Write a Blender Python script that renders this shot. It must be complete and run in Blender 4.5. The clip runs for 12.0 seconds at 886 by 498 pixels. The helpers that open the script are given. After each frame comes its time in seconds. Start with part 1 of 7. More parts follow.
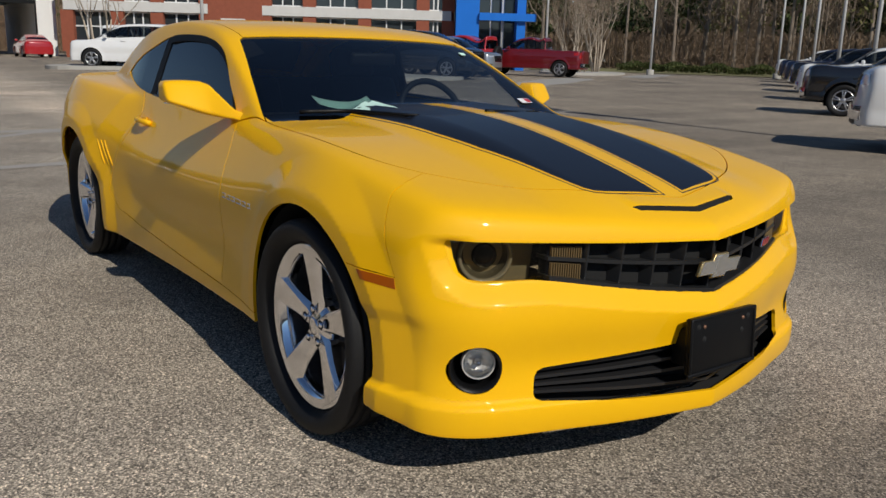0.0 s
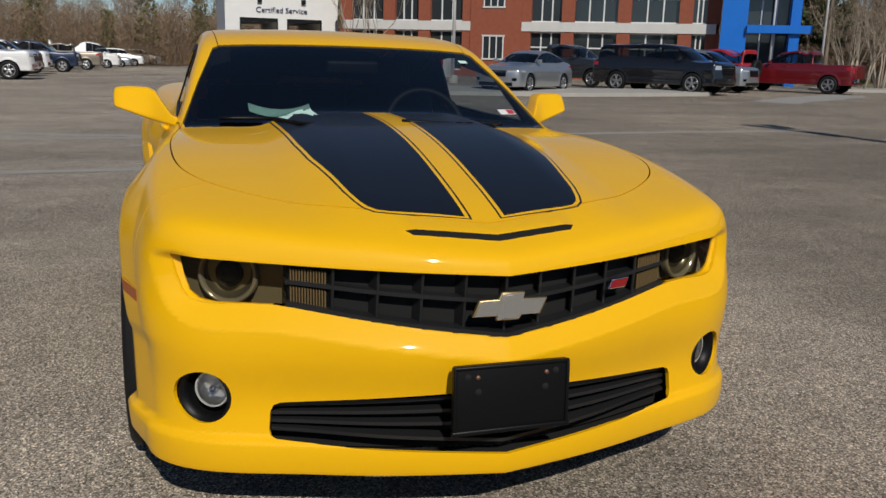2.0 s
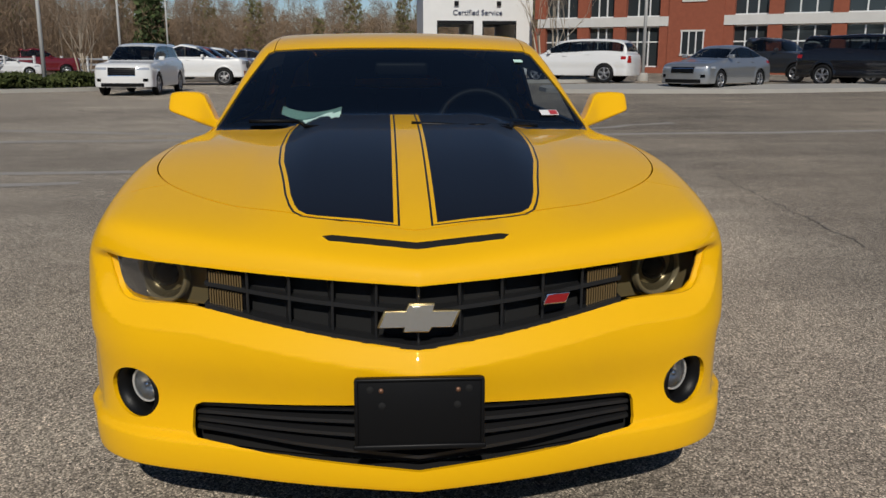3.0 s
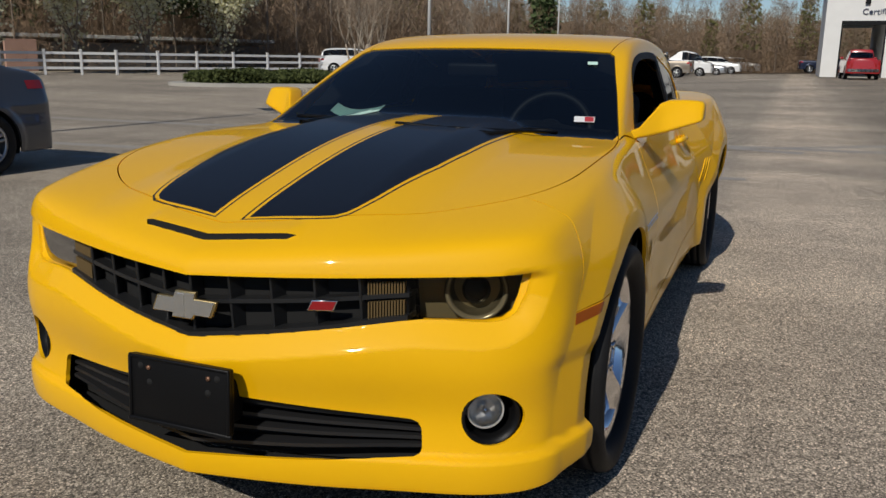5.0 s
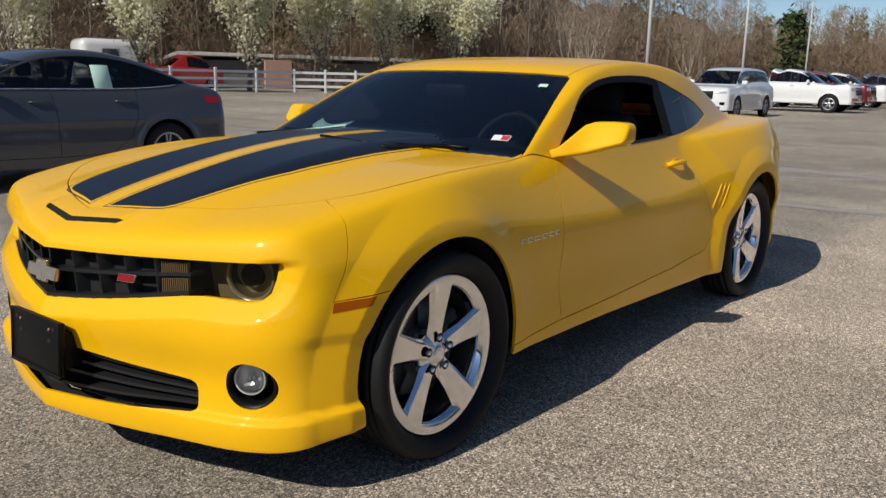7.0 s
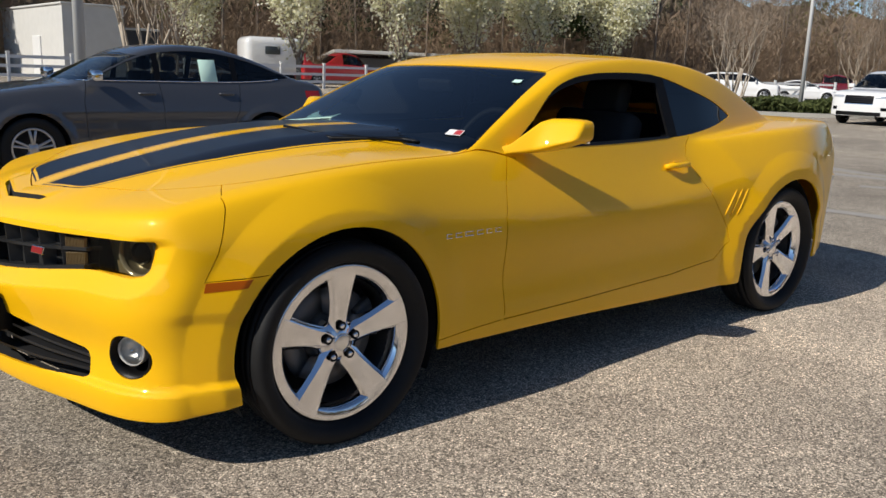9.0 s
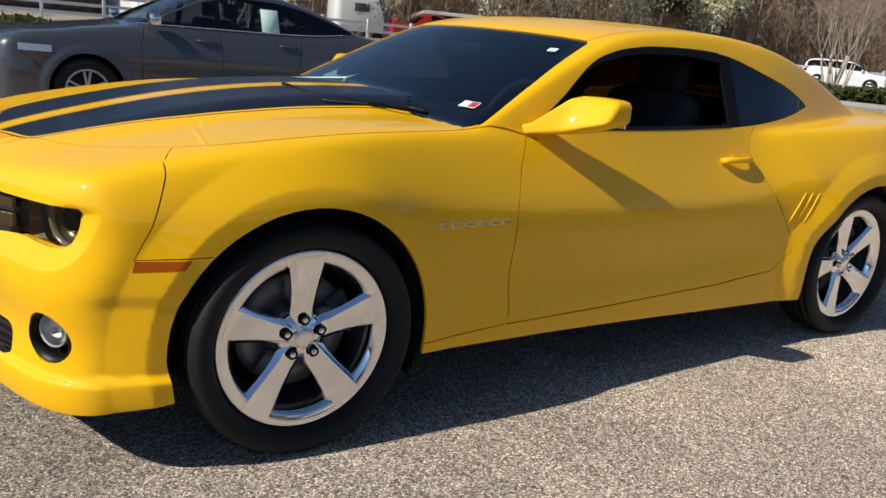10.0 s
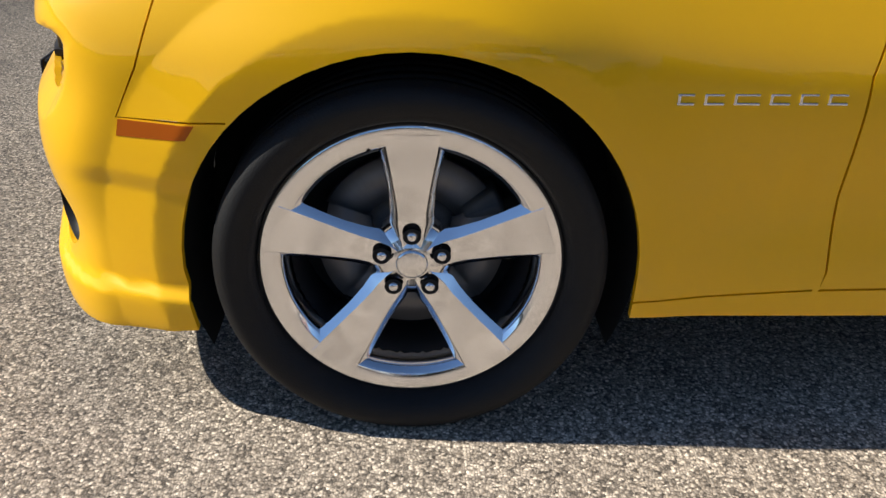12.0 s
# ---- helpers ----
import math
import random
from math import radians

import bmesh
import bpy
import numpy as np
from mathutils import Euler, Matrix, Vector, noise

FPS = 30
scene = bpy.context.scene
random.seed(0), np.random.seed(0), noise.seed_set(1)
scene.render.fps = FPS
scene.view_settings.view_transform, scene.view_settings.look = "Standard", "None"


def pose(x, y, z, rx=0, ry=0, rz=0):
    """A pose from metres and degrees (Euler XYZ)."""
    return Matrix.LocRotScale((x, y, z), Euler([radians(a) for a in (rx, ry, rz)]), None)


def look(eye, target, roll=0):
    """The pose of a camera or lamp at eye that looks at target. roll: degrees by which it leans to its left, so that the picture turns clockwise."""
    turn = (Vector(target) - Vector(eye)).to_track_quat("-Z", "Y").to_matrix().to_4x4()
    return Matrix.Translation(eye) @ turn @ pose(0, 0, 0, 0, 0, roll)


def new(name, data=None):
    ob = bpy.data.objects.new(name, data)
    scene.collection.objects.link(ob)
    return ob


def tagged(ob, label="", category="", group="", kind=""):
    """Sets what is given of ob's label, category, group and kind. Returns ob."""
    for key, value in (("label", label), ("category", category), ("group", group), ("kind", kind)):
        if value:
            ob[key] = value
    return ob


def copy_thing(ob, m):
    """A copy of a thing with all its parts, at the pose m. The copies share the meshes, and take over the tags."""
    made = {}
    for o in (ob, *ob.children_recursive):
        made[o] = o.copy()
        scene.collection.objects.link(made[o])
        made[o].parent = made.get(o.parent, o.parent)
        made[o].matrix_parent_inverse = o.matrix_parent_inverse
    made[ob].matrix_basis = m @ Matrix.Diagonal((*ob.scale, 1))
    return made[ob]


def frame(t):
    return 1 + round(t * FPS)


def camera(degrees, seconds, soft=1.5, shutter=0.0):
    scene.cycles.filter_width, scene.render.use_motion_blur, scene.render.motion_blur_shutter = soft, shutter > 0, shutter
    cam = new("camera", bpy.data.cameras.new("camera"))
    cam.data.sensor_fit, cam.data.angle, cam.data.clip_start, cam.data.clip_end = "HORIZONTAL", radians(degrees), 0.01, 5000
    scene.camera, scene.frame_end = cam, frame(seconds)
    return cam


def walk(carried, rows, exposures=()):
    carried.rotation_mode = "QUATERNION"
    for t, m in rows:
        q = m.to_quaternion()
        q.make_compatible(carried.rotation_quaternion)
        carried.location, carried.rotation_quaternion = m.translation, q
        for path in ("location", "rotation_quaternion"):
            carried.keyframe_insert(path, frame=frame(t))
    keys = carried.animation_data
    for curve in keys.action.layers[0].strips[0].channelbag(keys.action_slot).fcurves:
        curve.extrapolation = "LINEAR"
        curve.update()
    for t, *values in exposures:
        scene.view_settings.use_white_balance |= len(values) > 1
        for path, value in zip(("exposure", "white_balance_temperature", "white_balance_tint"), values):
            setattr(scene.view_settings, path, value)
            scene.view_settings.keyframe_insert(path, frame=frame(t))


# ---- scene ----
cam = camera(55.9, 12.0)
PATH = [
    (0, (2.361, -2.092, 1.234), (0.785, -0.948, 0.782), 1.7),
    (0.5, (2.458, -1.763, 1.22), (0.814, -0.72, 0.764), 2.1),
    (1, (2.594, -1.429, 1.233), (0.878, -0.499, 0.798), 2.3),
    (1.5, (2.725, -1.12, 1.235), (0.93, -0.353, 0.798), 2.0),
    (2, (2.744, -0.773, 1.236), (0.885, -0.18, 0.801), 1.6),
    (2.5, (2.776, -0.423, 1.237), (0.861, -0.042, 0.805), 0.9),
    (3, (2.786, -0.073, 1.248), (0.84, 0.06, 0.805), 0.2),
    (3.2, (2.749, 0.069, 1.246), (0.8, 0.104, 0.8), 0.1),
    (4.8, (2.511, 1.216, 1.264), (0.678, 0.556, 0.809), 1.1),
    (5, (2.484, 1.346, 1.256), (0.68, 0.608, 0.809), 0.9),
    (5.5, (2.426, 1.696, 1.259), (0.695, 0.796, 0.818), 0.8),
    (6, (2.311, 1.987, 1.252), (0.64, 0.976, 0.818), 1.3),
    (6.5, (2.198, 2.289, 1.263), (0.594, 1.171, 0.842), 1.6),
    (7, (2.099, 2.569, 1.279), (0.566, 1.351, 0.87), 1.4),
    (7.2, (2.026, 2.664, 1.303), (0.526, 1.408, 0.886), 1.4),
    (8.8, (1.572, 3.168, 1.282), (0.275, 1.7, 0.88), 1.9),
    (9, (1.532, 3.172, 1.28), (0.251, 1.695, 0.86), 2.1),
    (9.5, (1.31, 3.087, 1.277), (0.072, 1.585, 0.818), 3.7),
    (10, (1.042, 2.999, 1.279), (-0.088, 1.429, 0.771), 5.7),
    (10.5, (0.775, 2.884, 1.268), (-0.098, 1.196, 0.645), 6.5),
    (11, (0.514, 2.62, 1.245), (-0.097, 0.88, 0.47), 4.3),
    (11.5, (0.258, 2.407, 1.185), (-0.096, 0.665, 0.269), 2.9),
    (12, (-0.002, 2.223, 1.121), (-0.074, 0.473, 0.155), 1.4),
]
walk(cam, [(t, look(eye, target, roll)) for t, eye, target, roll in PATH], [(0.0, -0.34), (1.5, -0.45), (3.2, -0.54), (5.0, -0.52), (5.5, -0.40), (7.2, -0.12), (9.5, 0.13), (10.5, 0.22), (11.5, 0.29), (12.0, 0.46)])

# ---- world and sun ----
SUN_ELEVATION, SUN_AZIMUTH = radians(38.5), radians(-3.0)  # azimuth from +x towards +y
world = bpy.data.worlds.new("sky")
scene.world = world
world.use_nodes = True
wn = world.node_tree.nodes
sky = wn.new("ShaderNodeTexSky")
sky.sky_type, sky.sun_disc = "NISHITA", False
sky.sun_elevation, sky.sun_rotation = SUN_ELEVATION, radians(90) - SUN_AZIMUTH
sky.air_density, sky.dust_density, sky.ozone_density = 0.85, 0.0, 4.0
world.node_tree.links.new(sky.outputs[0], wn["Background"].inputs[0])
wn["Background"].inputs[1].default_value = 0.086
sun = new("sun", bpy.data.lights.new("sun", "SUN"))
sun.data.energy, sun.data.angle, sun.data.color = 4.6, radians(0.53), (1.0, 0.945, 0.85)
toward_sun = Vector((math.cos(SUN_ELEVATION) * math.cos(SUN_AZIMUTH), math.cos(SUN_ELEVATION) * math.sin(SUN_AZIMUTH), math.sin(SUN_ELEVATION)))
sun.matrix_world = look(toward_sun * 50, (0, 0, 0))


# ---- materials ----
def material(name, color, rough=0.5, metal=0.0, coat=0.0, spec=0.5, vary=0.0, scale=8.0, bump=0.0, bump_scale=60.0, second=None, emit=0.0):
    """A Principled material with optional large-scale tint variation (towards second) and fine bump."""
    m = bpy.data.materials.new(name)
    m.use_nodes = True
    nt = m.node_tree
    p = nt.nodes["Principled BSDF"]
    p.inputs["Base Color"].default_value = (*color, 1)
    p.inputs["Roughness"].default_value = rough
    p.inputs["Metallic"].default_value = metal
    p.inputs["Coat Weight"].default_value = coat
    p.inputs["Coat Roughness"].default_value = 0.03
    p.inputs["Specular IOR Level"].default_value = spec
    if emit:
        p.inputs["Emission Color"].default_value = (*color, 1)
        p.inputs["Emission Strength"].default_value = emit
    if vary or bump:
        tc = nt.nodes.new("ShaderNodeTexCoord")
    if vary:
        nz = nt.nodes.new("ShaderNodeTexNoise")
        nz.inputs["Scale"].default_value, nz.inputs["Detail"].default_value, nz.inputs["Roughness"].default_value = scale, 8, 0.65
        nt.links.new(tc.outputs["Object"], nz.inputs["Vector"])
        mix = nt.nodes.new("ShaderNodeMix")
        mix.data_type = "RGBA"
        dark = second or tuple(c * (1 - vary) for c in color)
        mix.inputs[6].default_value, mix.inputs[7].default_value = (*dark, 1), (*(min(1, c * (1 + vary * 0.4)) for c in color), 1)
        nt.links.new(nz.outputs["Fac"], mix.inputs["Factor"])
        nt.links.new(mix.outputs[2], p.inputs["Base Color"])
    if bump:
        nb = nt.nodes.new("ShaderNodeTexNoise")
        nb.inputs["Scale"].default_value, nb.inputs["Detail"].default_value = bump_scale, 6
        nt.links.new(tc.outputs["Object"], nb.inputs["Vector"])
        bp = nt.nodes.new("ShaderNodeBump")
        bp.inputs["Strength"].default_value, bp.inputs["Distance"].default_value = bump, 0.01
        nt.links.new(nb.outputs["Fac"], bp.inputs["Height"])
        nt.links.new(bp.outputs["Normal"], p.inputs["Normal"])
    return m


def glass_material(name, tint, gloss=1.0, ior=1.5, rough=0.0):
    """Thin tinted pane: see-through, with a Fresnel-driven mirror coat."""
    m = bpy.data.materials.new(name)
    m.use_nodes = True
    nt = m.node_tree
    nt.nodes.remove(nt.nodes["Principled BSDF"])
    out = nt.nodes["Material Output"]
    tr, gl = nt.nodes.new("ShaderNodeBsdfTransparent"), nt.nodes.new("ShaderNodeBsdfGlossy")
    tr.inputs[0].default_value, gl.inputs[0].default_value, gl.inputs[1].default_value = (*tint, 1), (gloss, gloss, gloss, 1), rough
    fr, mx = nt.nodes.new("ShaderNodeFresnel"), nt.nodes.new("ShaderNodeMixShader")
    fr.inputs[0].default_value = ior
    nt.links.new(fr.outputs[0], mx.inputs[0])
    nt.links.new(tr.outputs[0], mx.inputs[1])
    nt.links.new(gl.outputs[0], mx.inputs[2])
    nt.links.new(mx.outputs[0], out.inputs[0])
    return m


YELLOW = material("yellow_paint", (0.90, 0.485, 0.0012), rough=0.5, coat=0.62, spec=0.12, vary=0.07, scale=1.8, second=(0.86, 0.46, 0.004))
STRIPE = material("black_vinyl", (0.007, 0.008, 0.012), rough=0.38, coat=0.12, bump=0.02, bump_scale=300)
BLACK = material("black_plastic", (0.005, 0.005, 0.0054), rough=0.42, spec=0.22, bump=0.08, bump_scale=400)
GLOSSBLACK = material("gloss_black", (0.006, 0.006, 0.007), rough=0.25, spec=0.16)
GAP = material("shadow_gap_rubber", (0.006, 0.006, 0.006), rough=0.9)
RUBBER = material("tyre_rubber", (0.010, 0.010, 0.0105), rough=0.62, spec=0.28, vary=0.35, scale=25, bump=0.15, bump_scale=250)
CHROME = material("polished_alloy", (0.86, 0.86, 0.88), rough=0.09, metal=1.0, vary=0.08, scale=9)
DARKALLOY = material("dark_alloy", (0.10, 0.10, 0.105), rough=0.4, metal=0.8)
STEEL = material("brake_steel", (0.20, 0.195, 0.19), rough=0.5, metal=0.6, vary=0.25, scale=30)
IRON = material("brake_iron", (0.05, 0.048, 0.046), rough=0.6, vary=0.3, scale=40)
AMBER = material("amber_lens", (0.40, 0.085, 0.003), rough=0.25, coat=0.15, spec=0.25)
REDLENS = material("red_lens", (0.35, 0.012, 0.01), rough=0.12, coat=0.6)
GOLD = material("gold_emblem", (0.62, 0.47, 0.22), rough=0.3, metal=0.9, bump=0.05, bump_scale=500)
BRIGHT = material("bright_chrome", (0.82, 0.82, 0.84), rough=0.07, metal=1.0)
BADGERED = material("badge_red", (0.28, 0.012, 0.014), rough=0.25, coat=0.5)
WINDSHIELD = glass_material("tinted_windshield", (0.44, 0.49, 0.51), ior=1.7)
DARKGLASS = glass_material("dark_tinted_glass", (0.045, 0.05, 0.06), gloss=0.75, ior=1.6)
CLEARGLASS = glass_material("clear_lens", (0.9, 0.9, 0.9))
SMOKEGLASS = glass_material("smoked_lens", (0.66, 0.59, 0.42), gloss=0.5)
TRIMBLACK = material("matt_black_trim", (0.006, 0.006, 0.007), rough=0.55, spec=0.1)
CABIN = material("black_cabin_trim", (0.010, 0.010, 0.011), rough=0.6, bump=0.1, bump_scale=150)
FABRIC = material("dark_seat_fabric", (0.022, 0.022, 0.024), rough=0.85, bump=0.2, bump_scale=300)
PAPER = material("pale_green_paper", (0.55, 0.78, 0.68), rough=0.8)
WHITEPAINT = material("white_sticker", (0.75, 0.75, 0.74), rough=0.5)


# ---- mesh helpers ----
def part(name, bm, mat, parent=None, label="", smooth=True, angle=None):
    """Links a bmesh as one mesh object under a parent (or on its own)."""
    me = bpy.data.meshes.new(name)
    if angle is not None:
        for e in bm.edges:
            if len(e.link_faces) == 2 and e.calc_face_angle(0.0) > radians(angle):
                e.smooth = False
    bm.to_mesh(me)
    bm.free()
    for f in me.polygons:
        f.use_smooth = smooth
    for mm in (mat if isinstance(mat, (list, tuple)) else [mat]):
        me.materials.append(mm)
    ob = new(name, me)
    if parent is not None:
        ob.parent = parent
    if label:
        ob["label"] = label
    return ob


def share(name, ob, parent, m):
    """Another object on ob's mesh, at pose m under parent."""
    o = new(name, ob.data)
    o.parent = parent
    o.matrix_basis = m
    if "label" in ob:
        o["label"] = ob["label"]
    return o


def empty(name, m=None):
    e = new(name)
    e.empty_display_size = 0.2
    if m is not None:
        e.matrix_basis = m
    return e


def add_box(bm, size, m=None, bevel=0.0, seg=2, mat=0):
    """A box of that size, centred, with bevelled edges, joined into bm."""
    b = bmesh.new()
    bmesh.ops.create_cube(b, size=1.0)
    bmesh.ops.scale(b, vec=size, verts=b.verts)
    if bevel:
        bmesh.ops.bevel(b, geom=b.edges[:], offset=bevel, segments=seg, profile=0.5, affect="EDGES")
    return merge(bm, b, m, mat)


def merge(bm, b, m=None, mat=0):
    if m is not None:
        bmesh.ops.transform(b, matrix=m, verts=b.verts)
    vs = [bm.verts.new(v.co) for v in b.verts]
    b.verts.index_update()
    for f in b.faces:
        try:
            nf = bm.faces.new([vs[v.index] for v in f.verts])
            nf.material_index = mat
        except ValueError:
            pass
    b.free()
    return bm


def lathe(profile, n=64, bm=None, mat=0, closed=False):
    """Turns (radius, y) pairs about the y axis."""
    bm = bm or bmesh.new()
    rings = []
    for r, y in profile:
        rings.append([bm.verts.new((r * math.cos(2 * math.pi * k / n), y, r * math.sin(2 * math.pi * k / n))) for k in range(n)])
    pairs = list(zip(rings, rings[1:])) + ([(rings[-1], rings[0])] if closed else [])
    for a, b in pairs:
        for k in range(n):
            f = bm.faces.new((a[k], a[(k + 1) % n], b[(k + 1) % n], b[k]))
            f.material_index = mat
    return bm


def prism(poly, thick, bm=None, mat=0, bevel=0.0, m=None):
    """A flat polygon in x, y given thickness along z (from 0 to thick)."""
    b = bmesh.new()
    f = b.faces.new([b.verts.new((x, y, 0)) for x, y in poly])
    b.normal_update()
    if f.normal.z < 0:
        f.normal_flip()
    r = bmesh.ops.extrude_face_region(b, geom=[f])
    bmesh.ops.translate(b, vec=(0, 0, thick), verts=[v for v in r["geom"] if isinstance(v, bmesh.types.BMVert)])
    bmesh.ops.recalc_face_normals(b, faces=b.faces)
    if bevel:
        bmesh.ops.bevel(b, geom=b.edges[:], offset=bevel, segments=2, profile=0.5, affect="EDGES")
    return merge(bm if bm is not None else bmesh.new(), b, m, mat)


def tube(pts, radius, n=8, bm=None, mat=0, cap=True):
    """A round bar along points; radius may be a list."""
    bm = bm if bm is not None else bmesh.new()
    rad = radius if isinstance(radius, (list, tuple)) else [radius] * len(pts)
    rings = []
    P = [Vector(p) for p in pts]
    for k, p in enumerate(P):
        d = (P[min(k + 1, len(P) - 1)] - P[max(k - 1, 0)]).normalized()
        a = d.cross(Vector((0.13, 0.31, 0.94)) if abs(d.z) < 0.9 else Vector((1, 0.1, 0))).normalized()
        b = d.cross(a)
        rings.append([bm.verts.new(p + rad[k] * (a * math.cos(2 * math.pi * j / n) + b * math.sin(2 * math.pi * j / n))) for j in range(n)])
    for a, b in zip(rings, rings[1:]):
        for j in range(n):
            bm.faces.new((a[j], a[(j + 1) % n], b[(j + 1) % n], b[j])).material_index = mat
    if cap:
        bm.faces.new(rings[0][::-1]).material_index = mat
        bm.faces.new(rings[-1]).material_index = mat
    return bm


class Curve:
    """A natural cubic spline through (x, y) keys, straight beyond its ends."""

    def __init__(self, *keys):
        keys = sorted(keys)
        self.x, self.y = np.array(keys, float).T
        n, h = len(keys), np.diff(self.x)
        a, r = np.eye(n), np.zeros(n)
        for k in range(1, n - 1):
            a[k, k - 1 : k + 2] = h[k - 1], 2 * (h[k - 1] + h[k]), h[k]
            r[k] = 6 * ((self.y[k + 1] - self.y[k]) / h[k] - (self.y[k] - self.y[k - 1]) / h[k - 1])
        self.m = np.linalg.solve(a, r)

    def __call__(self, q):
        q = np.asarray(q, float)
        k = np.clip(np.searchsorted(self.x, q) - 1, 0, len(self.x) - 2)
        h, c = self.x[k + 1] - self.x[k], np.clip(q, self.x[0], self.x[-1])
        a, b = (self.x[k + 1] - c) / h, (c - self.x[k]) / h
        y = a * self.y[k] + b * self.y[k + 1] + ((a**3 - a) * self.m[k] + (b**3 - b) * self.m[k + 1]) * h * h / 6
        slope = (self.y[k + 1] - self.y[k]) / h + (-(3 * a * a - 1) * self.m[k] + (3 * b * b - 1) * self.m[k + 1]) * h / 6
        return y + slope * (q - c)


def smax(a, b, k):
    return 0.5 * (a + b + np.sqrt((a - b) ** 2 + k * k))


def smin(a, b, k):
    return 0.5 * (a + b - np.sqrt((a - b) ** 2 + k * k))


def step(a, b, x):
    t = np.clip((x - a) / (b - a), 0, 1)
    return t * t * (3 - 2 * t)


def inside(poly, x, y):
    hit, j = False, len(poly) - 1
    for i, (px, py) in enumerate(poly):
        qx, qy = poly[j]
        if (py > y) != (qy > y) and x < (qx - px) * (y - py) / (qy - py) + px:
            hit = not hit
        j = i
    return hit


def cut(bm, poly, i, j, test):
    """Cuts the faces that pass test along a polygon drawn in the axes i, j, and returns the faces inside it."""
    lo = [min(p[k] for p in poly) - 0.03 for k in (0, 1)]
    hi = [max(p[k] for p in poly) + 0.03 for k in (0, 1)]

    def near(f, a0, a1, b0, b1):
        A, B = [v.co[i] for v in f.verts], [v.co[j] for v in f.verts]
        return max(A) >= a0 and min(A) <= a1 and max(B) >= b0 and min(B) <= b1

    cand = [f for f in bm.faces if near(f, lo[0], hi[0], lo[1], hi[1]) and test(f)]
    for (px, py), (qx, qy) in zip(poly, poly[1:] + poly[:1]):
        if math.hypot(qx - px, qy - py) < 1e-6:
            continue
        fs = [f for f in cand if near(f, min(px, qx) - 1e-3, max(px, qx) + 1e-3, min(py, qy) - 1e-3, max(py, qy) + 1e-3)]
        if not fs:
            continue
        no, co = Vector((0, 0, 0)), Vector((0, 0, 0))
        no[i], no[j], co[i], co[j] = -(qy - py), qx - px, px, py
        geom = {*fs, *(e for f in fs for e in f.edges), *(v for f in fs for v in f.verts)}
        r = bmesh.ops.bisect_plane(bm, geom=list(geom), dist=1e-6, plane_co=co, plane_no=no)
        seen = set(cand)
        cand += [g for g in r["geom"] if isinstance(g, bmesh.types.BMFace) and g not in seen]
    out = []
    for f in cand:
        c = f.calc_center_median()
        if inside(poly, c[i], c[j]):
            out.append(f)
    return out


def lift_out(bm, faces):
    """Moves faces out of bm into a bmesh of their own."""
    b, made = bmesh.new(), {}
    for f in faces:
        vs = []
        for v in f.verts:
            if v not in made:
                made[v] = b.verts.new(v.co)
            vs.append(made[v])
        try:
            b.faces.new(vs)
        except ValueError:
            pass
    bmesh.ops.delete(bm, geom=faces, context="FACES")
    return b


def strip(points, width):
    """The outline of a thin band along a line of points."""
    left, right = [], []
    for k, (x, y) in enumerate(points):
        ax, ay = points[max(k - 1, 0)]
        bx, by = points[min(k + 1, len(points) - 1)]
        d = math.hypot(bx - ax, by - ay)
        nx, ny = -(by - ay) / d * width / 2, (bx - ax) / d * width / 2
        left.append((x + nx, y + ny))
        right.append((x - nx, y - ny))
    return left + right[::-1]


def arc(cx, cy, r, a0, a1, n):
    return [(cx + r * math.cos(radians(a0 + (a1 - a0) * k / n)), cy + r * math.sin(radians(a0 + (a1 - a0) * k / n))) for k in range(n + 1)]


def smooth_line(points, per=6, closed=False):
    """A Catmull-Rom line through 2D points."""
    out, n = [], len(points)
    for k in range(n if closed else n - 1):
        p = [Vector((*points[(k + d) % n if closed else min(max(k + d, 0), n - 1)], 0)) for d in (-1, 0, 1, 2)]
        for s in range(per):
            t = s / per
            q = 0.5 * (2 * p[1] + (p[2] - p[0]) * t + (2 * p[0] - 5 * p[1] + 4 * p[2] - p[3]) * t * t + (3 * p[1] - p[0] - 3 * p[2] + p[3]) * t**3)
            out.append((q.x, q.y))
    return out if closed else out + [tuple(points[-1])]


# ---- the yellow coupe: its skin as one smooth implicit form (x ahead from the front axle, y to its left) ----
TYRE_R, ARCH_R, STRETCH = 0.358, 0.410, 1.0323


def rx(x):
    """Stretches the tail of the car a little, behind the door's front edge."""
    return x if x > -0.9 else -0.9 + (x + 0.9) * STRETCH


def rear(points):
    return [(rx(x), z) for x, z in points]


WHEELBASE = -rx(-2.852)
nose_plan = Curve((0, 0.905), (0.2, 0.866), (0.4, 0.812), (0.55, 0.760), (0.68, 0.711), (0.77, 0.668), (0.85, 0.607), (0.95, 0.49))
nose_lean = Curve((0.10, -0.035), (0.20, -0.014), (0.27, -0.010), (0.31, -0.016), (0.40, -0.022), (0.50, 0.0), (0.60, -0.004), (0.68, -0.022), (0.75, -0.025), (0.85, -0.05))
hood_side = Curve((1.0, 0.735), (0.85, 0.772), (0.70, 0.818), (0.46, 0.872), (0.1, 0.932), (-0.24, 0.964), (-0.7, 0.968), (-1.5, 0.968), (-2.1, 0.985), (-2.6, 1.02), (-3.1, 1.05), (-3.6, 1.055), (-3.9, 1.02))
hood_dome = Curve((0.9, 0.0), (0.6, 0.016), (0.2, 0.035), (-0.2, 0.045), (-0.6, 0.052), (-1.0, 0.045))
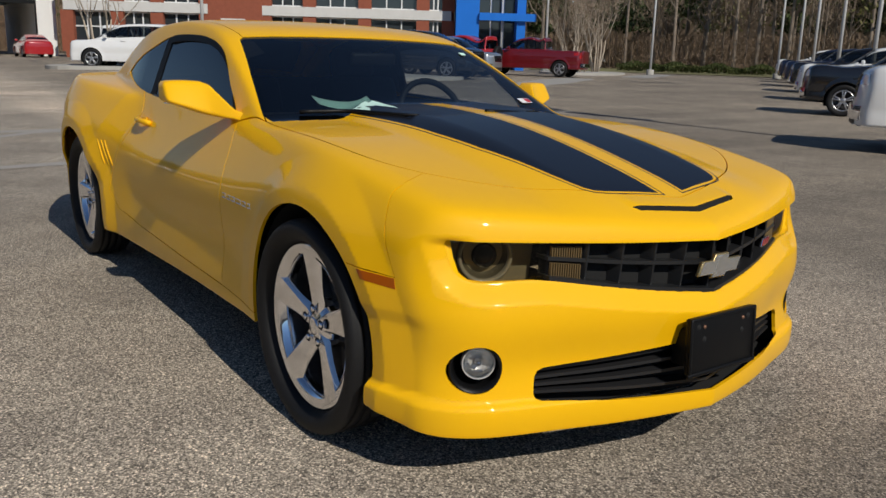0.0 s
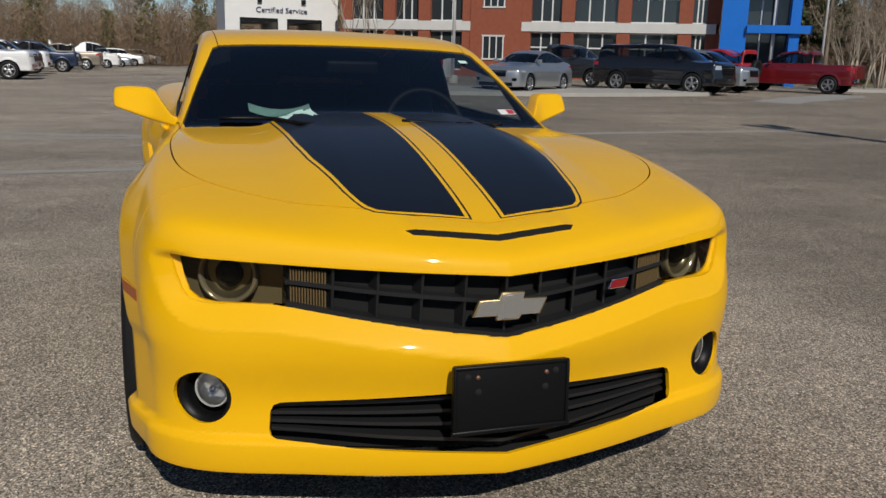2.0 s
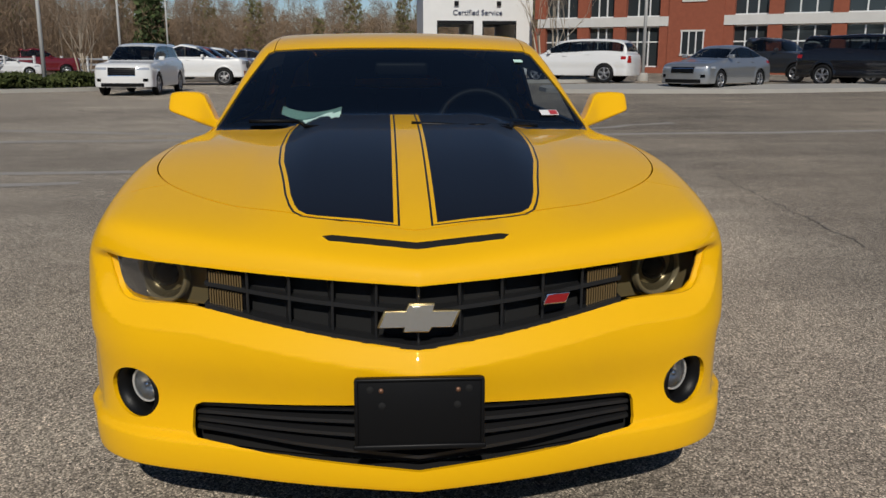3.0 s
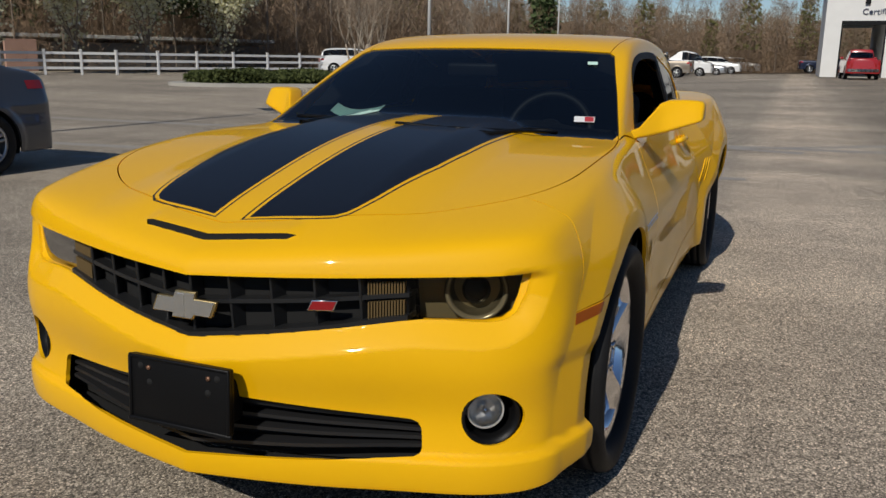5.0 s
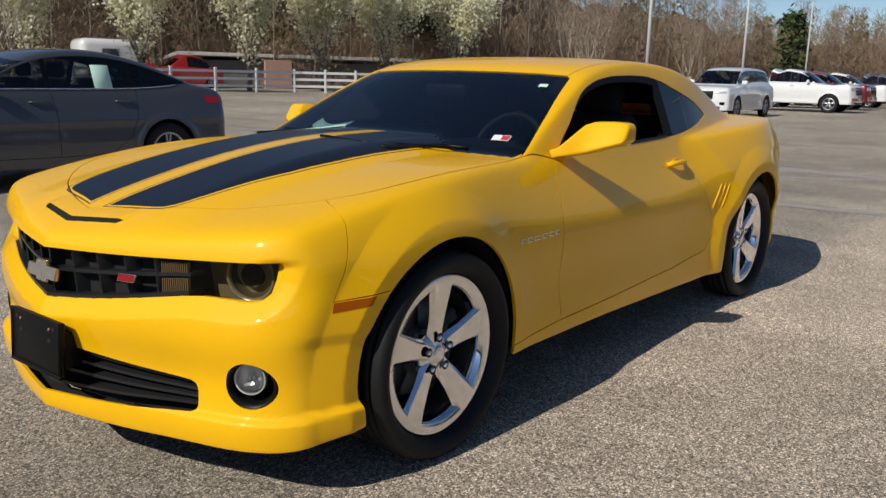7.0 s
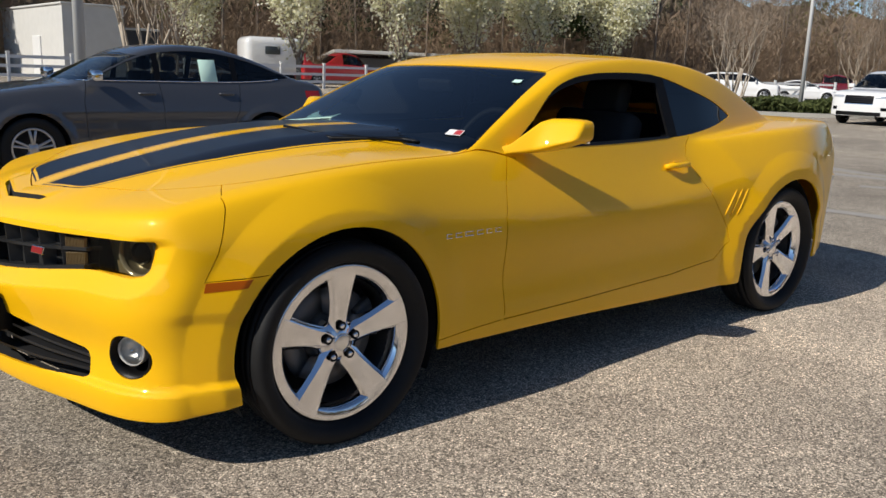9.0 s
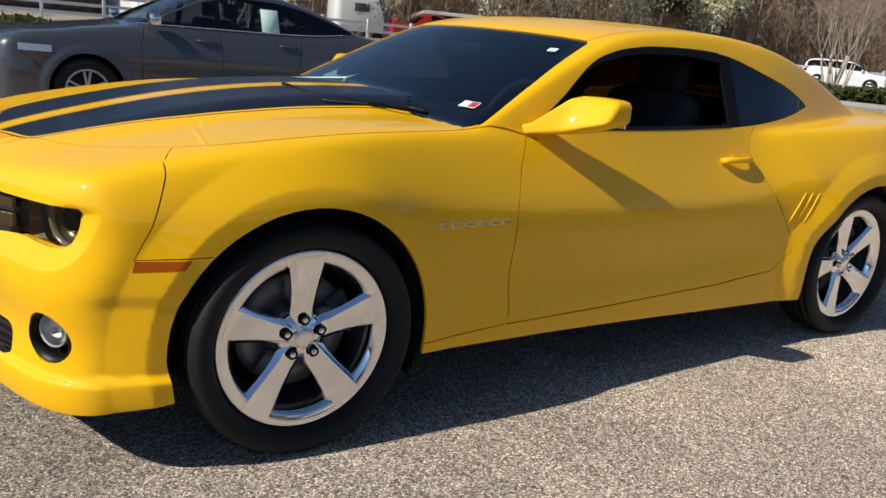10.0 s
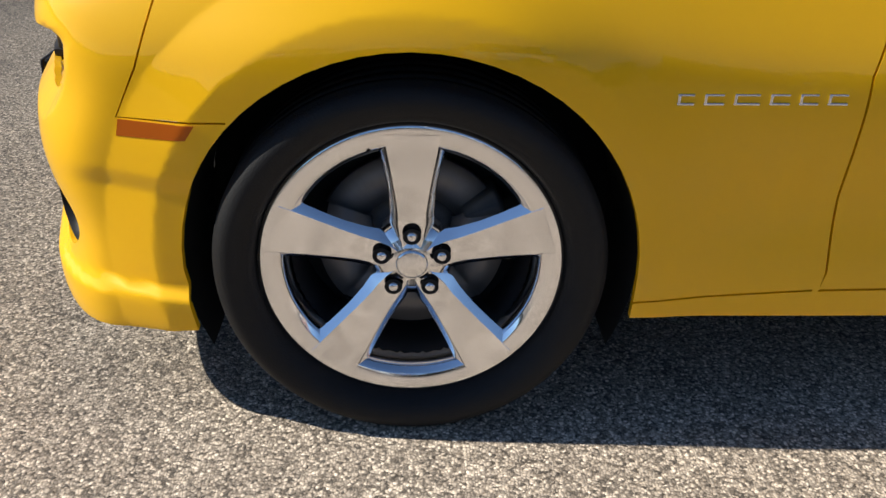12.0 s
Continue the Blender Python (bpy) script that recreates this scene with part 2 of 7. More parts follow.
side_wide = Curve((1.0, 0.83), (0.6, 0.904), (0.37, 0.926), (0.0, 0.936), (-0.44, 0.926), (-0.8, 0.918), (-1.5, 0.905), (-2.2, 0.905), (-2.85, 0.935), (-3.3, 0.91), (-3.6, 0.85), (-4.0, 0.72))
shoulder = Curve((0.9, 0.68), (0.5, 0.72), (0.0, 0.79), (-0.5, 0.745), (-1.2, 0.70), (-1.9, 0.70), (-2.4, 0.78), (-2.85, 0.87), (-3.5, 0.86), (-4.0, 0.80))
under = Curve((0.95, 0.196), (0.75, 0.190), (0.6, 0.194), (0.42, 0.220), (0.3, 0.235), (-0.4, 0.247), (-1.2, 0.235), (-2.3, 0.208), (-3.0, 0.24), (-3.9, 0.30))
roof_line = Curve((-0.3, 0.83), (-0.6, 0.99), (-0.85, 1.118), (-1.09, 1.24), (-1.25, 1.314), (-1.45, 1.360), (-1.75, 1.383), (-2.05, 1.381), (-2.3, 1.357), (-2.6, 1.285), (-2.9, 1.17), (-3.2, 1.04), (-3.5, 0.90))
tail_plan = Curve((0, -3.90), (0.4, -3.87), (0.7, -3.76), (0.85, -3.6), (1.0, -3.3))


SLOT_X, SLOT_SWEEP = 0.779, 0.185


def top_height(x, y):
    a = np.abs(y)
    dome = hood_dome(x) * (1 - step(0.29, 0.51, a)) * step(-1.0, -0.6, x) + 0.006 * np.clip(1 - (a / 0.8) ** 2, 0, 1)
    crest = -0.10 * np.clip(a - 0.78, 0, 1) ** 1.0 * step(-0.9, -0.3, x)
    lip = 0.012 * step(-3.55, -3.75, x)
    behind = SLOT_X - SLOT_SWEEP * a - x  # the hood stands proud behind the air slot
    lip = lip + 0.007 * step(-0.018, 0.0, behind) * (1 - step(0.0, 0.085, behind)) * (1 - step(0.205, 0.250, a))
    return hood_side(x) + dome + crest + lip


def side_reach(x, z):
    w = side_wide(x)
    w = w - 0.5 * 0.5 * ((z - shoulder(x)) + np.sqrt((z - shoulder(x)) ** 2 + 0.05**2))
    low = np.clip(0.40 - z, 0, 1)
    w = w - 0.25 * low**2 - 0.016 * np.exp(-(((z - 0.47) / 0.12) ** 2)) * step(-0.35, -0.7, x) * step(-2.3, -2.0, x)
    for ax, lift in ((0.0, 0.027), (-2.852, 0.025)):
        r = np.hypot(x - ax, z - 0.36)
        ramp = np.clip((ARCH_R + 0.145 - r) / 0.095, 0, 1) ** 1.1
        w = w + lift * ramp * (1 - 0.75 * step(0.12, 0.44, ax - x) * (ax == 0.0))
    w = w + step(0.20, 0.40, x) * (0.012 * step(0.495, 0.545, z) * (1 - step(0.57, 0.72, z)) + 0.026 * (1 - step(0.298, 0.316, z)))
    w = w - 0.032 * step(0.12, 0.42, x) * (1 - step(0.50, 0.80, z))
    line = -2.03 - 0.34 * (0.95 - z) / 0.43
    w = w + 0.040 * np.clip((line - x) / 0.26, 0, 1) * step(0.45, 0.6, z) * step(-3.6, -3.0, x)
    return w


MOUTH_EDGE = smooth_line([(-0.2, 0.563), (0.0, 0.563), (0.2, 0.584), (0.4, 0.612), (0.57, 0.636), (0.69, 0.633), (0.740, 0.635), (0.774, 0.652), (0.794, 0.70), (0.804, 0.750)], 2)


def nose_fill(a, z):
    """The bumper's lower corners stand further forward than its upper ones."""
    return 0.014 * step(0.45, 0.76, a) * (1 - step(0.38, 0.66, z))


def nose_x(z):
    return nose_lean(z) + 0.021 * (1 - step(0.280, 0.302, z))


def mouth_bevel(x, a, z):
    """The face slopes back towards the lower edge of the mouth."""
    x, a, z = np.broadcast_arrays(x, a, z)
    near = (x > 0.4) & (z > 0.48) & (z < 0.80)
    out = np.zeros(a.shape)
    if not near.any():
        return out
    a, z = a[near], z[near]
    d = np.full(a.shape, 9.0)
    for (pa, pz), (qa, qz) in zip(MOUTH_EDGE, MOUTH_EDGE[1:]):
        ua, uz = qa - pa, qz - pz
        t = np.clip(((a - pa) * ua + (z - pz) * uz) / (ua * ua + uz * uz), 0, 1)
        d = np.minimum(d, np.hypot(a - pa - t * ua, z - pz - t * uz))
    out[near] = 0.030 * np.clip(1 - d / 0.056, 0, 1) * step(0.765, 0.735, z)
    return out


def skin(x, y, z):
    """Below zero inside the body."""
    a = np.abs(y)
    x = np.where(x > -0.9, x, -0.9 + (x + 0.9) / STRETCH)
    f = smax(z - top_height(x, y), (a - side_reach(x, z)), 0.034)
    f = smax(f, (x - nose_plan(a) - nose_x(z) - nose_fill(a, z) + mouth_bevel(x, a, z)) * 0.9, 0.035)
    f = smax(f, (tail_plan(a) - x) + 0.12 * np.clip(0.9 - z, 0, 1), 0.05)
    f = smax(f, under(x) - z, 0.012)
    xe = x + 0.14 * np.minimum(a, 0.8) ** 2 * np.where(x > -1.75, 1, -0.3)
    g = z - roof_line(xe) + 0.015 * (a / 0.6) ** 2 * step(-1.0, -1.4, x)
    w2 = 0.782 - 0.32 * (z - 0.96) - 0.25 * np.clip(z - 1.15, 0, 1) ** 2 - 0.10 * step(-2.2, -3.3, x)
    g = smax(g * 0.9, a - w2, 0.028)
    g = smax(g, 0.7 - z, 0.01)
    return smin(f, g, 0.018)


def skin_normals(p, e=0.004, form=skin):
    p = np.asarray(p, float)
    n = np.stack([form(*(p + d).T) - form(*(p - d).T) for d in np.eye(3) * e], 1)
    return n / np.maximum(np.linalg.norm(n, axis=1, keepdims=True), 1e-9)


def half_skin(form=skin, X=(-4.2, 1.05), Y=(0.0, 0.98), Z=(-0.06, 1.42), spine=(-3.2, 0.15, 0.56), dx=0.020, dy=0.018, dz=0.016, fine_from=None):
    """The left half of the skin, as a bmesh: a box whose points are cast out from a spine onto the form."""
    xs, ys, zs = np.linspace(*X, round((X[1] - X[0]) / dx) + 1), np.linspace(*Y, round(Y[1] / dy) + 1), np.linspace(*Z, round((Z[1] - Z[0]) / dz) + 1)
    if fine_from is not None:
        xs = np.concatenate([np.linspace(X[0], fine_from, round((fine_from - X[0]) / dx) + 1), np.linspace(fine_from, X[1], round((X[1] - fine_from) / (0.55 * dx)) + 1)[1:]])
    grids = [
        [[(x, y, Z[1]) for y in ys] for x in xs],
        [[(x, Y[1], z) for z in zs[::-1]] for x in xs],
        [[(X[1], y, z) for z in zs] for y in ys],
        [[(X[0], y, z) for z in zs[::-1]] for y in ys],
    ]
    index, places, quads = {}, [], []
    for g in grids:
        ids = []
        for row in g:
            r = []
            for c in row:
                k = tuple(round(v, 4) for v in c)
                if k not in index:
                    index[k] = len(places)
                    places.append(c)
                r.append(index[k])
            ids.append(r)
        for a, b in zip(ids, ids[1:]):
            for k in range(len(a) - 1):
                quads.append((a[k], b[k], b[k + 1], a[k + 1]))
    P = np.array(places)
    O = np.stack([np.clip(P[:, 0], spine[0], spine[1]), 0 * P[:, 0], 0 * P[:, 0] + spine[2]], 1)
    lo, hi = np.zeros(len(P)), np.full(len(P), 1.5)
    for _ in range(34):
        mid = (lo + hi) / 2
        out = form(*(O + (P - O) * mid[:, None]).T) > 0
        hi, lo = np.where(out, mid, hi), np.where(out, lo, mid)
    S = O + (P - O) * hi[:, None]
    bm = bmesh.new()
    vs = [bm.verts.new(s) for s in S]
    for q in quads:
        bm.faces.new([vs[k] for k in q])
    bmesh.ops.recalc_face_normals(bm, faces=bm.faces)
    return bm


def skin_part(name, bm, mat, parent, mirrored=False, both=False, label="", rim=0.012, inset=0.0, form=skin):
    """A piece of the skin, shaded by the form's own normals, with its edges turned inwards. both: joined with its mirror image."""
    bmesh.ops.remove_doubles(bm, verts=bm.verts, dist=1e-5)
    bm.verts.index_update()
    co = np.array([v.co for v in bm.verts])
    no = skin_normals(co, form=form)
    faces = [[v.index for v in f.verts] for f in bm.faces]
    ends = []
    for f in bm.faces:
        for l in f.loops:
            if len(l.edge.link_faces) == 1:
                ends.append((l.vert.index, l.link_loop_next.vert.index))
    bm.free()
    on_mid = np.abs(co[:, 1]) < 2e-4
    if not inset == 0.0:
        co = co - no * inset
    co2, no2, f2 = co.copy(), no.copy(), list(faces)
    # the face order tells whether the skin looks outwards
    if faces:
        q = co[faces[len(faces) // 2]]
        if np.dot(np.cross(q[1] - q[0], q[2] - q[0]), no[faces[len(faces) // 2][0]]) < 0:
            f2 = [f[::-1] for f in f2]
            ends = [(b, a) for a, b in ends]
    if rim:
        extra, extran = [], []
        for a, b in ends:
            if on_mid[a] and on_mid[b]:
                continue
            t = co[b] - co[a]
            side = np.cross(t, no[a])
            side = side / max(np.linalg.norm(side), 1e-9)
            base = len(co2) + len(extra)
            extra += [co[a], co[b], co[b] - no[b] * rim, co[a] - no[a] * rim]
            extran += [side] * 4
            f2.append([base + 1, base, base + 3, base + 2])
        if extra:
            co2, no2 = np.vstack([co2, extra]), np.vstack([no2, extran])
    if mirrored or both:
        flip = np.array([1, -1, 1])
        if both:
            n = len(co2)
            f2 = f2 + [[k + n for k in f[::-1]] for f in f2]
            co2, no2 = np.vstack([co2, co2 * flip]), np.vstack([no2, no2 * flip])
        else:
            co2, no2, f2 = co2 * flip, no2 * flip, [f[::-1] for f in f2]
    me = bpy.data.meshes.new(name)
    me.from_pydata(co2.tolist(), [], f2)
    me.materials.append(mat)
    for p in me.polygons:
        p.use_smooth = True
    me.normals_split_custom_set_from_vertices(no2.tolist())
    ob = new(name, me)
    ob.parent = parent
    if label:
        ob["label"] = label
    return ob


hero = tagged(empty("sports_coupe"), "bright yellow two-door sports coupe with black hood stripes on asphalt", "car")
shell = half_skin(dx=0.022, dy=0.0135, dz=0.0125, fine_from=-0.62)
# fine edge loops where the chin lip and the wheel flares break, laid back onto the skin
for at in (0.279, 0.291, 0.303):
    near = [f for f in shell.faces if f.calc_center_median().x > 0.25 and 0.22 < f.calc_center_median().z < 0.37]
    bmesh.ops.bisect_plane(shell, geom=list({*near, *(e for f in near for e in f.edges), *(v for f in near for v in f.verts)}), dist=1e-5, plane_co=(0, 0, at), plane_no=(0, 0, 1))
front = [v for v in shell.verts if v.co.x > 0.2]
spots = np.array([v.co for v in front])
for _ in range(4):
    slope = np.stack([skin(*(spots + d).T) - skin(*(spots - d).T) for d in np.eye(3) * 0.002], 1) / 0.004
    spots = spots - slope * (np.clip(skin(*spots.T), -0.01, 0.01) / np.maximum((slope**2).sum(1), 0.3))[:, None]
for v, c in zip(front, spots):
    v.co = (c[0], 0.0 if abs(v.co.y) < 1e-6 else c[1], c[2])


def outer(f):
    return f.normal.y > 0.25


def front_face(f):
    return f.normal.x > 0.25 and f.calc_center_median().x > 0.3


def upper(f):
    return f.normal.z > 0.2


def clear(bm, faces):
    bmesh.ops.delete(bm, geom=faces, context="FACES")


# wheel openings and the open underside
for ax in (0.0, -WHEELBASE):
    clear(shell, cut(shell, arc(ax, 0.355, ARCH_R, 0, 180, 30) + [(ax - ARCH_R + 0.004, 0.05), (ax + ARCH_R - 0.045 * (ax == 0.0), 0.05)], 0, 2, lambda f: f.calc_center_median().y > 0.45 and (f.normal.z < 0.6 or f.calc_center_median().z < 0.55)))
sill_line = [(rx(x), float(under(x)) + 0.011) for x in np.linspace(-4.3, 1.1, 60)]
clear(shell, cut(shell, [(-4.6, -0.3), *sill_line, (1.2, -0.3)], 0, 2, lambda f: f.calc_center_median().z < 0.36))

# mouth of the grille and lamps, lower intake, fog lamps
mouth_top = [(0.0, 0.722), (0.3, 0.733), (0.6, 0.745), (0.806, 0.753)]
mouth_low = [(0.794, 0.70), (0.774, 0.652), (0.740, 0.635), (0.69, 0.633), (0.57, 0.636), (0.4, 0.612), (0.2, 0.584), (0.0, 0.563)]
clear(shell, cut(shell, [(-0.05, 0.722)] + smooth_line(mouth_top, 3) + smooth_line(mouth_low, 3) + [(-0.05, 0.563)], 1, 2, front_face))
intake = [(0.0, 0.428), (0.3, 0.405), (0.553, 0.385), (0.571, 0.377), (0.579, 0.360), (0.583, 0.312), (0.579, 0.299), (0.566, 0.293), (0.3, 0.275), (0.0, 0.262)]
clear(shell, cut(shell, [(-0.05, 0.428)] + intake + [(-0.05, 0.262)], 1, 2, front_face))
FOG = (0.742, 0.392, 0.07)
fog_hole = arc(FOG[0], FOG[1], FOG[2], 0, 360, 28)[:-1]
clear(shell, cut(shell, fog_hole, 1, 2, front_face))
slot = [(0.799, -0.02), (0.797, 0.0), (0.7545, 0.219), (SLOT_X - SLOT_SWEEP * 0.234 + 0.003, 0.234), (SLOT_X - SLOT_SWEEP * 0.234, 0.234), (SLOT_X, 0.0), (SLOT_X, -0.02)]
clear(shell, cut(shell, slot, 0, 1, upper))

# glass
screen_line = [(0.0, 1.304), (0.25, 1.302), (0.45, 1.297), (0.58, 1.290), (0.612, 1.276), (0.690, 1.13), (0.757, 0.985), (0.745, 0.962), (0.0, 0.962)]
screen = lift_out(shell, cut(shell, [(-0.05, 1.304)] + screen_line + [(-0.05, 0.962)], 1, 2, lambda f: f.normal.x > 0.08 and -1.6 < f.calc_center_median().x < -0.45))
window_line = smooth_line(rear([(-0.915, 0.972), (-1.05, 1.09), (-1.196, 1.207), (-1.328, 1.259), (-1.45, 1.281), (-1.562, 1.291), (-1.789, 1.295), (-1.99, 1.281), (-2.185, 1.232), (-2.40, 1.168), (-2.54, 1.10), (-2.515, 1.08), (-2.35, 1.04), (-2.10, 1.003), (-1.80, 0.985), (-1.52, 0.976), (-1.2, 0.972)]), 4, closed=True)
side_glass = lift_out(shell, cut(shell, window_line, 0, 2, lambda f: f.normal.y > 0.3 and f.calc_center_median().z > 0.9))
rear_line = [(0.0, 1.315), (0.40, 1.30), (0.52, 1.26), (0.60, 1.08), (0.56, 1.06), (0.0, 1.06)]
rear_glass = lift_out(shell, cut(shell, [(-0.05, 1.315)] + rear_line + [(-0.05, 1.06)], 1, 2, lambda f: f.normal.x < -0.2 and -3.3 < f.calc_center_median().x < -2.2))

# hood stripes with their fine outer lines
def stripe_outline(grow):
    i, tip = 0.056 - grow, grow
    return [(-1.0, i), (-1.0, 0.416 + grow), (-0.66, 0.418 + grow), (-0.3, 0.415 + grow), (0.0, 0.405 + grow), (0.2, 0.387 + grow), (0.38, 0.355 + grow), (0.5, 0.336 + grow), (0.57, 0.319 + grow), (0.605 + tip * 0.4, 0.305 + grow), (0.628 + tip * 0.8, 0.282 + grow * 0.8), (0.638 + tip, 0.25), (0.660 + tip, 0.137), (0.680 + tip, i)]


fine = cut(shell, stripe_outline(0.0165), 0, 1, upper)
plain = cut(shell, stripe_outline(0.0105), 0, 1, upper)
solid = cut(shell, stripe_outline(0.0), 0, 1, upper)
plain = set(f for f in plain if f.is_valid) - set(solid)
line_faces = cut(shell, stripe_outline(0.0165), 0, 1, upper)
vinyl = lift_out(shell, [f for f in line_faces if f.is_valid and f not in plain and not (inside(stripe_outline(0.0105), *f.calc_center_median()[:2]) and not inside(stripe_outline(0.0), *f.calc_center_median()[:2]))])

# lamps set into the sides
marker = lift_out(shell, cut(shell, [(0.487, 0.631), (0.352, 0.635), (0.370, 0.609), (0.494, 0.602)], 0, 2, outer))
rear_marker = lift_out(shell, cut(shell, rear([(-3.52, 0.70), (-3.66, 0.70), (-3.66, 0.665), (-3.50, 0.665)]), 0, 2, outer))

# shut lines
GAPW = 0.0045
hood_edge = smooth_line([(0.722, -0.05), (0.715, 0.02), (0.665, 0.2), (0.60, 0.36), (0.50, 0.53), (0.38, 0.665), (0.26, 0.745), (0.12, 0.785), (-0.1, 0.80), (-0.35, 0.795), (-0.6, 0.77), (-0.68, 0.755)], 4)
clear(shell, cut(shell, strip(hood_edge, GAPW), 0, 1, lambda f: f.normal.z > 0.3 and f.calc_center_median().x > -0.75))
bumper_edge = [(0.375, 0.97), (0.40, 0.845), (0.445, 0.72), (0.490, 0.634), (0.40, 0.638), (0.30, 0.642)]
clear(shell, cut(shell, strip(bumper_edge, 0.0035), 0, 2, outer))
clear(shell, cut(shell, strip([(0.335, 0.70), (0.365, 0.755), (0.385, 0.80)], 0.003), 0, 1, lambda f: f.normal.z > 0.2))
clear(shell, cut(shell, strip([(-0.58, 0.765), (-0.70, 0.772), (-0.80, 0.785), (-0.90, 0.80)], GAPW), 0, 1, lambda f: f.normal.z > 0.2 and f.calc_center_median().z < 1.01))
door_edge = [(-0.868, 1.0), (-0.862, 0.97), (-0.80, 0.85), (-0.758, 0.72), (-0.756, 0.5), (-0.768, 0.35), (-0.762, 0.312), (-1.2, 0.318), (-1.9, 0.338), (-2.24, 0.372), (-2.345, 0.46), (-2.33, 0.53), (-2.21, 0.68), (-2.11, 0.80), (-2.05, 0.90), (-2.07, 0.96), (-2.15, 1.03)]
door_edge = rear(door_edge)
clear(shell, cut(shell, strip(door_edge, GAPW), 0, 2, outer))
rocker_edge = [(-0.36, 0.292), (-0.75, 0.312)]
clear(shell, cut(shell, strip(rocker_edge, 0.004), 0, 2, outer))
roof_edge = [(-1.16, 0.585), (-1.40, 0.592), (-1.8, 0.595), (-2.2, 0.57), (-2.5, 0.52), (-2.62, 0.50)]
clear(shell, cut(shell, strip(roof_edge, 0.004), 0, 1, lambda f: f.normal.z > 0.3 and f.calc_center_median().z > 1.15))


hood_shape = [(x, y) for x, y in hood_edge] + [(-0.80, 0.72), (-0.80, -0.05)]
door_shape = door_edge + [(-2.27, 1.06), (-1.5, 1.0), (-0.88, 1.0)]


def panel_of(c):
    """The body panel to which a place on the skin belongs."""
    whole = c
    c = Vector((c.x if c.x > -0.9 else -0.9 + (c.x + 0.9) / STRETCH, c.y, c.z))
    if c.x > -0.75 and c.z > 0.7 and c.z < 1.06 and inside(hood_shape, c.x, c.y):
        return "hood"
    if c.x > (np.interp(c.z, [0.635, 0.72, 0.845, 0.97], [0.490, 0.445, 0.40, 0.375]) if c.z > 0.637 else 0.1):
        return "front_bumper"
    if c.y > 0.5 and c.z < 1.01 and inside(door_shape, whole.x, c.z):
        return "door"
    if -2.45 < c.x < -0.35 and c.z < np.interp(c.x, [-2.345, -2.24, -1.9, -1.2, -0.75, -0.36], [0.46, 0.372, 0.338, 0.318, 0.312, 0.292]):
        return "rocker_panel"
    if c.x > -0.9 and c.z < 0.985 and c.x > np.interp(c.z, [0.312, 0.35, 0.5, 0.72, 0.85, 0.97, 1.0], [-0.762, -0.768, -0.756, -0.758, -0.80, -0.862, -0.868]):
        return "fender"
    if c.z > 1.15 and -2.62 < c.x < -1.1 and c.y < np.interp(-c.x, [1.16, 1.40, 1.8, 2.2, 2.5, 2.62], [0.585, 0.592, 0.595, 0.57, 0.52, 0.50]):
        return "roof"
    if c.x < -3.08 and c.z > 1.0 and c.y < 0.62:
        return "trunk_lid"
    if c.x < -3.25 and c.z < 0.66:
        return "rear_bumper"
    if c.z > 0.97 and c.x > -2.0:
        return "windshield_pillar"
    return "quarter_panel"


panels = {}
for f in shell.faces:
    panels.setdefault(panel_of(f.calc_center_median()), []).append(f)
for name, group in panels.items():
    b, made = bmesh.new(), {}
    for f in group:
        for v in f.verts:
            if v not in made:
                made[v] = b.verts.new(v.co)
        b.faces.new([made[v] for v in f.verts])
    if name in ("hood", "front_bumper", "roof", "trunk_lid", "rear_bumper"):
        skin_part(name, b, YELLOW, hero, both=True)
    else:
        skin_part(name, b.copy(), YELLOW, hero)
        skin_part(name, b, YELLOW, hero, mirrored=True)
shell.free()
skin_part("hood_stripe", vinyl.copy(), STRIPE, hero, label="black vinyl hood stripe", rim=0)
skin_part("hood_stripe", vinyl, STRIPE, hero, mirrored=True, label="black vinyl hood stripe", rim=0)
skin_part("windshield", screen, WINDSHIELD, hero, both=True, label="tinted windshield glass", rim=0, inset=0.003)
skin_part("rear_window", rear_glass, DARKGLASS, hero, both=True, rim=0, inset=0.003)


# ---- the coupe's glass, lamps and trim ----
def near_screen(y, z):
    """x of the skin at a height, found from ahead."""
    lo, hi = -1.9, -0.3
    for _ in range(22):
        mid = (lo + hi) / 2
        lo, hi = (lo, mid) if float(skin(np.array(mid), np.array(y), np.array(z))) > 0 else (mid, hi)
    return lo


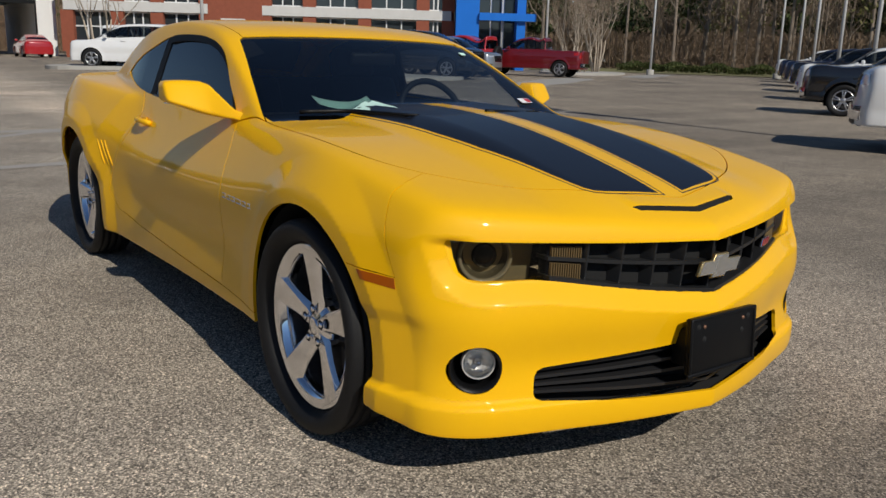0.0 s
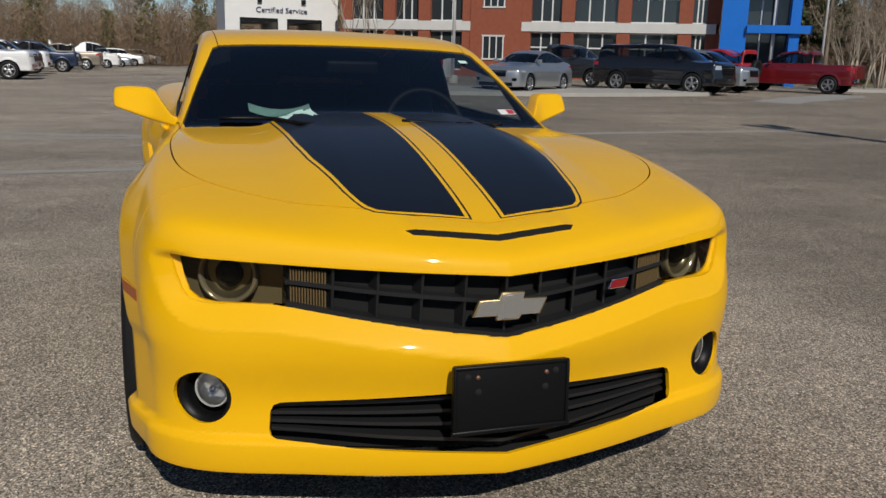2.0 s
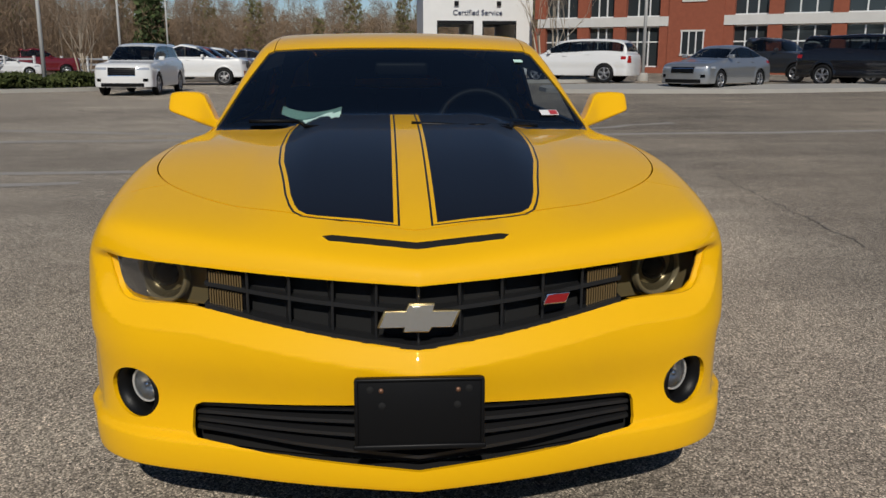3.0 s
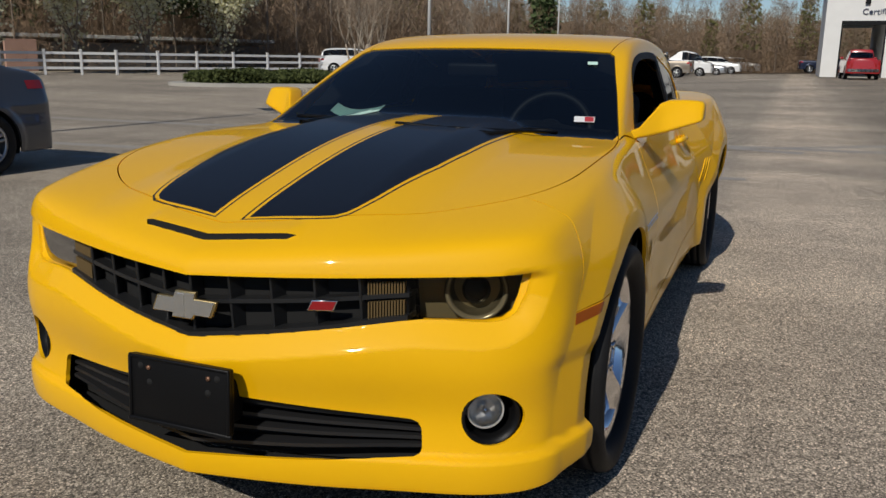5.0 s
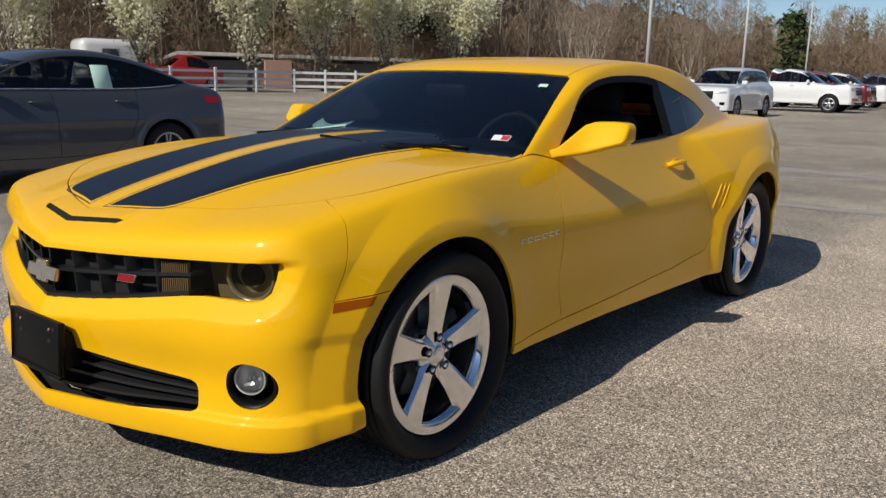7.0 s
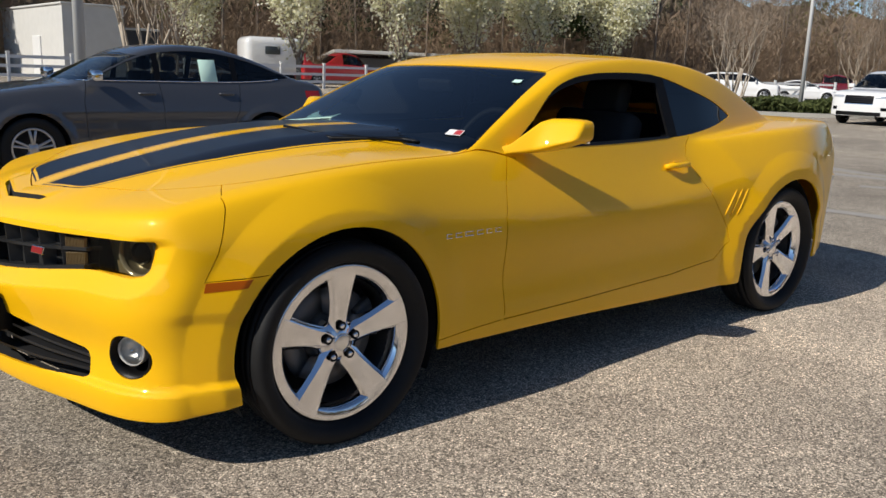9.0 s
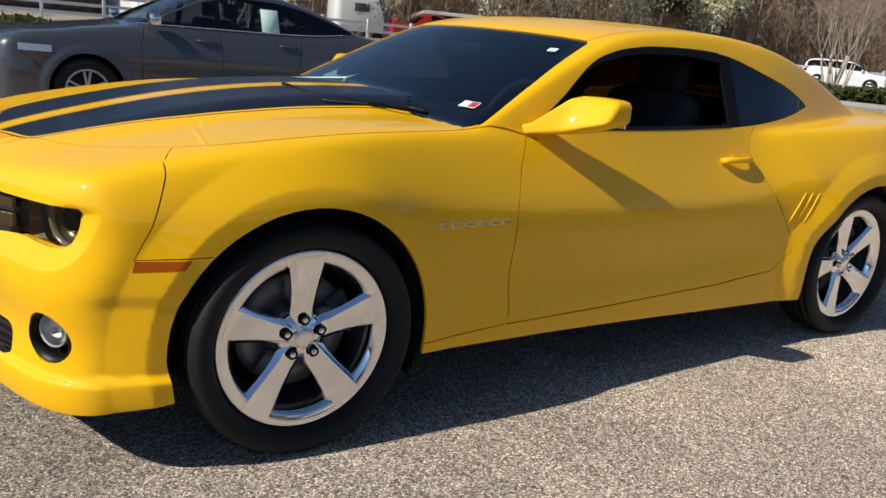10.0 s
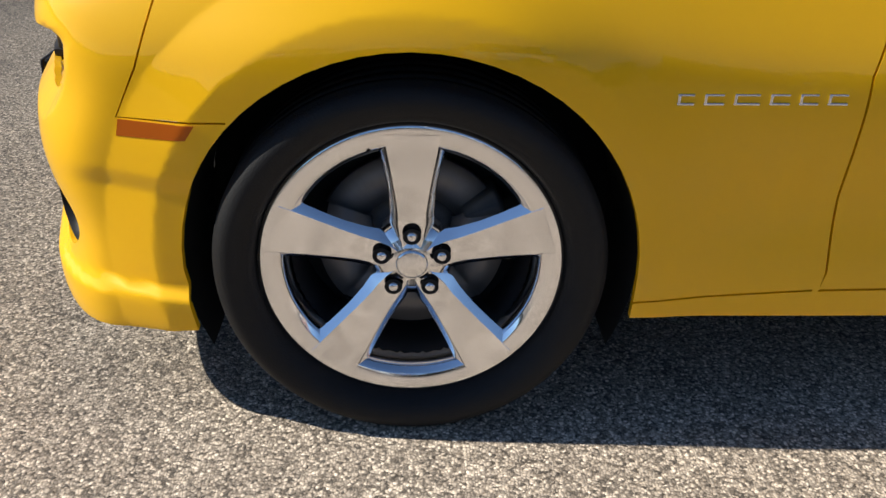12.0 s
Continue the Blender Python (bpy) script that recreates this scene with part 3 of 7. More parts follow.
# side glass: quarter panes both sides, the door's window open on the left and closed on the right
def side_panes():
    b = side_glass
    quarter = lift_out(b, cut(b, rear([(-2.035, 0.9), (-1.985, 1.35), (-2.7, 1.35), (-2.7, 0.9)]), 0, 2, lambda f: True))
    pillar = lift_out(b, cut(b, rear([(-1.965, 0.9), (-1.915, 1.35), (-2.2, 1.35), (-2.2, 0.9)]), 0, 2, lambda f: True))
    visor = lift_out(b, cut(b, smooth_line([(-0.90, 0.95), (-1.035, 1.085), (-1.18, 1.180), (-1.33, 1.232), (-1.5, 1.258), (-1.75, 1.265), (-1.95, 1.252)], 4) + [(-1.95, 1.4), (-0.8, 1.4), (-0.8, 0.95)], 0, 2, lambda f: True))
    sill = lift_out(b, cut(b, [(-0.85, 0.9), (-0.85, 0.981), (-1.5, 0.989), (-2.0, 1.003), (-2.0, 0.9)], 0, 2, lambda f: True))
    for mirrored in (False, True):
        skin_part("quarter_window", quarter.copy(), DARKGLASS, hero, mirrored=mirrored, rim=0, inset=0.004, label="dark tinted quarter glass")
        skin_part("window_pillar", pillar.copy(), TRIMBLACK, hero, mirrored=mirrored, inset=0.002)
        skin_part("window_visor", visor.copy(), TRIMBLACK, hero, mirrored=mirrored, inset=-0.004, label="smoked plastic rain visor")
        skin_part("window_seal", sill.copy(), BLACK, hero, mirrored=mirrored, inset=-0.002)
    skin_part("door_window", b, DARKGLASS, hero, mirrored=True, rim=0, inset=0.006, label="dark tinted door glass, closed")


side_panes()
skin_part("side_marker", marker.copy(), AMBER, hero, inset=-0.001, label="amber side marker lamp")
skin_part("side_marker", marker, AMBER, hero, mirrored=True, inset=-0.001, label="amber side marker lamp")
skin_part("rear_marker", rear_marker.copy(), REDLENS, hero, inset=-0.001)
skin_part("rear_marker", rear_marker, REDLENS, hero, mirrored=True, inset=-0.001)


def ribbon(f, us, vs, bm=None):
    """A sheet over two parameters."""
    bm = bm or bmesh.new()
    g = [[bm.verts.new(f(u, v)) for v in vs] for u in us]
    for a, b in zip(g, g[1:]):
        for k in range(len(vs) - 1):
            bm.faces.new((a[k], b[k], b[k + 1], a[k + 1]))
    return bm


def lin(a, b, n):
    return [a + (b - a) * k / n for k in range(n + 1)]


# black cowl at the foot of the windshield
part("cowl_panel", ribbon(lambda y, v: (near_screen(abs(y), 1.0 + 0.012) * v + (1 - v) * (-0.595 - 0.12 * abs(y) ** 2), y, (0.955 + 0.045 * (1 - (y / 0.74) ** 2)) * (1 - v) + v * (0.985 + 0.028 * (1 - (y / 0.74) ** 2))), lin(-0.73, 0.73, 40), lin(0, 1, 4)), BLACK, hero)


def xnose(y, z):
    return float(nose_plan(abs(y)) + nose_x(z) + nose_fill(abs(y), z))


mouth_t = Curve(*mouth_top)
mouth_b = Curve(*mouth_low[::-1][:4], (0.63, 0.635))
# grille: recessed backing, frame, egg-crate of one bar and many fins
GR = 0.535
grille = part("grille", ribbon(lambda y, v: (xnose(y, 0.65) - 0.075, y, mouth_b(abs(y)) - 0.03 + v * (mouth_t(abs(y)) - mouth_b(abs(y)) + 0.06)), lin(-0.535, 0.535, 60), lin(0, 1, 2)), GAP, hero, "black egg-crate grille")
DARKTRIM = material("dark_grey_trim", (0.017, 0.0175, 0.0185), rough=0.32, bump=0.03, bump_scale=200)


def bar_along(f, size, n=40, y0=-GR, y1=GR):
    """A bar of that depth and height along the nose; f gives its middle height."""
    d, h = size
    corners = [(0, -h / 2), (0, h / 2), (-d, h / 2), (-d, -h / 2)]
    bm = bmesh.new()
    rings = [[bm.verts.new((xnose(y, f(y)) + dx, y, f(y) + dz)) for dx, dz in corners] for y in lin(y0, y1, n)]
    for a, b in zip(rings, rings[1:]):
        for k in range(4):
            bm.faces.new((a[k], a[(k + 1) % 4], b[(k + 1) % 4], b[k]))
    bm.faces.new(rings[0])
    bm.faces.new(rings[-1][::-1])
    bmesh.ops.recalc_face_normals(bm, faces=bm.faces)
    bmesh.ops.translate(bm, vec=(-0.030, 0, 0), verts=bm.verts)
    return bm


part("grille_bar", bar_along(lambda y: 0.45 * float(mouth_b(abs(y))) + 0.55 * float(mouth_t(abs(y))), (0.05, 0.011)), DARKTRIM, grille, smooth=False)
part("grille_frame", bar_along(lambda y: float(mouth_b(abs(y))) + 0.004, (0.05, 0.014)), DARKTRIM, grille, smooth=False)
for k in range(-4, 5):
    y = k * 0.107
    z0, z1 = float(mouth_b(abs(y))) - 0.01, float(mouth_t(abs(y))) + 0.01
    m = pose(xnose(y, 0.65) - 0.057, y, (z0 + z1) / 2, 0, 4, math.degrees(math.atan2(-0.25, 1)) * (1 if y > 0 else -1 if y < 0 else 0))
    part("grille_fin", add_box(bmesh.new(), (0.05, 0.0075, z1 - z0), m, 0.002, 1), DARKTRIM, grille, smooth=False)

# headlamps
SATIN = material("satin_silver", (0.78, 0.76, 0.71), rough=0.26, metal=0.85, bump=0.03, bump_scale=500)
BOWL = material("smoky_lamp_bowl", (0.14, 0.13, 0.10), rough=0.25, metal=0.5)
HALO = material("halo_ring", (0.40, 0.385, 0.34), rough=0.2, metal=0.5)
RIBS = material("ribbed_amber_reflector", (0.17, 0.115, 0.05), rough=0.3, metal=0.2)
LAMPDARK = material("lamp_housing", (0.23, 0.205, 0.145), rough=0.35, metal=0.2)
for s in (1, -1):
    lamp = part("headlight", ribbon(lambda u, v: (xnose(u, 0.69) - 0.125 + 0.02 * v, s * u, 0.61 + 0.155 * v), lin(0.525, 0.80, 12), lin(0, 1, 4)), LAMPDARK, hero, "smoked headlight behind a clear cover")
    cy, cz = 0.666, 0.692
    turn = pose(xnose(cy, cz) - 0.098, s * cy, cz) @ Matrix.Rotation(radians(-24 * -s), 4, "Z") @ pose(0, 0, 0, 0, 0, -90)
    part("lamp_ring", lathe([(0.066, 0.0), (0.069, 0.010), (0.075, 0.013), (0.080, 0.006), (0.080, -0.01)], 48), HALO, lamp, "bright ring").matrix_basis = turn
    part("lamp_bowl", lathe([(0.0, -0.03), (0.045, -0.028), (0.068, -0.005), (0.0685, 0.004)], 32), BOWL, lamp).matrix_basis = turn
    part("projector", lathe([(0.0, 0.018), (0.015, 0.015), (0.030, 0.006), (0.036, -0.004), (0.036, -0.025)], 32), GLOSSBLACK, lamp).matrix_basis = turn
    b = ribbon(lambda u, v: (xnose(u, 0.69) - 0.044 - 0.01 * max(0, v - 0.6), s * u, float(np.interp(u, [0.53, 0.70, 0.74, 0.762, 0.776, 0.784], [0.630, 0.630, 0.637, 0.656, 0.70, 0.75])) * (1 - v) + v * (float(mouth_t(u)) + 0.004)), lin(0.528, 0.784, 24), lin(0, 1, 6))
    part("lamp_cover", b, SMOKEGLASS, lamp, "smoked clear cover").visible_shadow = False
    rim_in = [(0.56, 0.631), (0.70, 0.631), (0.738, 0.638), (0.760, 0.657), (0.774, 0.70), (0.783, 0.752)]
    rim_out = [(0.57, 0.633), (0.69, 0.630), (0.742, 0.632), (0.777, 0.650), (0.797, 0.70), (0.808, 0.755)]
    b = ribbon(lambda k, v: tuple(np.array((xnose(rim_in[k][0], 0.69) - 0.050, s * rim_in[k][0], rim_in[k][1])) * (1 - v) + v * np.array((xnose(*rim_out[k]) - 0.036, s * rim_out[k][0], rim_out[k][1]))), range(6), [0, 1])
    part("lamp_bezel", b, YELLOW, lamp, "yellow lip beside the lamp")
    signal = part("turn_signal", ribbon(lambda u, v: (xnose(u, 0.68) - 0.045, s * u, float(mouth_b(u)) + v * (float(mouth_t(u)) - float(mouth_b(u)))), lin(0.432, 0.530, 6), lin(0, 1, 4)), GLOSSBLACK, lamp)
    bm = bmesh.new()
    for k in range(13):
        y = 0.440 + k * 0.0068
        for a, h in ((0.26, 0.36), (0.72, 0.30)):
            z = float(mouth_b(y)) + a * (float(mouth_t(y)) - float(mouth_b(y)))
            add_box(bm, (0.012, 0.0042, h * (float(mouth_t(y)) - float(mouth_b(y)))), pose(xnose(y, 0.68) - 0.038, s * y, z), 0.001, 1)
    part("signal_rib", bm, RIBS, lamp, smooth=False)

REFLECTOR = material("lamp_reflector", (0.85, 0.83, 0.78), rough=0.3, metal=0.55, bump=0.15, bump_scale=120)
# fog lamps: deep black cup with a clear round lamp in it
for s in (1, -1):
    y, z, r = FOG
    yaw = 33
    turn = pose(xnose(y, z) - 0.004, s * y, z) @ Matrix.Rotation(radians(yaw * s), 4, "Z") @ pose(0, 0, 0, 0, 0, -90)
    fog = part("fog_lamp", lathe([(0.0, -0.085), (0.052, -0.085), (0.063, -0.04), (0.068, -0.004), (0.0735, -0.006), (0.076, -0.016)], 40), BLACK, hero, "round fog lamp in a black cup")
    fog.matrix_basis = turn
    inner = pose(0.010 * s, -0.030, 0.010)
    part("lamp_bowl", lathe([(0.0, -0.028), (0.02, -0.024), (0.038, -0.006), (0.046, 0.006), (0.048, 0.0), (0.048, -0.02)], 36), REFLECTOR, fog).matrix_basis = inner
    part("lamp_lens", lathe([(0.0, 0.014), (0.02, 0.012), (0.036, 0.008), (0.045, 0.0)], 36), CLEARGLASS, fog).matrix_basis = inner
    part("bulb_cap", lathe([(0.0, 0.004), (0.008, 0.002), (0.010, -0.008), (0.010, -0.02)], 20), BRIGHT, fog).matrix_basis = inner

# lower intake: backing and slats, and a dark floor closing the nose
def intake_t(y):
    return np.interp(y, [0.0, 0.3, 0.545, 0.6], [0.428, 0.405, 0.383, 0.378])


def intake_b(y):
    return np.interp(y, [0.0, 0.3, 0.555, 0.6], [0.262, 0.275, 0.292, 0.295])


SLAT = material("satin_black_slat", (0.018, 0.018, 0.019), rough=0.4)
low = part("lower_grille", ribbon(lambda y, v: (xnose(y, 0.35) - 0.07, y, 0.24 + 0.21 * v), lin(-0.70, 0.70, 40), lin(0, 1, 2)), GAP, hero)
part("intake_floor", ribbon(lambda y, v: (xnose(y, 0.26) - 0.03 - 0.07 * v, y, 0.238), lin(-0.70, 0.70, 40), lin(0, 1, 2)), GAP, low)
for s in (1, -1):
    part("intake_end", ribbon(lambda u, v: (xnose(0.61, 0.33) - 0.012 - 0.12 * u, s * (0.612 - 0.02 * u), 0.23 + 0.19 * v), lin(0, 1, 3), lin(0, 1, 2)), GAP, low)
for k in range(4):
    w = (k + 0.6) / 4.3
    part("lower_slat", bar_along(lambda y: float(intake_b(abs(y))) * (1 - w) + w * float(intake_t(abs(y))), (0.045, 0.0095), y0=-0.575, y1=0.575), SLAT, low, smooth=False)
part("air_dam", ribbon(lambda y, v: (xnose(y, 0.2) - 0.14 - 0.05 * v, y * (1 - 0.05 * v), 0.20 - 0.075 * v), lin(-0.74, 0.74, 40), lin(0, 1, 3)), BLACK, hero)
part("undertray", ribbon(lambda x, y: (x, y, 0.21), lin(-3.7, 0.72, 20), lin(-0.66, 0.66, 6)), GAP, hero)


def skin_z(x, y):
    lo, hi = 0.5, 1.45
    for _ in range(22):
        mid = (lo + hi) / 2
        lo, hi = (lo, mid) if float(skin(np.array(x), np.array(y), np.array(mid))) > 0 else (mid, hi)
    return lo


for s in (1, -1):
    # box added beside the undertray to block sun leaking through the car
    part("floor_rail", add_box(bmesh.new(), (2.0, 0.30, 0.02), pose(-1.45, s * 0.735, 0.275), 0.004, 1), GAP, hero)
    part("wheel_deflector", add_box(bmesh.new(), (0.10, 0.14, 0.055), pose(0.455, s * 0.76, 0.212), 0.008, 1), BLACK, hero)
part("scoop_cavity", ribbon(lambda y, v: (SLOT_X - SLOT_SWEEP * abs(y) + 0.0005 + 0.06 * max(0, v - 0.5), y, skin_z(SLOT_X - SLOT_SWEEP * abs(y) - 0.001, abs(y)) - 0.001 - 0.05 * min(v, 0.5) * 2), lin(-0.234, 0.234, 20), [0, 0.5, 1]), GAP, hero)

# number plate bracket
plate = part("plate_bracket", add_box(bmesh.new(), (0.022, 0.31, 0.172), None, 0.008, 3), BLACK, hero, "empty black front plate bracket")
plate.matrix_basis = pose(0.915, 0.0, 0.424, 0, -3, 0)
for y, z, w, h in ((0, 0.082, 0.31, 0.010), (0, -0.086, 0.32, 0.014), (0.151, 0, 0.010, 0.166), (-0.151, 0, 0.010, 0.166)):
    part("bracket_rim", add_box(bmesh.new(), (0.012, w, h), pose(0.010, y, z), 0.004, 2), BLACK, plate)
part("bracket_foot", add_box(bmesh.new(), (0.07, 0.27, 0.12), pose(-0.04, 0, -0.01), 0.01, 2), BLACK, plate)
SCREW = material("rusty_screw", (0.25, 0.13, 0.08), rough=0.5, metal=0.6)
for y, z, mat in ((-0.092, 0.056, SCREW), (0.092, 0.056, SCREW), (-0.118, 0.058, GAP), (0.118, 0.058, GAP), (-0.09, 0.018, GAP), (0.09, 0.018, GAP)):
    o = part("plate_bolt" if mat is SCREW else "plate_hole", lathe([(0.0, 0.004), (0.006, 0.003), (0.009 if mat is GAP else 0.006, 0.0)], 14), mat, plate)
    o.matrix_basis = pose(0.011, y, z, 0, 0, -90)

# plain bow-shaped emblem and red badge
bow = [(-0.100, -0.024), (-0.082, 0.018), (-0.032, 0.018), (-0.024, 0.036), (0.038, 0.036), (0.034, 0.018), (0.100, 0.018), (0.082, -0.024), (0.032, -0.024), (0.024, -0.036), (-0.038, -0.036), (-0.034, -0.024)]
emblem = part("emblem", prism(bow, 0.012, bevel=0.002), GOLD, hero, "satin silver emblem with gold rim")
emblem.matrix_basis = pose(0.876, 0, 0.648, 90, 0, 90)
part("emblem_face", prism([(x * 0.94, y * 0.90) for x, y in bow], 0.003, m=pose(0, 0, 0.0115)), SATIN, emblem, smooth=False)
part("emblem_ridge", prism([(-0.026, -0.030), (-0.004, -0.030), (0.0, -0.028), (0.0, 0.030), (-0.020, 0.030)], 0.003, bevel=0.001, m=pose(0.004, 0, 0.0142)), SATIN, emblem, smooth=False)
badge = part("grille_badge", prism([(-0.038, -0.013), (-0.026, 0.013), (0.038, 0.013), (0.026, -0.013)], 0.008, bevel=0.001), BRIGHT, hero, "small red badge")
badge.matrix_basis = pose(xnose(0.345, 0.66) - 0.012, 0.345, 0.668, 90, 0, 90 + 17)
part("badge_face", prism([(-0.034, -0.0105), (-0.024, 0.0105), (0.034, 0.0105), (0.024, -0.0105)], 0.002, m=pose(0, 0, 0.0075)), BADGERED, badge, smooth=False)


def skin_y(x, z):
    lo, hi = 0.3, 1.2
    for _ in range(22):
        mid = (lo + hi) / 2
        lo, hi = (lo, mid) if float(skin(np.array(x), np.array(mid), np.array(z))) > 0 else (mid, hi)
    return lo


# fender script as plain bright bars, quarter gills, door handles
for s in (1, -1):
    x0, x1, z = -0.432, -0.722, 0.684
    script = tagged(empty("fender_badge"), "")
    script.parent = hero
    widths = [0.030, 0.036, 0.046, 0.036, 0.034, 0.036]
    gap = (abs(x1 - x0) - sum(widths)) / 5
    x = x0
    for w in widths:
        xm = x - w / 2
        part("badge_bar", add_box(bmesh.new(), (w * 0.92, 0.006, 0.004), pose(xm, s * (skin_y(xm, z + 0.0075) + 0.0005), z + 0.0075), 0.001, 1), BRIGHT, script, smooth=False)
        part("badge_bar", add_box(bmesh.new(), (w * 0.96, 0.006, 0.0045), pose(xm, s * (skin_y(xm, z - 0.0075) + 0.0005), z - 0.0075), 0.001, 1), BRIGHT, script, smooth=False)
        part("badge_bar", add_box(bmesh.new(), (0.005, 0.006, 0.015), pose(x - 0.004, s * (skin_y(xm, z) + 0.001), z), 0.001, 1), BRIGHT, script, smooth=False)
        x -= w + gap
    for k in range(3):
        pts = []
        for q in lin(0, 1, 6):
            gx, gzz = rx(-2.325) - 0.040 * k + 0.052 * (q - 0.5), 0.665 - 0.135 * (q - 0.5)
            pts.append((gx, s * (skin_y(gx, gzz) + 0.001), gzz))
        part("gill", tube(pts, [0.002, 0.0045, 0.005, 0.005, 0.005, 0.0045, 0.002], 8), YELLOW, hero)
    hx, hz = -1.985, 0.865
    pts = [(hx + d, s * (skin_y(hx + d, hz) + o), hz + dz) for d, o, dz in ((0.085, 0.004, -0.006), (0.07, 0.020, 0.0), (0.02, 0.030, 0.003), (-0.04, 0.030, 0.004), (-0.075, 0.020, 0.004), (-0.088, 0.004, 0.003))]
    handle = part("door_handle", tube(pts, [0.012, 0.014, 0.013, 0.013, 0.014, 0.012], 10), YELLOW, hero)
    part("lock_cup", add_box(bmesh.new(), (0.07, 0.006, 0.05), pose(hx - 0.012, s * (skin_y(hx - 0.012, hz - 0.004) + 0.0005), hz - 0.004), 0.0028, 2), YELLOW, handle)

# door mirrors: flat-topped housings with a raked face on a short foot
for s in (1, -1):
    bm = bmesh.new()
    # y, front and back at the base, top, bottom, rake of the face
    sections = [(0.768, -0.835, -0.935, 0.985, 0.950, 0.0), (0.800, -0.850, -0.965, 1.000, 0.958, 0.01), (0.835, -0.880, -1.03, 1.052, 0.962, 0.035), (0.862, -0.905, -1.075, 1.092, 0.968, 0.055), (0.890, -0.925, -1.092, 1.104, 0.975, 0.065), (0.950, -0.950, -1.100, 1.106, 0.997, 0.065), (0.995, -0.972, -1.104, 1.104, 1.012, 0.06), (1.016, -0.984, -1.104, 1.100, 1.020, 0.055), (1.024, -0.996, -1.102, 1.090, 1.028, 0.045), (1.026, -1.02, -1.090, 1.074, 1.042, 0.02)]
    rings = []
    for y, xf, xb, zt, zb, rake in sections:
        ring = []
        for k in range(32):
            c, d = math.cos(2 * math.pi * k / 32), math.sin(2 * math.pi * k / 32)
            c, d = math.copysign(abs(c) ** 0.30, c), math.copysign(abs(d) ** 0.30, d)
            up = (d + 1) / 2
            x = (xf + xb) / 2 + (xf - xb) / 2 * c - rake * up * (c + 1) / 2
            ring.append(bm.verts.new((x, s * y, zb + (zt - zb) * up)))
        rings.append(ring)
    for a, b in zip(rings, rings[1:]):
        for k in range(32):
            bm.faces.new((a[k], a[(k + 1) % 32], b[(k + 1) % 32], b[k]))
    bm.faces.new(rings[-1])
    bmesh.ops.recalc_face_normals(bm, faces=bm.faces)
    mirror = part("door_mirror", bm, YELLOW, hero, "yellow door mirror", angle=50)
    part("mirror_glass", add_box(bmesh.new(), (0.006, 0.115, 0.075), pose(-1.104, s * 0.945, 1.045, 0, 0, 3 * s), 0.002, 1), BRIGHT, mirror)

# wipers, papers and stickers on the windshield
for y0, y1, d in ((-0.62, -0.10, 0.0), (0.02, 0.54, 0.0)):
    pts = [(near_screen(abs(y), zz) + 0.014, y, zz + 0.006) for y in lin(y0, y1, 10) for zz in (0.996 + 0.018 * (y1 - y) / (y1 - y0) - 0.018 * (abs(y) / 0.62) ** 2,)]
    wiper = part("wiper", tube(pts, 0.0085, 6), BLACK, hero)
    part("wiper_arm", tube([pts[-1], (pts[5][0] + 0.02, pts[5][1], pts[5][2] + 0.008), (pts[4][0] + 0.012, pts[4][1], pts[4][2] + 0.004)], 0.006, 6), BLACK, wiper)


def on_screen(name, mat, y, z, w, h, label, lift=-0.002, tilt=0.0):
    """A flat sheet lying along the windshield."""
    x = near_screen(abs(y), z)
    n = Vector(skin_normals(np.array([[x, y, z]]))[0])
    side = Vector((0, 0, 1)).cross(n).normalized()
    up = n.cross(side)
    b = bmesh.new()
    c = Vector((x, y, z)) + n * lift
    ct, st = math.cos(tilt), math.sin(tilt)
    vs = [b.verts.new(c + side * (u * ct - v * st) + up * (u * st + v * ct)) for u, v in ((-w / 2, -h / 2), (w / 2, -h / 2), (w / 2, h / 2), (-w / 2, h / 2))]
    b.faces.new(vs)
    return part(name, b, mat, hero, label, smooth=False)


STICKRED = material("sticker_red", (0.45, 0.04, 0.05), rough=0.5)
on_screen("inspection_sticker", WHITEPAINT, 0.612, 1.03, 0.078, 0.042, "white and red inspection sticker", 0.0025)
on_screen("sticker_field", STICKRED, 0.630, 1.03, 0.034, 0.034, "", 0.0035)
on_screen("toll_tag", PAPER, 0.540, 1.24, 0.042, 0.03, "small pale tag", 0.0025)
def sheet_spot(u, v):
    y, z = -0.50 + 0.245 * u, 1.004 + 0.022 * (2 * u - 1) ** 2 + 0.030 * v
    return (near_screen(abs(y), z) - 0.012 - 0.012 * v, y, z)


b = ribbon(sheet_spot, lin(0, 1, 8), lin(0, 1, 4))
tagged(part("paper_sheet", b, PAPER), "pale green paper sheet lying on the dashboard against the glass", "paper")

# cabin: dash, wheel, seats, console, floor and dark lining
dash = part("dashboard", ribbon(lambda u, v: (-0.62 - 0.42 * v - 0.05 * math.sin(math.pi * v), u, 0.955 + 0.03 * math.sin(math.pi * min(1, v * 1.2)) + 0.05 * math.exp(-((u - 0.36) / 0.16) ** 2) * v - 0.28 * max(0, v - 0.75) * 4 * (v - 0.75) * 4), lin(-0.7, 0.7, 30), lin(0, 1, 12)), CABIN, hero)
steer = part("steering_wheel", lathe([(0.185 + 0.016 * math.cos(a), 0.016 * math.sin(a)) for a in (k * math.pi / 5 for k in range(10))], 40, closed=True), CABIN, hero)
steer.matrix_basis = pose(-1.14, 0.36, 0.935, 0, 0, -90) @ Matrix.Rotation(radians(25), 4, "X")
part("steering_spoke", add_box(bmesh.new(), (0.36, 0.02, 0.06), None, 0.008, 2), CABIN, steer)
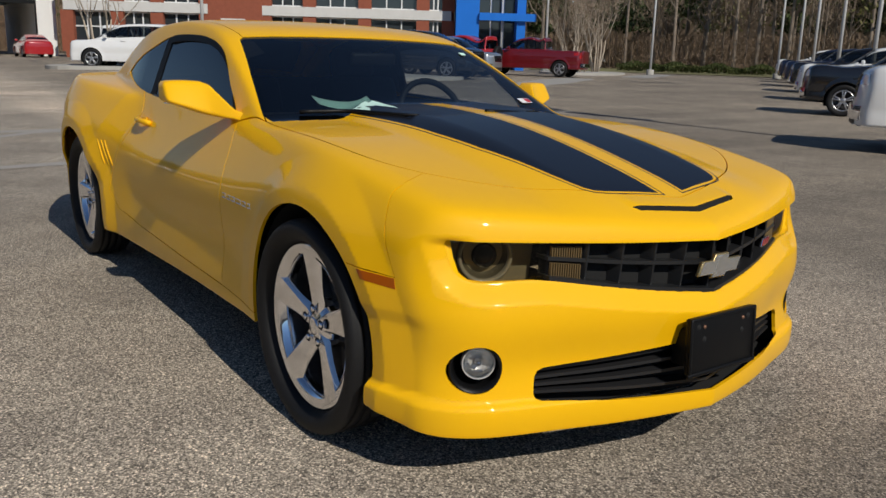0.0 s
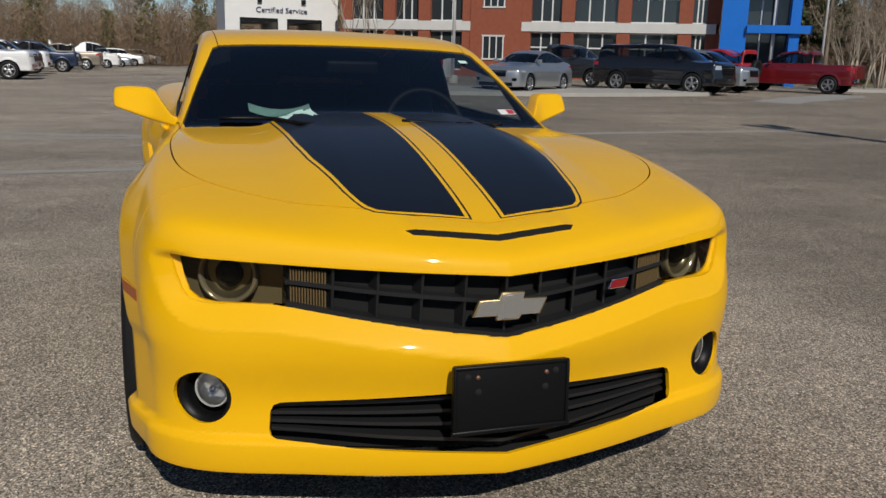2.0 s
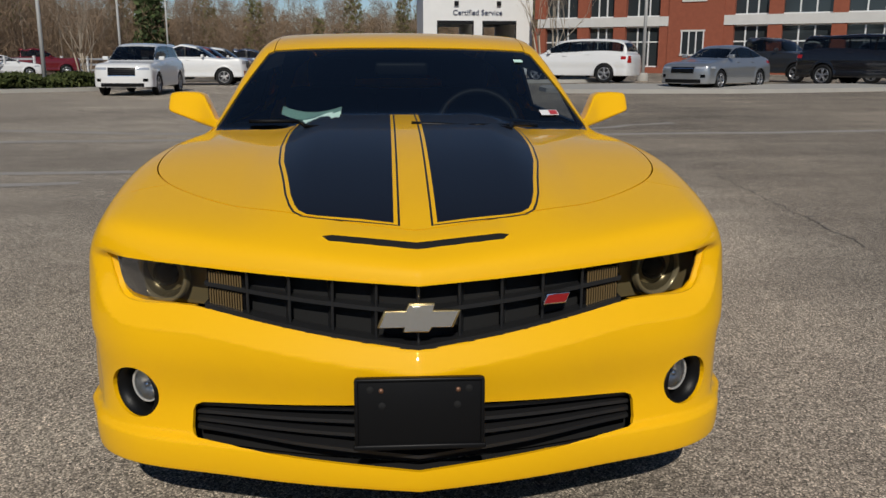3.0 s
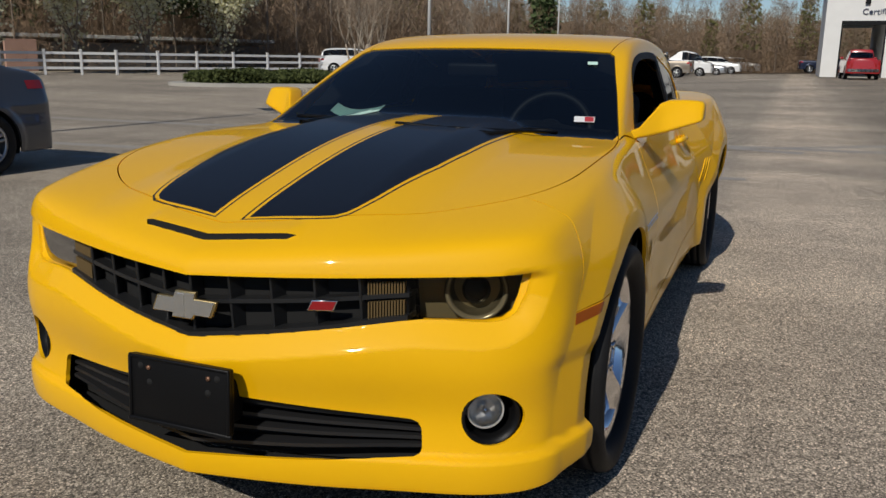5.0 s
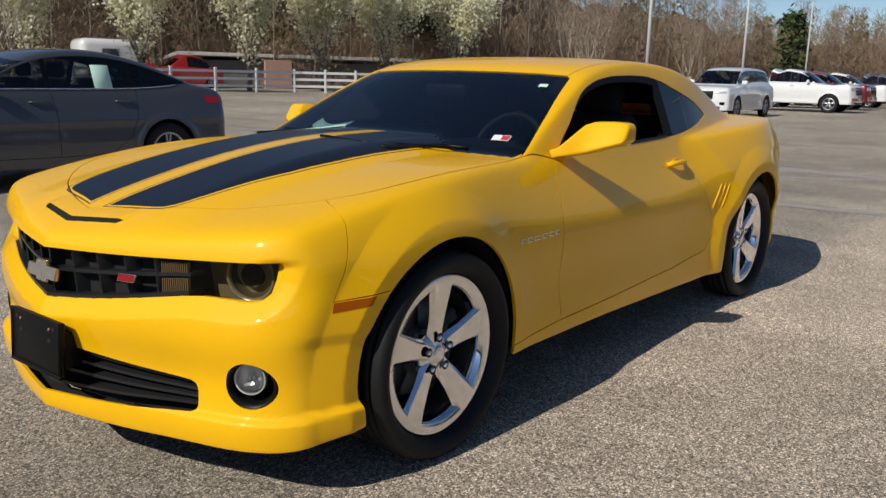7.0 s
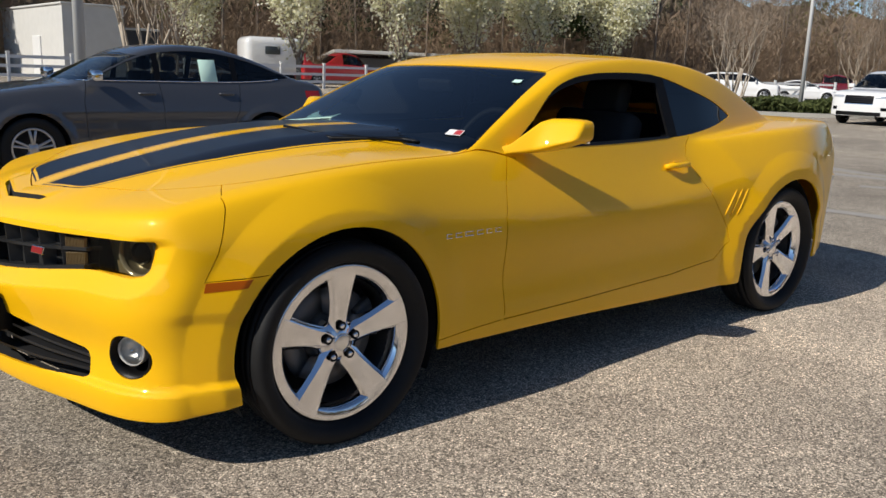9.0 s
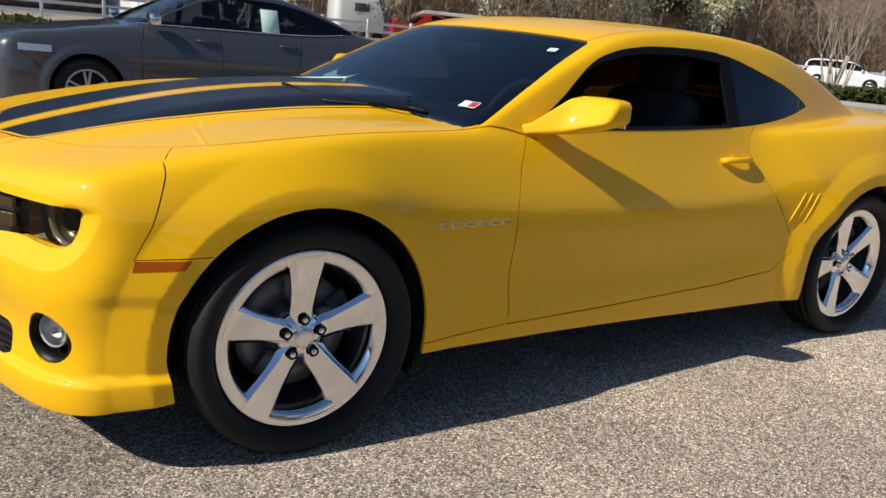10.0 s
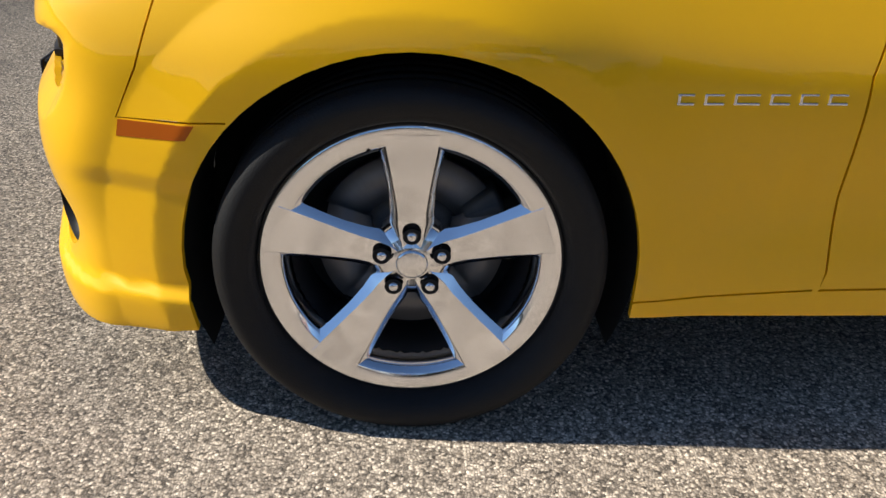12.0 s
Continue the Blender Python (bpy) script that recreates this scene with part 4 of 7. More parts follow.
part("steering_hub", lathe([(0.0, 0.04), (0.05, 0.035), (0.07, 0.0), (0.06, -0.05), (0.0, -0.05)], 24), CABIN, steer)
for s in (1, -1):
    seat = part("seat", add_box(bmesh.new(), (0.50, 0.50, 0.16), pose(-1.55, s * 0.37, 0.50), 0.05, 3), FABRIC, hero)
    part("seat_back", add_box(bmesh.new(), (0.15, 0.50, 0.62), pose(-1.86, s * 0.37, 0.80, 0, -18, 0), 0.06, 3), FABRIC, seat)
    part("headrest", add_box(bmesh.new(), (0.10, 0.26, 0.17), pose(-1.99, s * 0.37, 1.17, 0, -14, 0), 0.04, 3), FABRIC, seat)
    part("door_card", ribbon(lambda x, z: (x, s * (skin_y(x, min(z, 0.96)) - 0.07), z), lin(-2.2, -0.8, 10), lin(0.35, 0.982, 4)), CABIN, hero)
for s in (1, -1):
    part("quarter_trim", ribbon(lambda x, z: (x, s * (skin_y(x, z) - 0.07), z), lin(-2.55, -2.02, 10), lin(0.85, 1.20, 6)), CABIN, hero)
part("rear_seat", add_box(bmesh.new(), (0.16, 1.15, 0.60), pose(-2.62, 0, 0.78, 0, -22, 0), 0.06, 3), FABRIC, hero)
part("parcel_shelf", add_box(bmesh.new(), (0.5, 1.15, 0.03), pose(-2.95, 0, 1.0, 0, 0, 0), 0.01, 1), CABIN, hero)
part("centre_console", add_box(bmesh.new(), (1.0, 0.22, 0.34), pose(-1.45, 0, 0.5), 0.04, 2), CABIN, hero)
part("cabin_floor", add_box(bmesh.new(), (2.4, 1.5, 0.03), pose(-1.8, 0, 0.26), 0.01, 1), CABIN, hero)
part("firewall", add_box(bmesh.new(), (0.03, 1.45, 0.70), pose(-0.60, 0, 0.59), 0.01, 1), GAP, hero)
part("boot_wall", add_box(bmesh.new(), (0.03, 1.3, 0.70), pose(-2.80, 0, 0.62), 0.01, 1), GAP, hero)
part("headliner", ribbon(lambda x, y: (x, y, float(roof_line(x)) - 0.035 - 0.015 * (y / 0.6) ** 2), lin(-2.3, -1.28, 8), lin(-0.57, 0.57, 8)), CABIN, hero)
rail_top = Curve((-1.0, 1.05), (-1.3, 1.25), (-1.6, 1.295), (-1.85, 1.297), (-2.1, 1.27), (-2.4, 1.18), (-2.6, 1.10))
for s in (1, -1):
    part("roof_rail_trim", ribbon(lambda x, v: (x, s * (0.54 * (1 - v) + v * (skin_y(x, float(rail_top(x))) - 0.015)), (float(roof_line(x)) - 0.05) * (1 - v) + v * (float(rail_top(x)) + 0.006)), lin(-2.55, -1.15, 14), [0, 0.5, 1]), CABIN, hero)
view_mirror = part("rear_view_mirror", add_box(bmesh.new(), (0.03, 0.24, 0.06), pose(-1.13, 0.0, 1.205, 0, 15, 0), 0.014, 3), CABIN, hero)


# wheel wells
for ax in (0.0, -WHEELBASE):
    for s in (1, -1):
        bm = bmesh.new()
        rings = []
        for y in (0.62, 0.80, 0.90):
            rings.append([bm.verts.new((ax + ARCH_R * 1.015 * math.cos(a), s * y, 0.355 + ARCH_R * 1.015 * math.sin(a))) for a in [radians(-25 + 230 * k / 30) for k in range(31)]])
        for a, b in zip(rings, rings[1:]):
            for k in range(30):
                bm.faces.new((a[k], a[k + 1], b[k + 1], b[k]))
        bm.faces.new(rings[0])
        part("wheel_liner", bm, GAP, hero)


# ---- wheels ----
HUB_Z = 0.356


def alloy_wheel(m, parent, spin=0.0):
    """A five-spoke polished alloy with its tyre and brake; the outer side looks along +y."""
    wheel = empty("wheel", m @ Matrix.Diagonal((1.007, 1.0, 1.007, 1)))
    wheel.parent = parent
    w = 0.122
    side = [(0.274, 0.050), (0.279, 0.062), (0.284, 0.079), (0.292, 0.092), (0.306, 0.101), (0.320, 0.105), (0.331, 0.104), (0.341, 0.098), (0.348, 0.088), (0.3515, 0.077)]
    tread = []
    for y in (0.057, 0.019, -0.019, -0.057):
        tread += [(0.353, y + 0.018), (0.353, y + 0.0045), (0.346, y + 0.004), (0.346, y - 0.004), (0.353, y - 0.0045)]
    rubber = lathe(side + tread + [(r, -y) for r, y in side[::-1]], 96)
    turned = spin
    for v in rubber.verts:
        # flat where the tyre stands on the ground
        p = Matrix.Rotation(turned, 3, "Y") @ v.co
        p.z = max(p.z, -HUB_Z / 1.007)
        v.co = Matrix.Rotation(-turned, 3, "Y") @ p
    part("tyre", rubber, RUBBER, wheel, "black low-profile tyre", angle=40)
    # barrel and outer flange
    part("rim", lathe([(0.2775, 0.046), (0.2785, 0.058), (0.275, 0.066), (0.268, 0.068), (0.262, 0.0672), (0.240, 0.0628), (0.2375, 0.0612), (0.228, 0.050), (0.223, 0.030), (0.220, -0.02), (0.220, -0.10), (0.262, -0.115)], 96), CHROME, wheel, "polished alloy rim", angle=30)
    part("rim_barrel", lathe([(0.2225, 0.018), (0.2185, -0.02), (0.2180, -0.10)], 64), DARKALLOY, wheel)
    spoke_ob = None
    for k in range(5):
        if spoke_ob is None:
            bm = bmesh.new()
            rs = [0.028, 0.05, 0.075, 0.10, 0.14, 0.18, 0.215, 0.240, 0.256]
            face = [0.014, 0.020, 0.0225, 0.0235, 0.0285, 0.0345, 0.0400, 0.0440, 0.0465]
            base = [0.017, 0.032, 0.040, 0.039, 0.042, 0.048, 0.055, 0.064, 0.076]
            out = [0.046, 0.043, 0.042, 0.045, 0.050, 0.055, 0.0600, 0.0640, 0.0675]
            deep = [-0.01, -0.01, -0.005, 0.006, 0.010, 0.014, 0.018, 0.022, 0.022]
            rows = []
            for r, f, b, o, d in zip(rs, face, base, out, deep):
                rows.append([bm.verts.new(p) for p in ((-b, d - 0.02, r), (-b, o - 0.7 * (b - f) - 0.003, r), (-f - 0.0015, o - 0.0008, r), (-f, o, r), (-f * 0.4, o - 0.0008, r), (f * 0.4, o - 0.0008, r), (f, o, r), (f + 0.0015, o - 0.0008, r), (b, o - 0.7 * (b - f) - 0.003, r), (b, d - 0.02, r))])
            for a, b in zip(rows, rows[1:]):
                for j in range(9):
                    bm.faces.new((a[j], a[j + 1], b[j + 1], b[j]))
            bmesh.ops.recalc_face_normals(bm, faces=bm.faces)
            if sum(f.normal.y for f in bm.faces) < 0:
                bmesh.ops.reverse_faces(bm, faces=bm.faces)
            spoke_ob = part("spoke", bm, CHROME, wheel, "polished alloy spoke", angle=25)
        else:
            share("spoke", spoke_ob, wheel, Matrix.Rotation(radians(72 * k), 4, "Y"))
    part("hub", lathe([(0.0, 0.048), (0.030, 0.048), (0.034, 0.046), (0.050, 0.040), (0.072, 0.030), (0.080, 0.012), (0.080, -0.03)], 60), CHROME, wheel, angle=35)
    part("centre_cap", lathe([(0.0, 0.053), (0.024, 0.053), (0.0285, 0.051), (0.030, 0.046)], 40), CHROME, wheel, angle=40)
    cup = nut = None
    for k in range(5):
        m2 = Matrix.Rotation(radians(36 * 0 + 72 * k), 4, "Y") @ pose(0, 0, 0.0575)
        if cup is None:
            cup = part("lug_cup", lathe([(0.0165, 0.0515), (0.0155, 0.0525), (0.0145, 0.0515), (0.0, 0.0505)], 24), GAP, wheel)
            nut = part("lug_nut", lathe([(0.0, 0.057), (0.006, 0.0565), (0.0095, 0.054), (0.0105, 0.046)], 12), BRIGHT, wheel)
            cup.matrix_basis = nut.matrix_basis = m2
        else:
            share("lug_cup", cup, wheel, m2)
            share("lug_nut", nut, wheel, m2)
    part("valve", tube([(0.075, 0.05, 0.237), (0.073, 0.062, 0.226)], 0.004, 8), BLACK, wheel)
    part("brake_disc", lathe([(0.10, -0.035), (0.178, -0.035), (0.178, -0.062), (0.10, -0.062)], 64, closed=True), STEEL, wheel, angle=30)
    part("disc_bell", lathe([(0.0, -0.015), (0.085, -0.02), (0.10, -0.035), (0.10, -0.06)], 48), IRON, wheel)
    bm = bmesh.new()
    rings = []
    for t in lin(radians(140), radians(186), 10):
        rings.append([bm.verts.new((r * math.cos(t), y, r * math.sin(t))) for r, y in ((0.120, -0.012), (0.126, -0.004), (0.186, -0.004), (0.192, -0.012), (0.192, -0.078), (0.120, -0.078))])
    for a, b in zip(rings, rings[1:]):
        for k in range(6):
            bm.faces.new((a[k], a[(k + 1) % 6], b[(k + 1) % 6], b[k]))
    bm.faces.new(rings[0])
    bm.faces.new(rings[-1][::-1])
    bmesh.ops.recalc_face_normals(bm, faces=bm.faces)
    part("brake_caliper", bm, IRON, wheel)
    part("back_plate", lathe([(0.0, -0.085), (0.217, -0.09)], 40), GAP, wheel)
    return wheel


for ax in (0.0, -WHEELBASE):
    for s in (1, -1):
        spin = radians(0 if ax == 0 else 20)
        alloy_wheel(pose(ax, s * 0.846, HUB_Z, 0, 0, 0 if s > 0 else 180) @ Matrix.Rotation(spin, 4, "Y"), hero, spin)


# ---- ground ----
def ease(a, b, x):
    t = min(max((x - a) / (b - a), 0.0), 1.0)
    return t * t * (3 - 2 * t)


def gz(x, y):
    """Height of the lot, which climbs a little towards the dealership."""
    return 0.33 * ease(8, 30, -x) * ease(-8, 10, y)


def asphalt():
    m = bpy.data.materials.new("worn_asphalt")
    m.use_nodes = True
    nt = m.node_tree
    N, L = nt.nodes.new, nt.links.new
    p = nt.nodes["Principled BSDF"]
    p.inputs["Roughness"].default_value, p.inputs["Specular IOR Level"].default_value = 0.88, 0.35
    tc = N("ShaderNodeTexCoord")

    def noise_tex(scale, detail=6, rough=0.6):
        n = N("ShaderNodeTexNoise")
        n.inputs["Scale"].default_value, n.inputs["Detail"].default_value, n.inputs["Roughness"].default_value = scale, detail, rough
        L(tc.outputs["Object"], n.inputs["Vector"])
        return n

    def ramp(src, stops):
        r = N("ShaderNodeValToRGB")
        e = r.color_ramp.elements
        while len(e) < len(stops):
            e.new(0.5)
        for k, (at, c) in enumerate(stops):
            e[k].position, e[k].color = at, (*c, 1)
        L(src, r.inputs[0])
        return r

    def mix(kind, fac, a, b):
        x = N("ShaderNodeMix")
        x.data_type, x.blend_type = "RGBA", kind
        if isinstance(fac, float):
            x.inputs[0].default_value = fac
        else:
            L(fac, x.inputs[0])
        L(a, x.inputs[6])
        L(b, x.inputs[7])
        return x

    # stones of the aggregate, each with its own tone
    v = N("ShaderNodeTexVoronoi")
    v.inputs["Scale"].default_value = 165
    wob = noise_tex(60, 2)
    add = N("ShaderNodeVectorMath")
    add.operation = "MULTIPLY_ADD"
    add.inputs[1].default_value = (0.012, 0.012, 0.012)
    L(wob.outputs["Color"], add.inputs[0])
    L(tc.outputs["Object"], add.inputs[2])
    L(add.outputs[0], v.inputs["Vector"])
    sep = N("ShaderNodeSeparateColor")
    L(v.outputs["Color"], sep.inputs[0])
    stone = ramp(sep.outputs[0], [(0.0, (0.060, 0.056, 0.053)), (0.25, (0.155, 0.143, 0.131)), (0.6, (0.275, 0.253, 0.232)), (0.85, (0.40, 0.37, 0.337)), (1.0, (0.62, 0.578, 0.535))])
    gapr = ramp(v.outputs["Distance"], [(0.0, (1, 1, 1)), (0.42, (0.96, 0.96, 0.96)), (0.72, (0.5, 0.49, 0.48))])
    c = mix("MULTIPLY", 1.0, stone.outputs[0], gapr.outputs[0])
    # wear and stains, large and middling
    big = ramp(noise_tex(0.16, 8, 0.62).outputs["Fac"], [(0.3, (0.62, 0.61, 0.60)), (0.5, (0.95, 0.94, 0.92)), (0.7, (1.3, 1.27, 1.22))])
    mid = ramp(noise_tex(1.7, 8, 0.7).outputs["Fac"], [(0.3, (0.80, 0.79, 0.78)), (0.55, (1.02, 1.02, 1.0)), (0.75, (1.12, 1.1, 1.06))])
    c = mix("MULTIPLY", 1.0, c.outputs[2], big.outputs[0])
    c = mix("MULTIPLY", 1.0, c.outputs[2], mid.outputs[0])
    # long traffic streaks
    st = N("ShaderNodeTexNoise")
    st.inputs["Scale"].default_value, st.inputs["Detail"].default_value = 1.0, 7
    mp = N("ShaderNodeMapping")
    mp.inputs["Scale"].default_value, mp.inputs["Rotation"].default_value = (0.9, 0.06, 1), (0, 0, radians(8))
    L(tc.outputs["Object"], mp.inputs["Vector"])
    L(mp.outputs[0], st.inputs["Vector"])
    str_ = ramp(st.outputs["Fac"], [(0.35, (0.78, 0.78, 0.78)), (0.55, (1.0, 1.0, 1.0)), (0.72, (1.22, 1.2, 1.16))])
    c = mix("MULTIPLY", 0.8, c.outputs[2], str_.outputs[0])
    # an older, paler course of asphalt beside the newer dark one
    sx = N("ShaderNodeSeparateXYZ")
    L(tc.outputs["Object"], sx.inputs[0])
    wav = N("ShaderNodeMath")
    wav.operation = "MULTIPLY_ADD"
    wav.inputs[1].default_value = 1.6
    L(noise_tex(0.7, 5, 0.6).outputs["Fac"], wav.inputs[0])
    L(sx.outputs[0], wav.inputs[2])
    rng = N("ShaderNodeMapRange")
    rng.interpolation_type = "SMOOTHSTEP"
    rng.inputs["From Min"].default_value, rng.inputs["From Max"].default_value = 1.2, 3.0
    rng.inputs["To Min"].default_value, rng.inputs["To Max"].default_value = 0.0, 1.0
    L(wav.outputs[0], rng.inputs["Value"])
    course = ramp(rng.outputs[0], [(0.0, (1.77, 1.67, 1.51)), (1.0, (0.73, 0.685, 0.62))])
    c = mix("MULTIPLY", 1.0, c.outputs[2], course.outputs[0])
    # paler along one side: view-dependent light and bounce put into the colour
    rng2 = N("ShaderNodeMapRange")
    rng2.interpolation_type = "SMOOTHSTEP"
    rng2.inputs["From Min"].default_value, rng2.inputs["From Max"].default_value = 0.55, 1.1
    L(sx.outputs[1], rng2.inputs["Value"])
    rng3 = N("ShaderNodeMapRange")
    rng3.interpolation_type = "SMOOTHSTEP"
    rng3.inputs["From Min"].default_value, rng3.inputs["From Max"].default_value = 1.7, 3.0
    rng3.inputs["To Min"].default_value, rng3.inputs["To Max"].default_value = 1.0, 0.1
    L(sx.outputs[1], rng3.inputs["Value"])
    both = N("ShaderNodeMath")
    both.operation = "MULTIPLY"
    L(rng2.outputs[0], both.inputs[0])
    L(rng3.outputs[0], both.inputs[1])
    side_bright = ramp(both.outputs[0], [(0.0, (1.0, 1.0, 1.0)), (1.0, (1.40, 1.36, 1.335))])
    c = mix("MULTIPLY", 1.0, c.outputs[2], side_bright.outputs[0])
    # darkened further out, for the same view-dependent brightness
    rng4 = N("ShaderNodeMapRange")
    rng4.interpolation_type = "SMOOTHSTEP"
    rng4.inputs["From Min"].default_value, rng4.inputs["From Max"].default_value = 1.9, 4.0
    L(sx.outputs[1], rng4.inputs["Value"])
    beyond = ramp(rng4.outputs[0], [(0.0, (1.0, 1.0, 1.0)), (1.0, (0.72, 0.71, 0.695))])
    c = mix("MULTIPLY", 1.0, c.outputs[2], beyond.outputs[0])
    L(c.outputs[2], p.inputs["Base Color"])
    bp = N("ShaderNodeBump")
    bp.inputs["Strength"].default_value, bp.inputs["Distance"].default_value, bp.invert = 0.5, 0.004, True
    L(v.outputs["Distance"], bp.inputs["Height"])
    L(bp.outputs["Normal"], p.inputs["Normal"])
    return m


ASPHALT = asphalt()
bm = bmesh.new()
rings = [0.5, 1, 2, 4, 6, 8, 10, 12, 14, 17, 20, 23, 26, 29, 33, 38, 45, 55, 70, 95, 140, 260, 600, 2000]
n_spokes, prev = 96, None
mid = bm.verts.new((-1, 0, gz(-1, 0)))
for r in rings:
    ring = []
    for k in range(n_spokes):
        x, y = -1 + r * math.cos(2 * math.pi * k / n_spokes), r * math.sin(2 * math.pi * k / n_spokes)
        ring.append(bm.verts.new((x, y, gz(x, y))))
    for k in range(n_spokes):
        if prev:
            bm.faces.new((prev[k], ring[k], ring[(k + 1) % n_spokes], prev[(k + 1) % n_spokes]))
        else:
            bm.faces.new((mid, ring[k], ring[(k + 1) % n_spokes]))
    prev = ring
tagged(part("ground", bm, ASPHALT), "worn grey asphalt parking lot with pale aggregate", "ground", kind="structure")

# dark tar and painted-shadow streaks and pale patches of repair, a few millimetres proud
TARSHADE = material("tar_seam", (0.035, 0.034, 0.033), rough=0.6, vary=0.3, scale=6)
SEAM = material("pale_seam", (0.34, 0.315, 0.283), rough=0.9, vary=0.45, scale=5, second=(0.26, 0.241, 0.214), bump=0.3, bump_scale=150)
PALE = material("pale_patch", (0.36, 0.345, 0.315), rough=0.9, vary=0.35, scale=3, bump=0.3, bump_scale=150)


def ground_strip(name, pts, width, mat, label, lift=0.004):
    b = bmesh.new()
    rows = []
    for k, (x, y) in enumerate(pts):
        ax, ay = pts[max(k - 1, 0)]
        bx, by = pts[min(k + 1, len(pts) - 1)]
        d = math.hypot(bx - ax, by - ay)
        w = width * (0.8 + 0.4 * random.random()) / 2
        nx, ny = -(by - ay) / d * w, (bx - ax) / d * w
        rows.append([b.verts.new((x + s * nx, y + s * ny, gz(x + s * nx, y + s * ny) + lift)) for s in (1, -1)])
    for p, q in zip(rows, rows[1:]):
        b.faces.new((p[0], p[1], q[1], q[0]))
    return tagged(part(name, b, mat, smooth=False), label, "pavement", kind="structure")


def wander(a, b, n, amp):
    return [(a[0] + (b[0] - a[0]) * k / n + random.uniform(-amp, amp), a[1] + (b[1] - a[1]) * k / n + random.uniform(-amp, amp)) for k in range(n + 1)]


ground_strip("patch", wander((-21.5, 18.6), (-27.5, 27.5), 6, 0.1), 1.5, PALE, "pale worn patch in the asphalt")
ground_strip("patch", wander((-29.5, 33.5), (-37.5, 45.5), 6, 0.1), 1.7, PALE, "pale worn patch in the asphalt")
ground_strip("seam", wander((-6.2, -9), (-7.2, 1), 16, 0.05), 0.22, SEAM, "pale worn seam across the lot")
ground_strip("seam", wander((-9.5, -14), (-12, 12), 24, 0.08), 0.28, SEAM, "pale worn seam across the lot")
ground_strip("seam", wander((-12.5, -7.5), (-10.4, 1.6), 20, 0.10), 0.30, SEAM, "pale worn seam across the lot")
ground_strip("seam", wander((-9.6, -1.4), (-13.5, 5.5), 14, 0.10), 0.22, SEAM, "pale worn seam across the lot")
ground_strip("seam", wander((-5.9, -3.2), (-5.3, -6.8), 10, 0.05), 0.20, SEAM, "pale worn seam across the lot")
# the lamp post's cast shadow painted as dark strips: its heads, then its pole
ground_strip("tar_seam", wander((-13.4, 11.5), (-9.7, 12.0), 16, 0.06), 0.30, TARSHADE, "dark streak of tar and painted shadow across the lot")
ground_strip("tar_seam", wander((-10.0, 11.9), (-1.5, 11.1), 30, 0.03), 0.07, TARSHADE, "dark streak of tar and painted shadow across the lot")
ground_strip("tar_seam", wander((-27.0, 28.2), (-22.5, 29.4), 12, 0.06), 0.35, TARSHADE, "dark streak of tar and painted shadow across the lot")
# hairline cracks
ground_strip("crack", wander((-6.4, 3.62), (-2.6, 3.22), 30, 0.03), 0.007, TARSHADE, "hairline crack in the asphalt")
ground_strip("crack", wander((-3.7, 3.34), (-4.1, 4.9), 14, 0.03), 0.006, TARSHADE, "hairline crack in the asphalt")


# ---- other vehicles ----
TINT = glass_material("car_window_glass", (0.38, 0.41, 0.41))
LENS = material("headlamp_lens", (0.62, 0.64, 0.66), rough=0.12, metal=0.5, coat=0.5)
SILVERRIM = material("silver_wheel", (0.5, 0.5, 0.51), rough=0.3, metal=0.9)
PAINTS = {}


def paint(name, color, rough=0.35, metal=0.0):
    if name not in PAINTS:
        PAINTS[name] = material(name + "_car_paint", color, rough=rough, metal=metal, coat=1.0)
    return PAINTS[name]


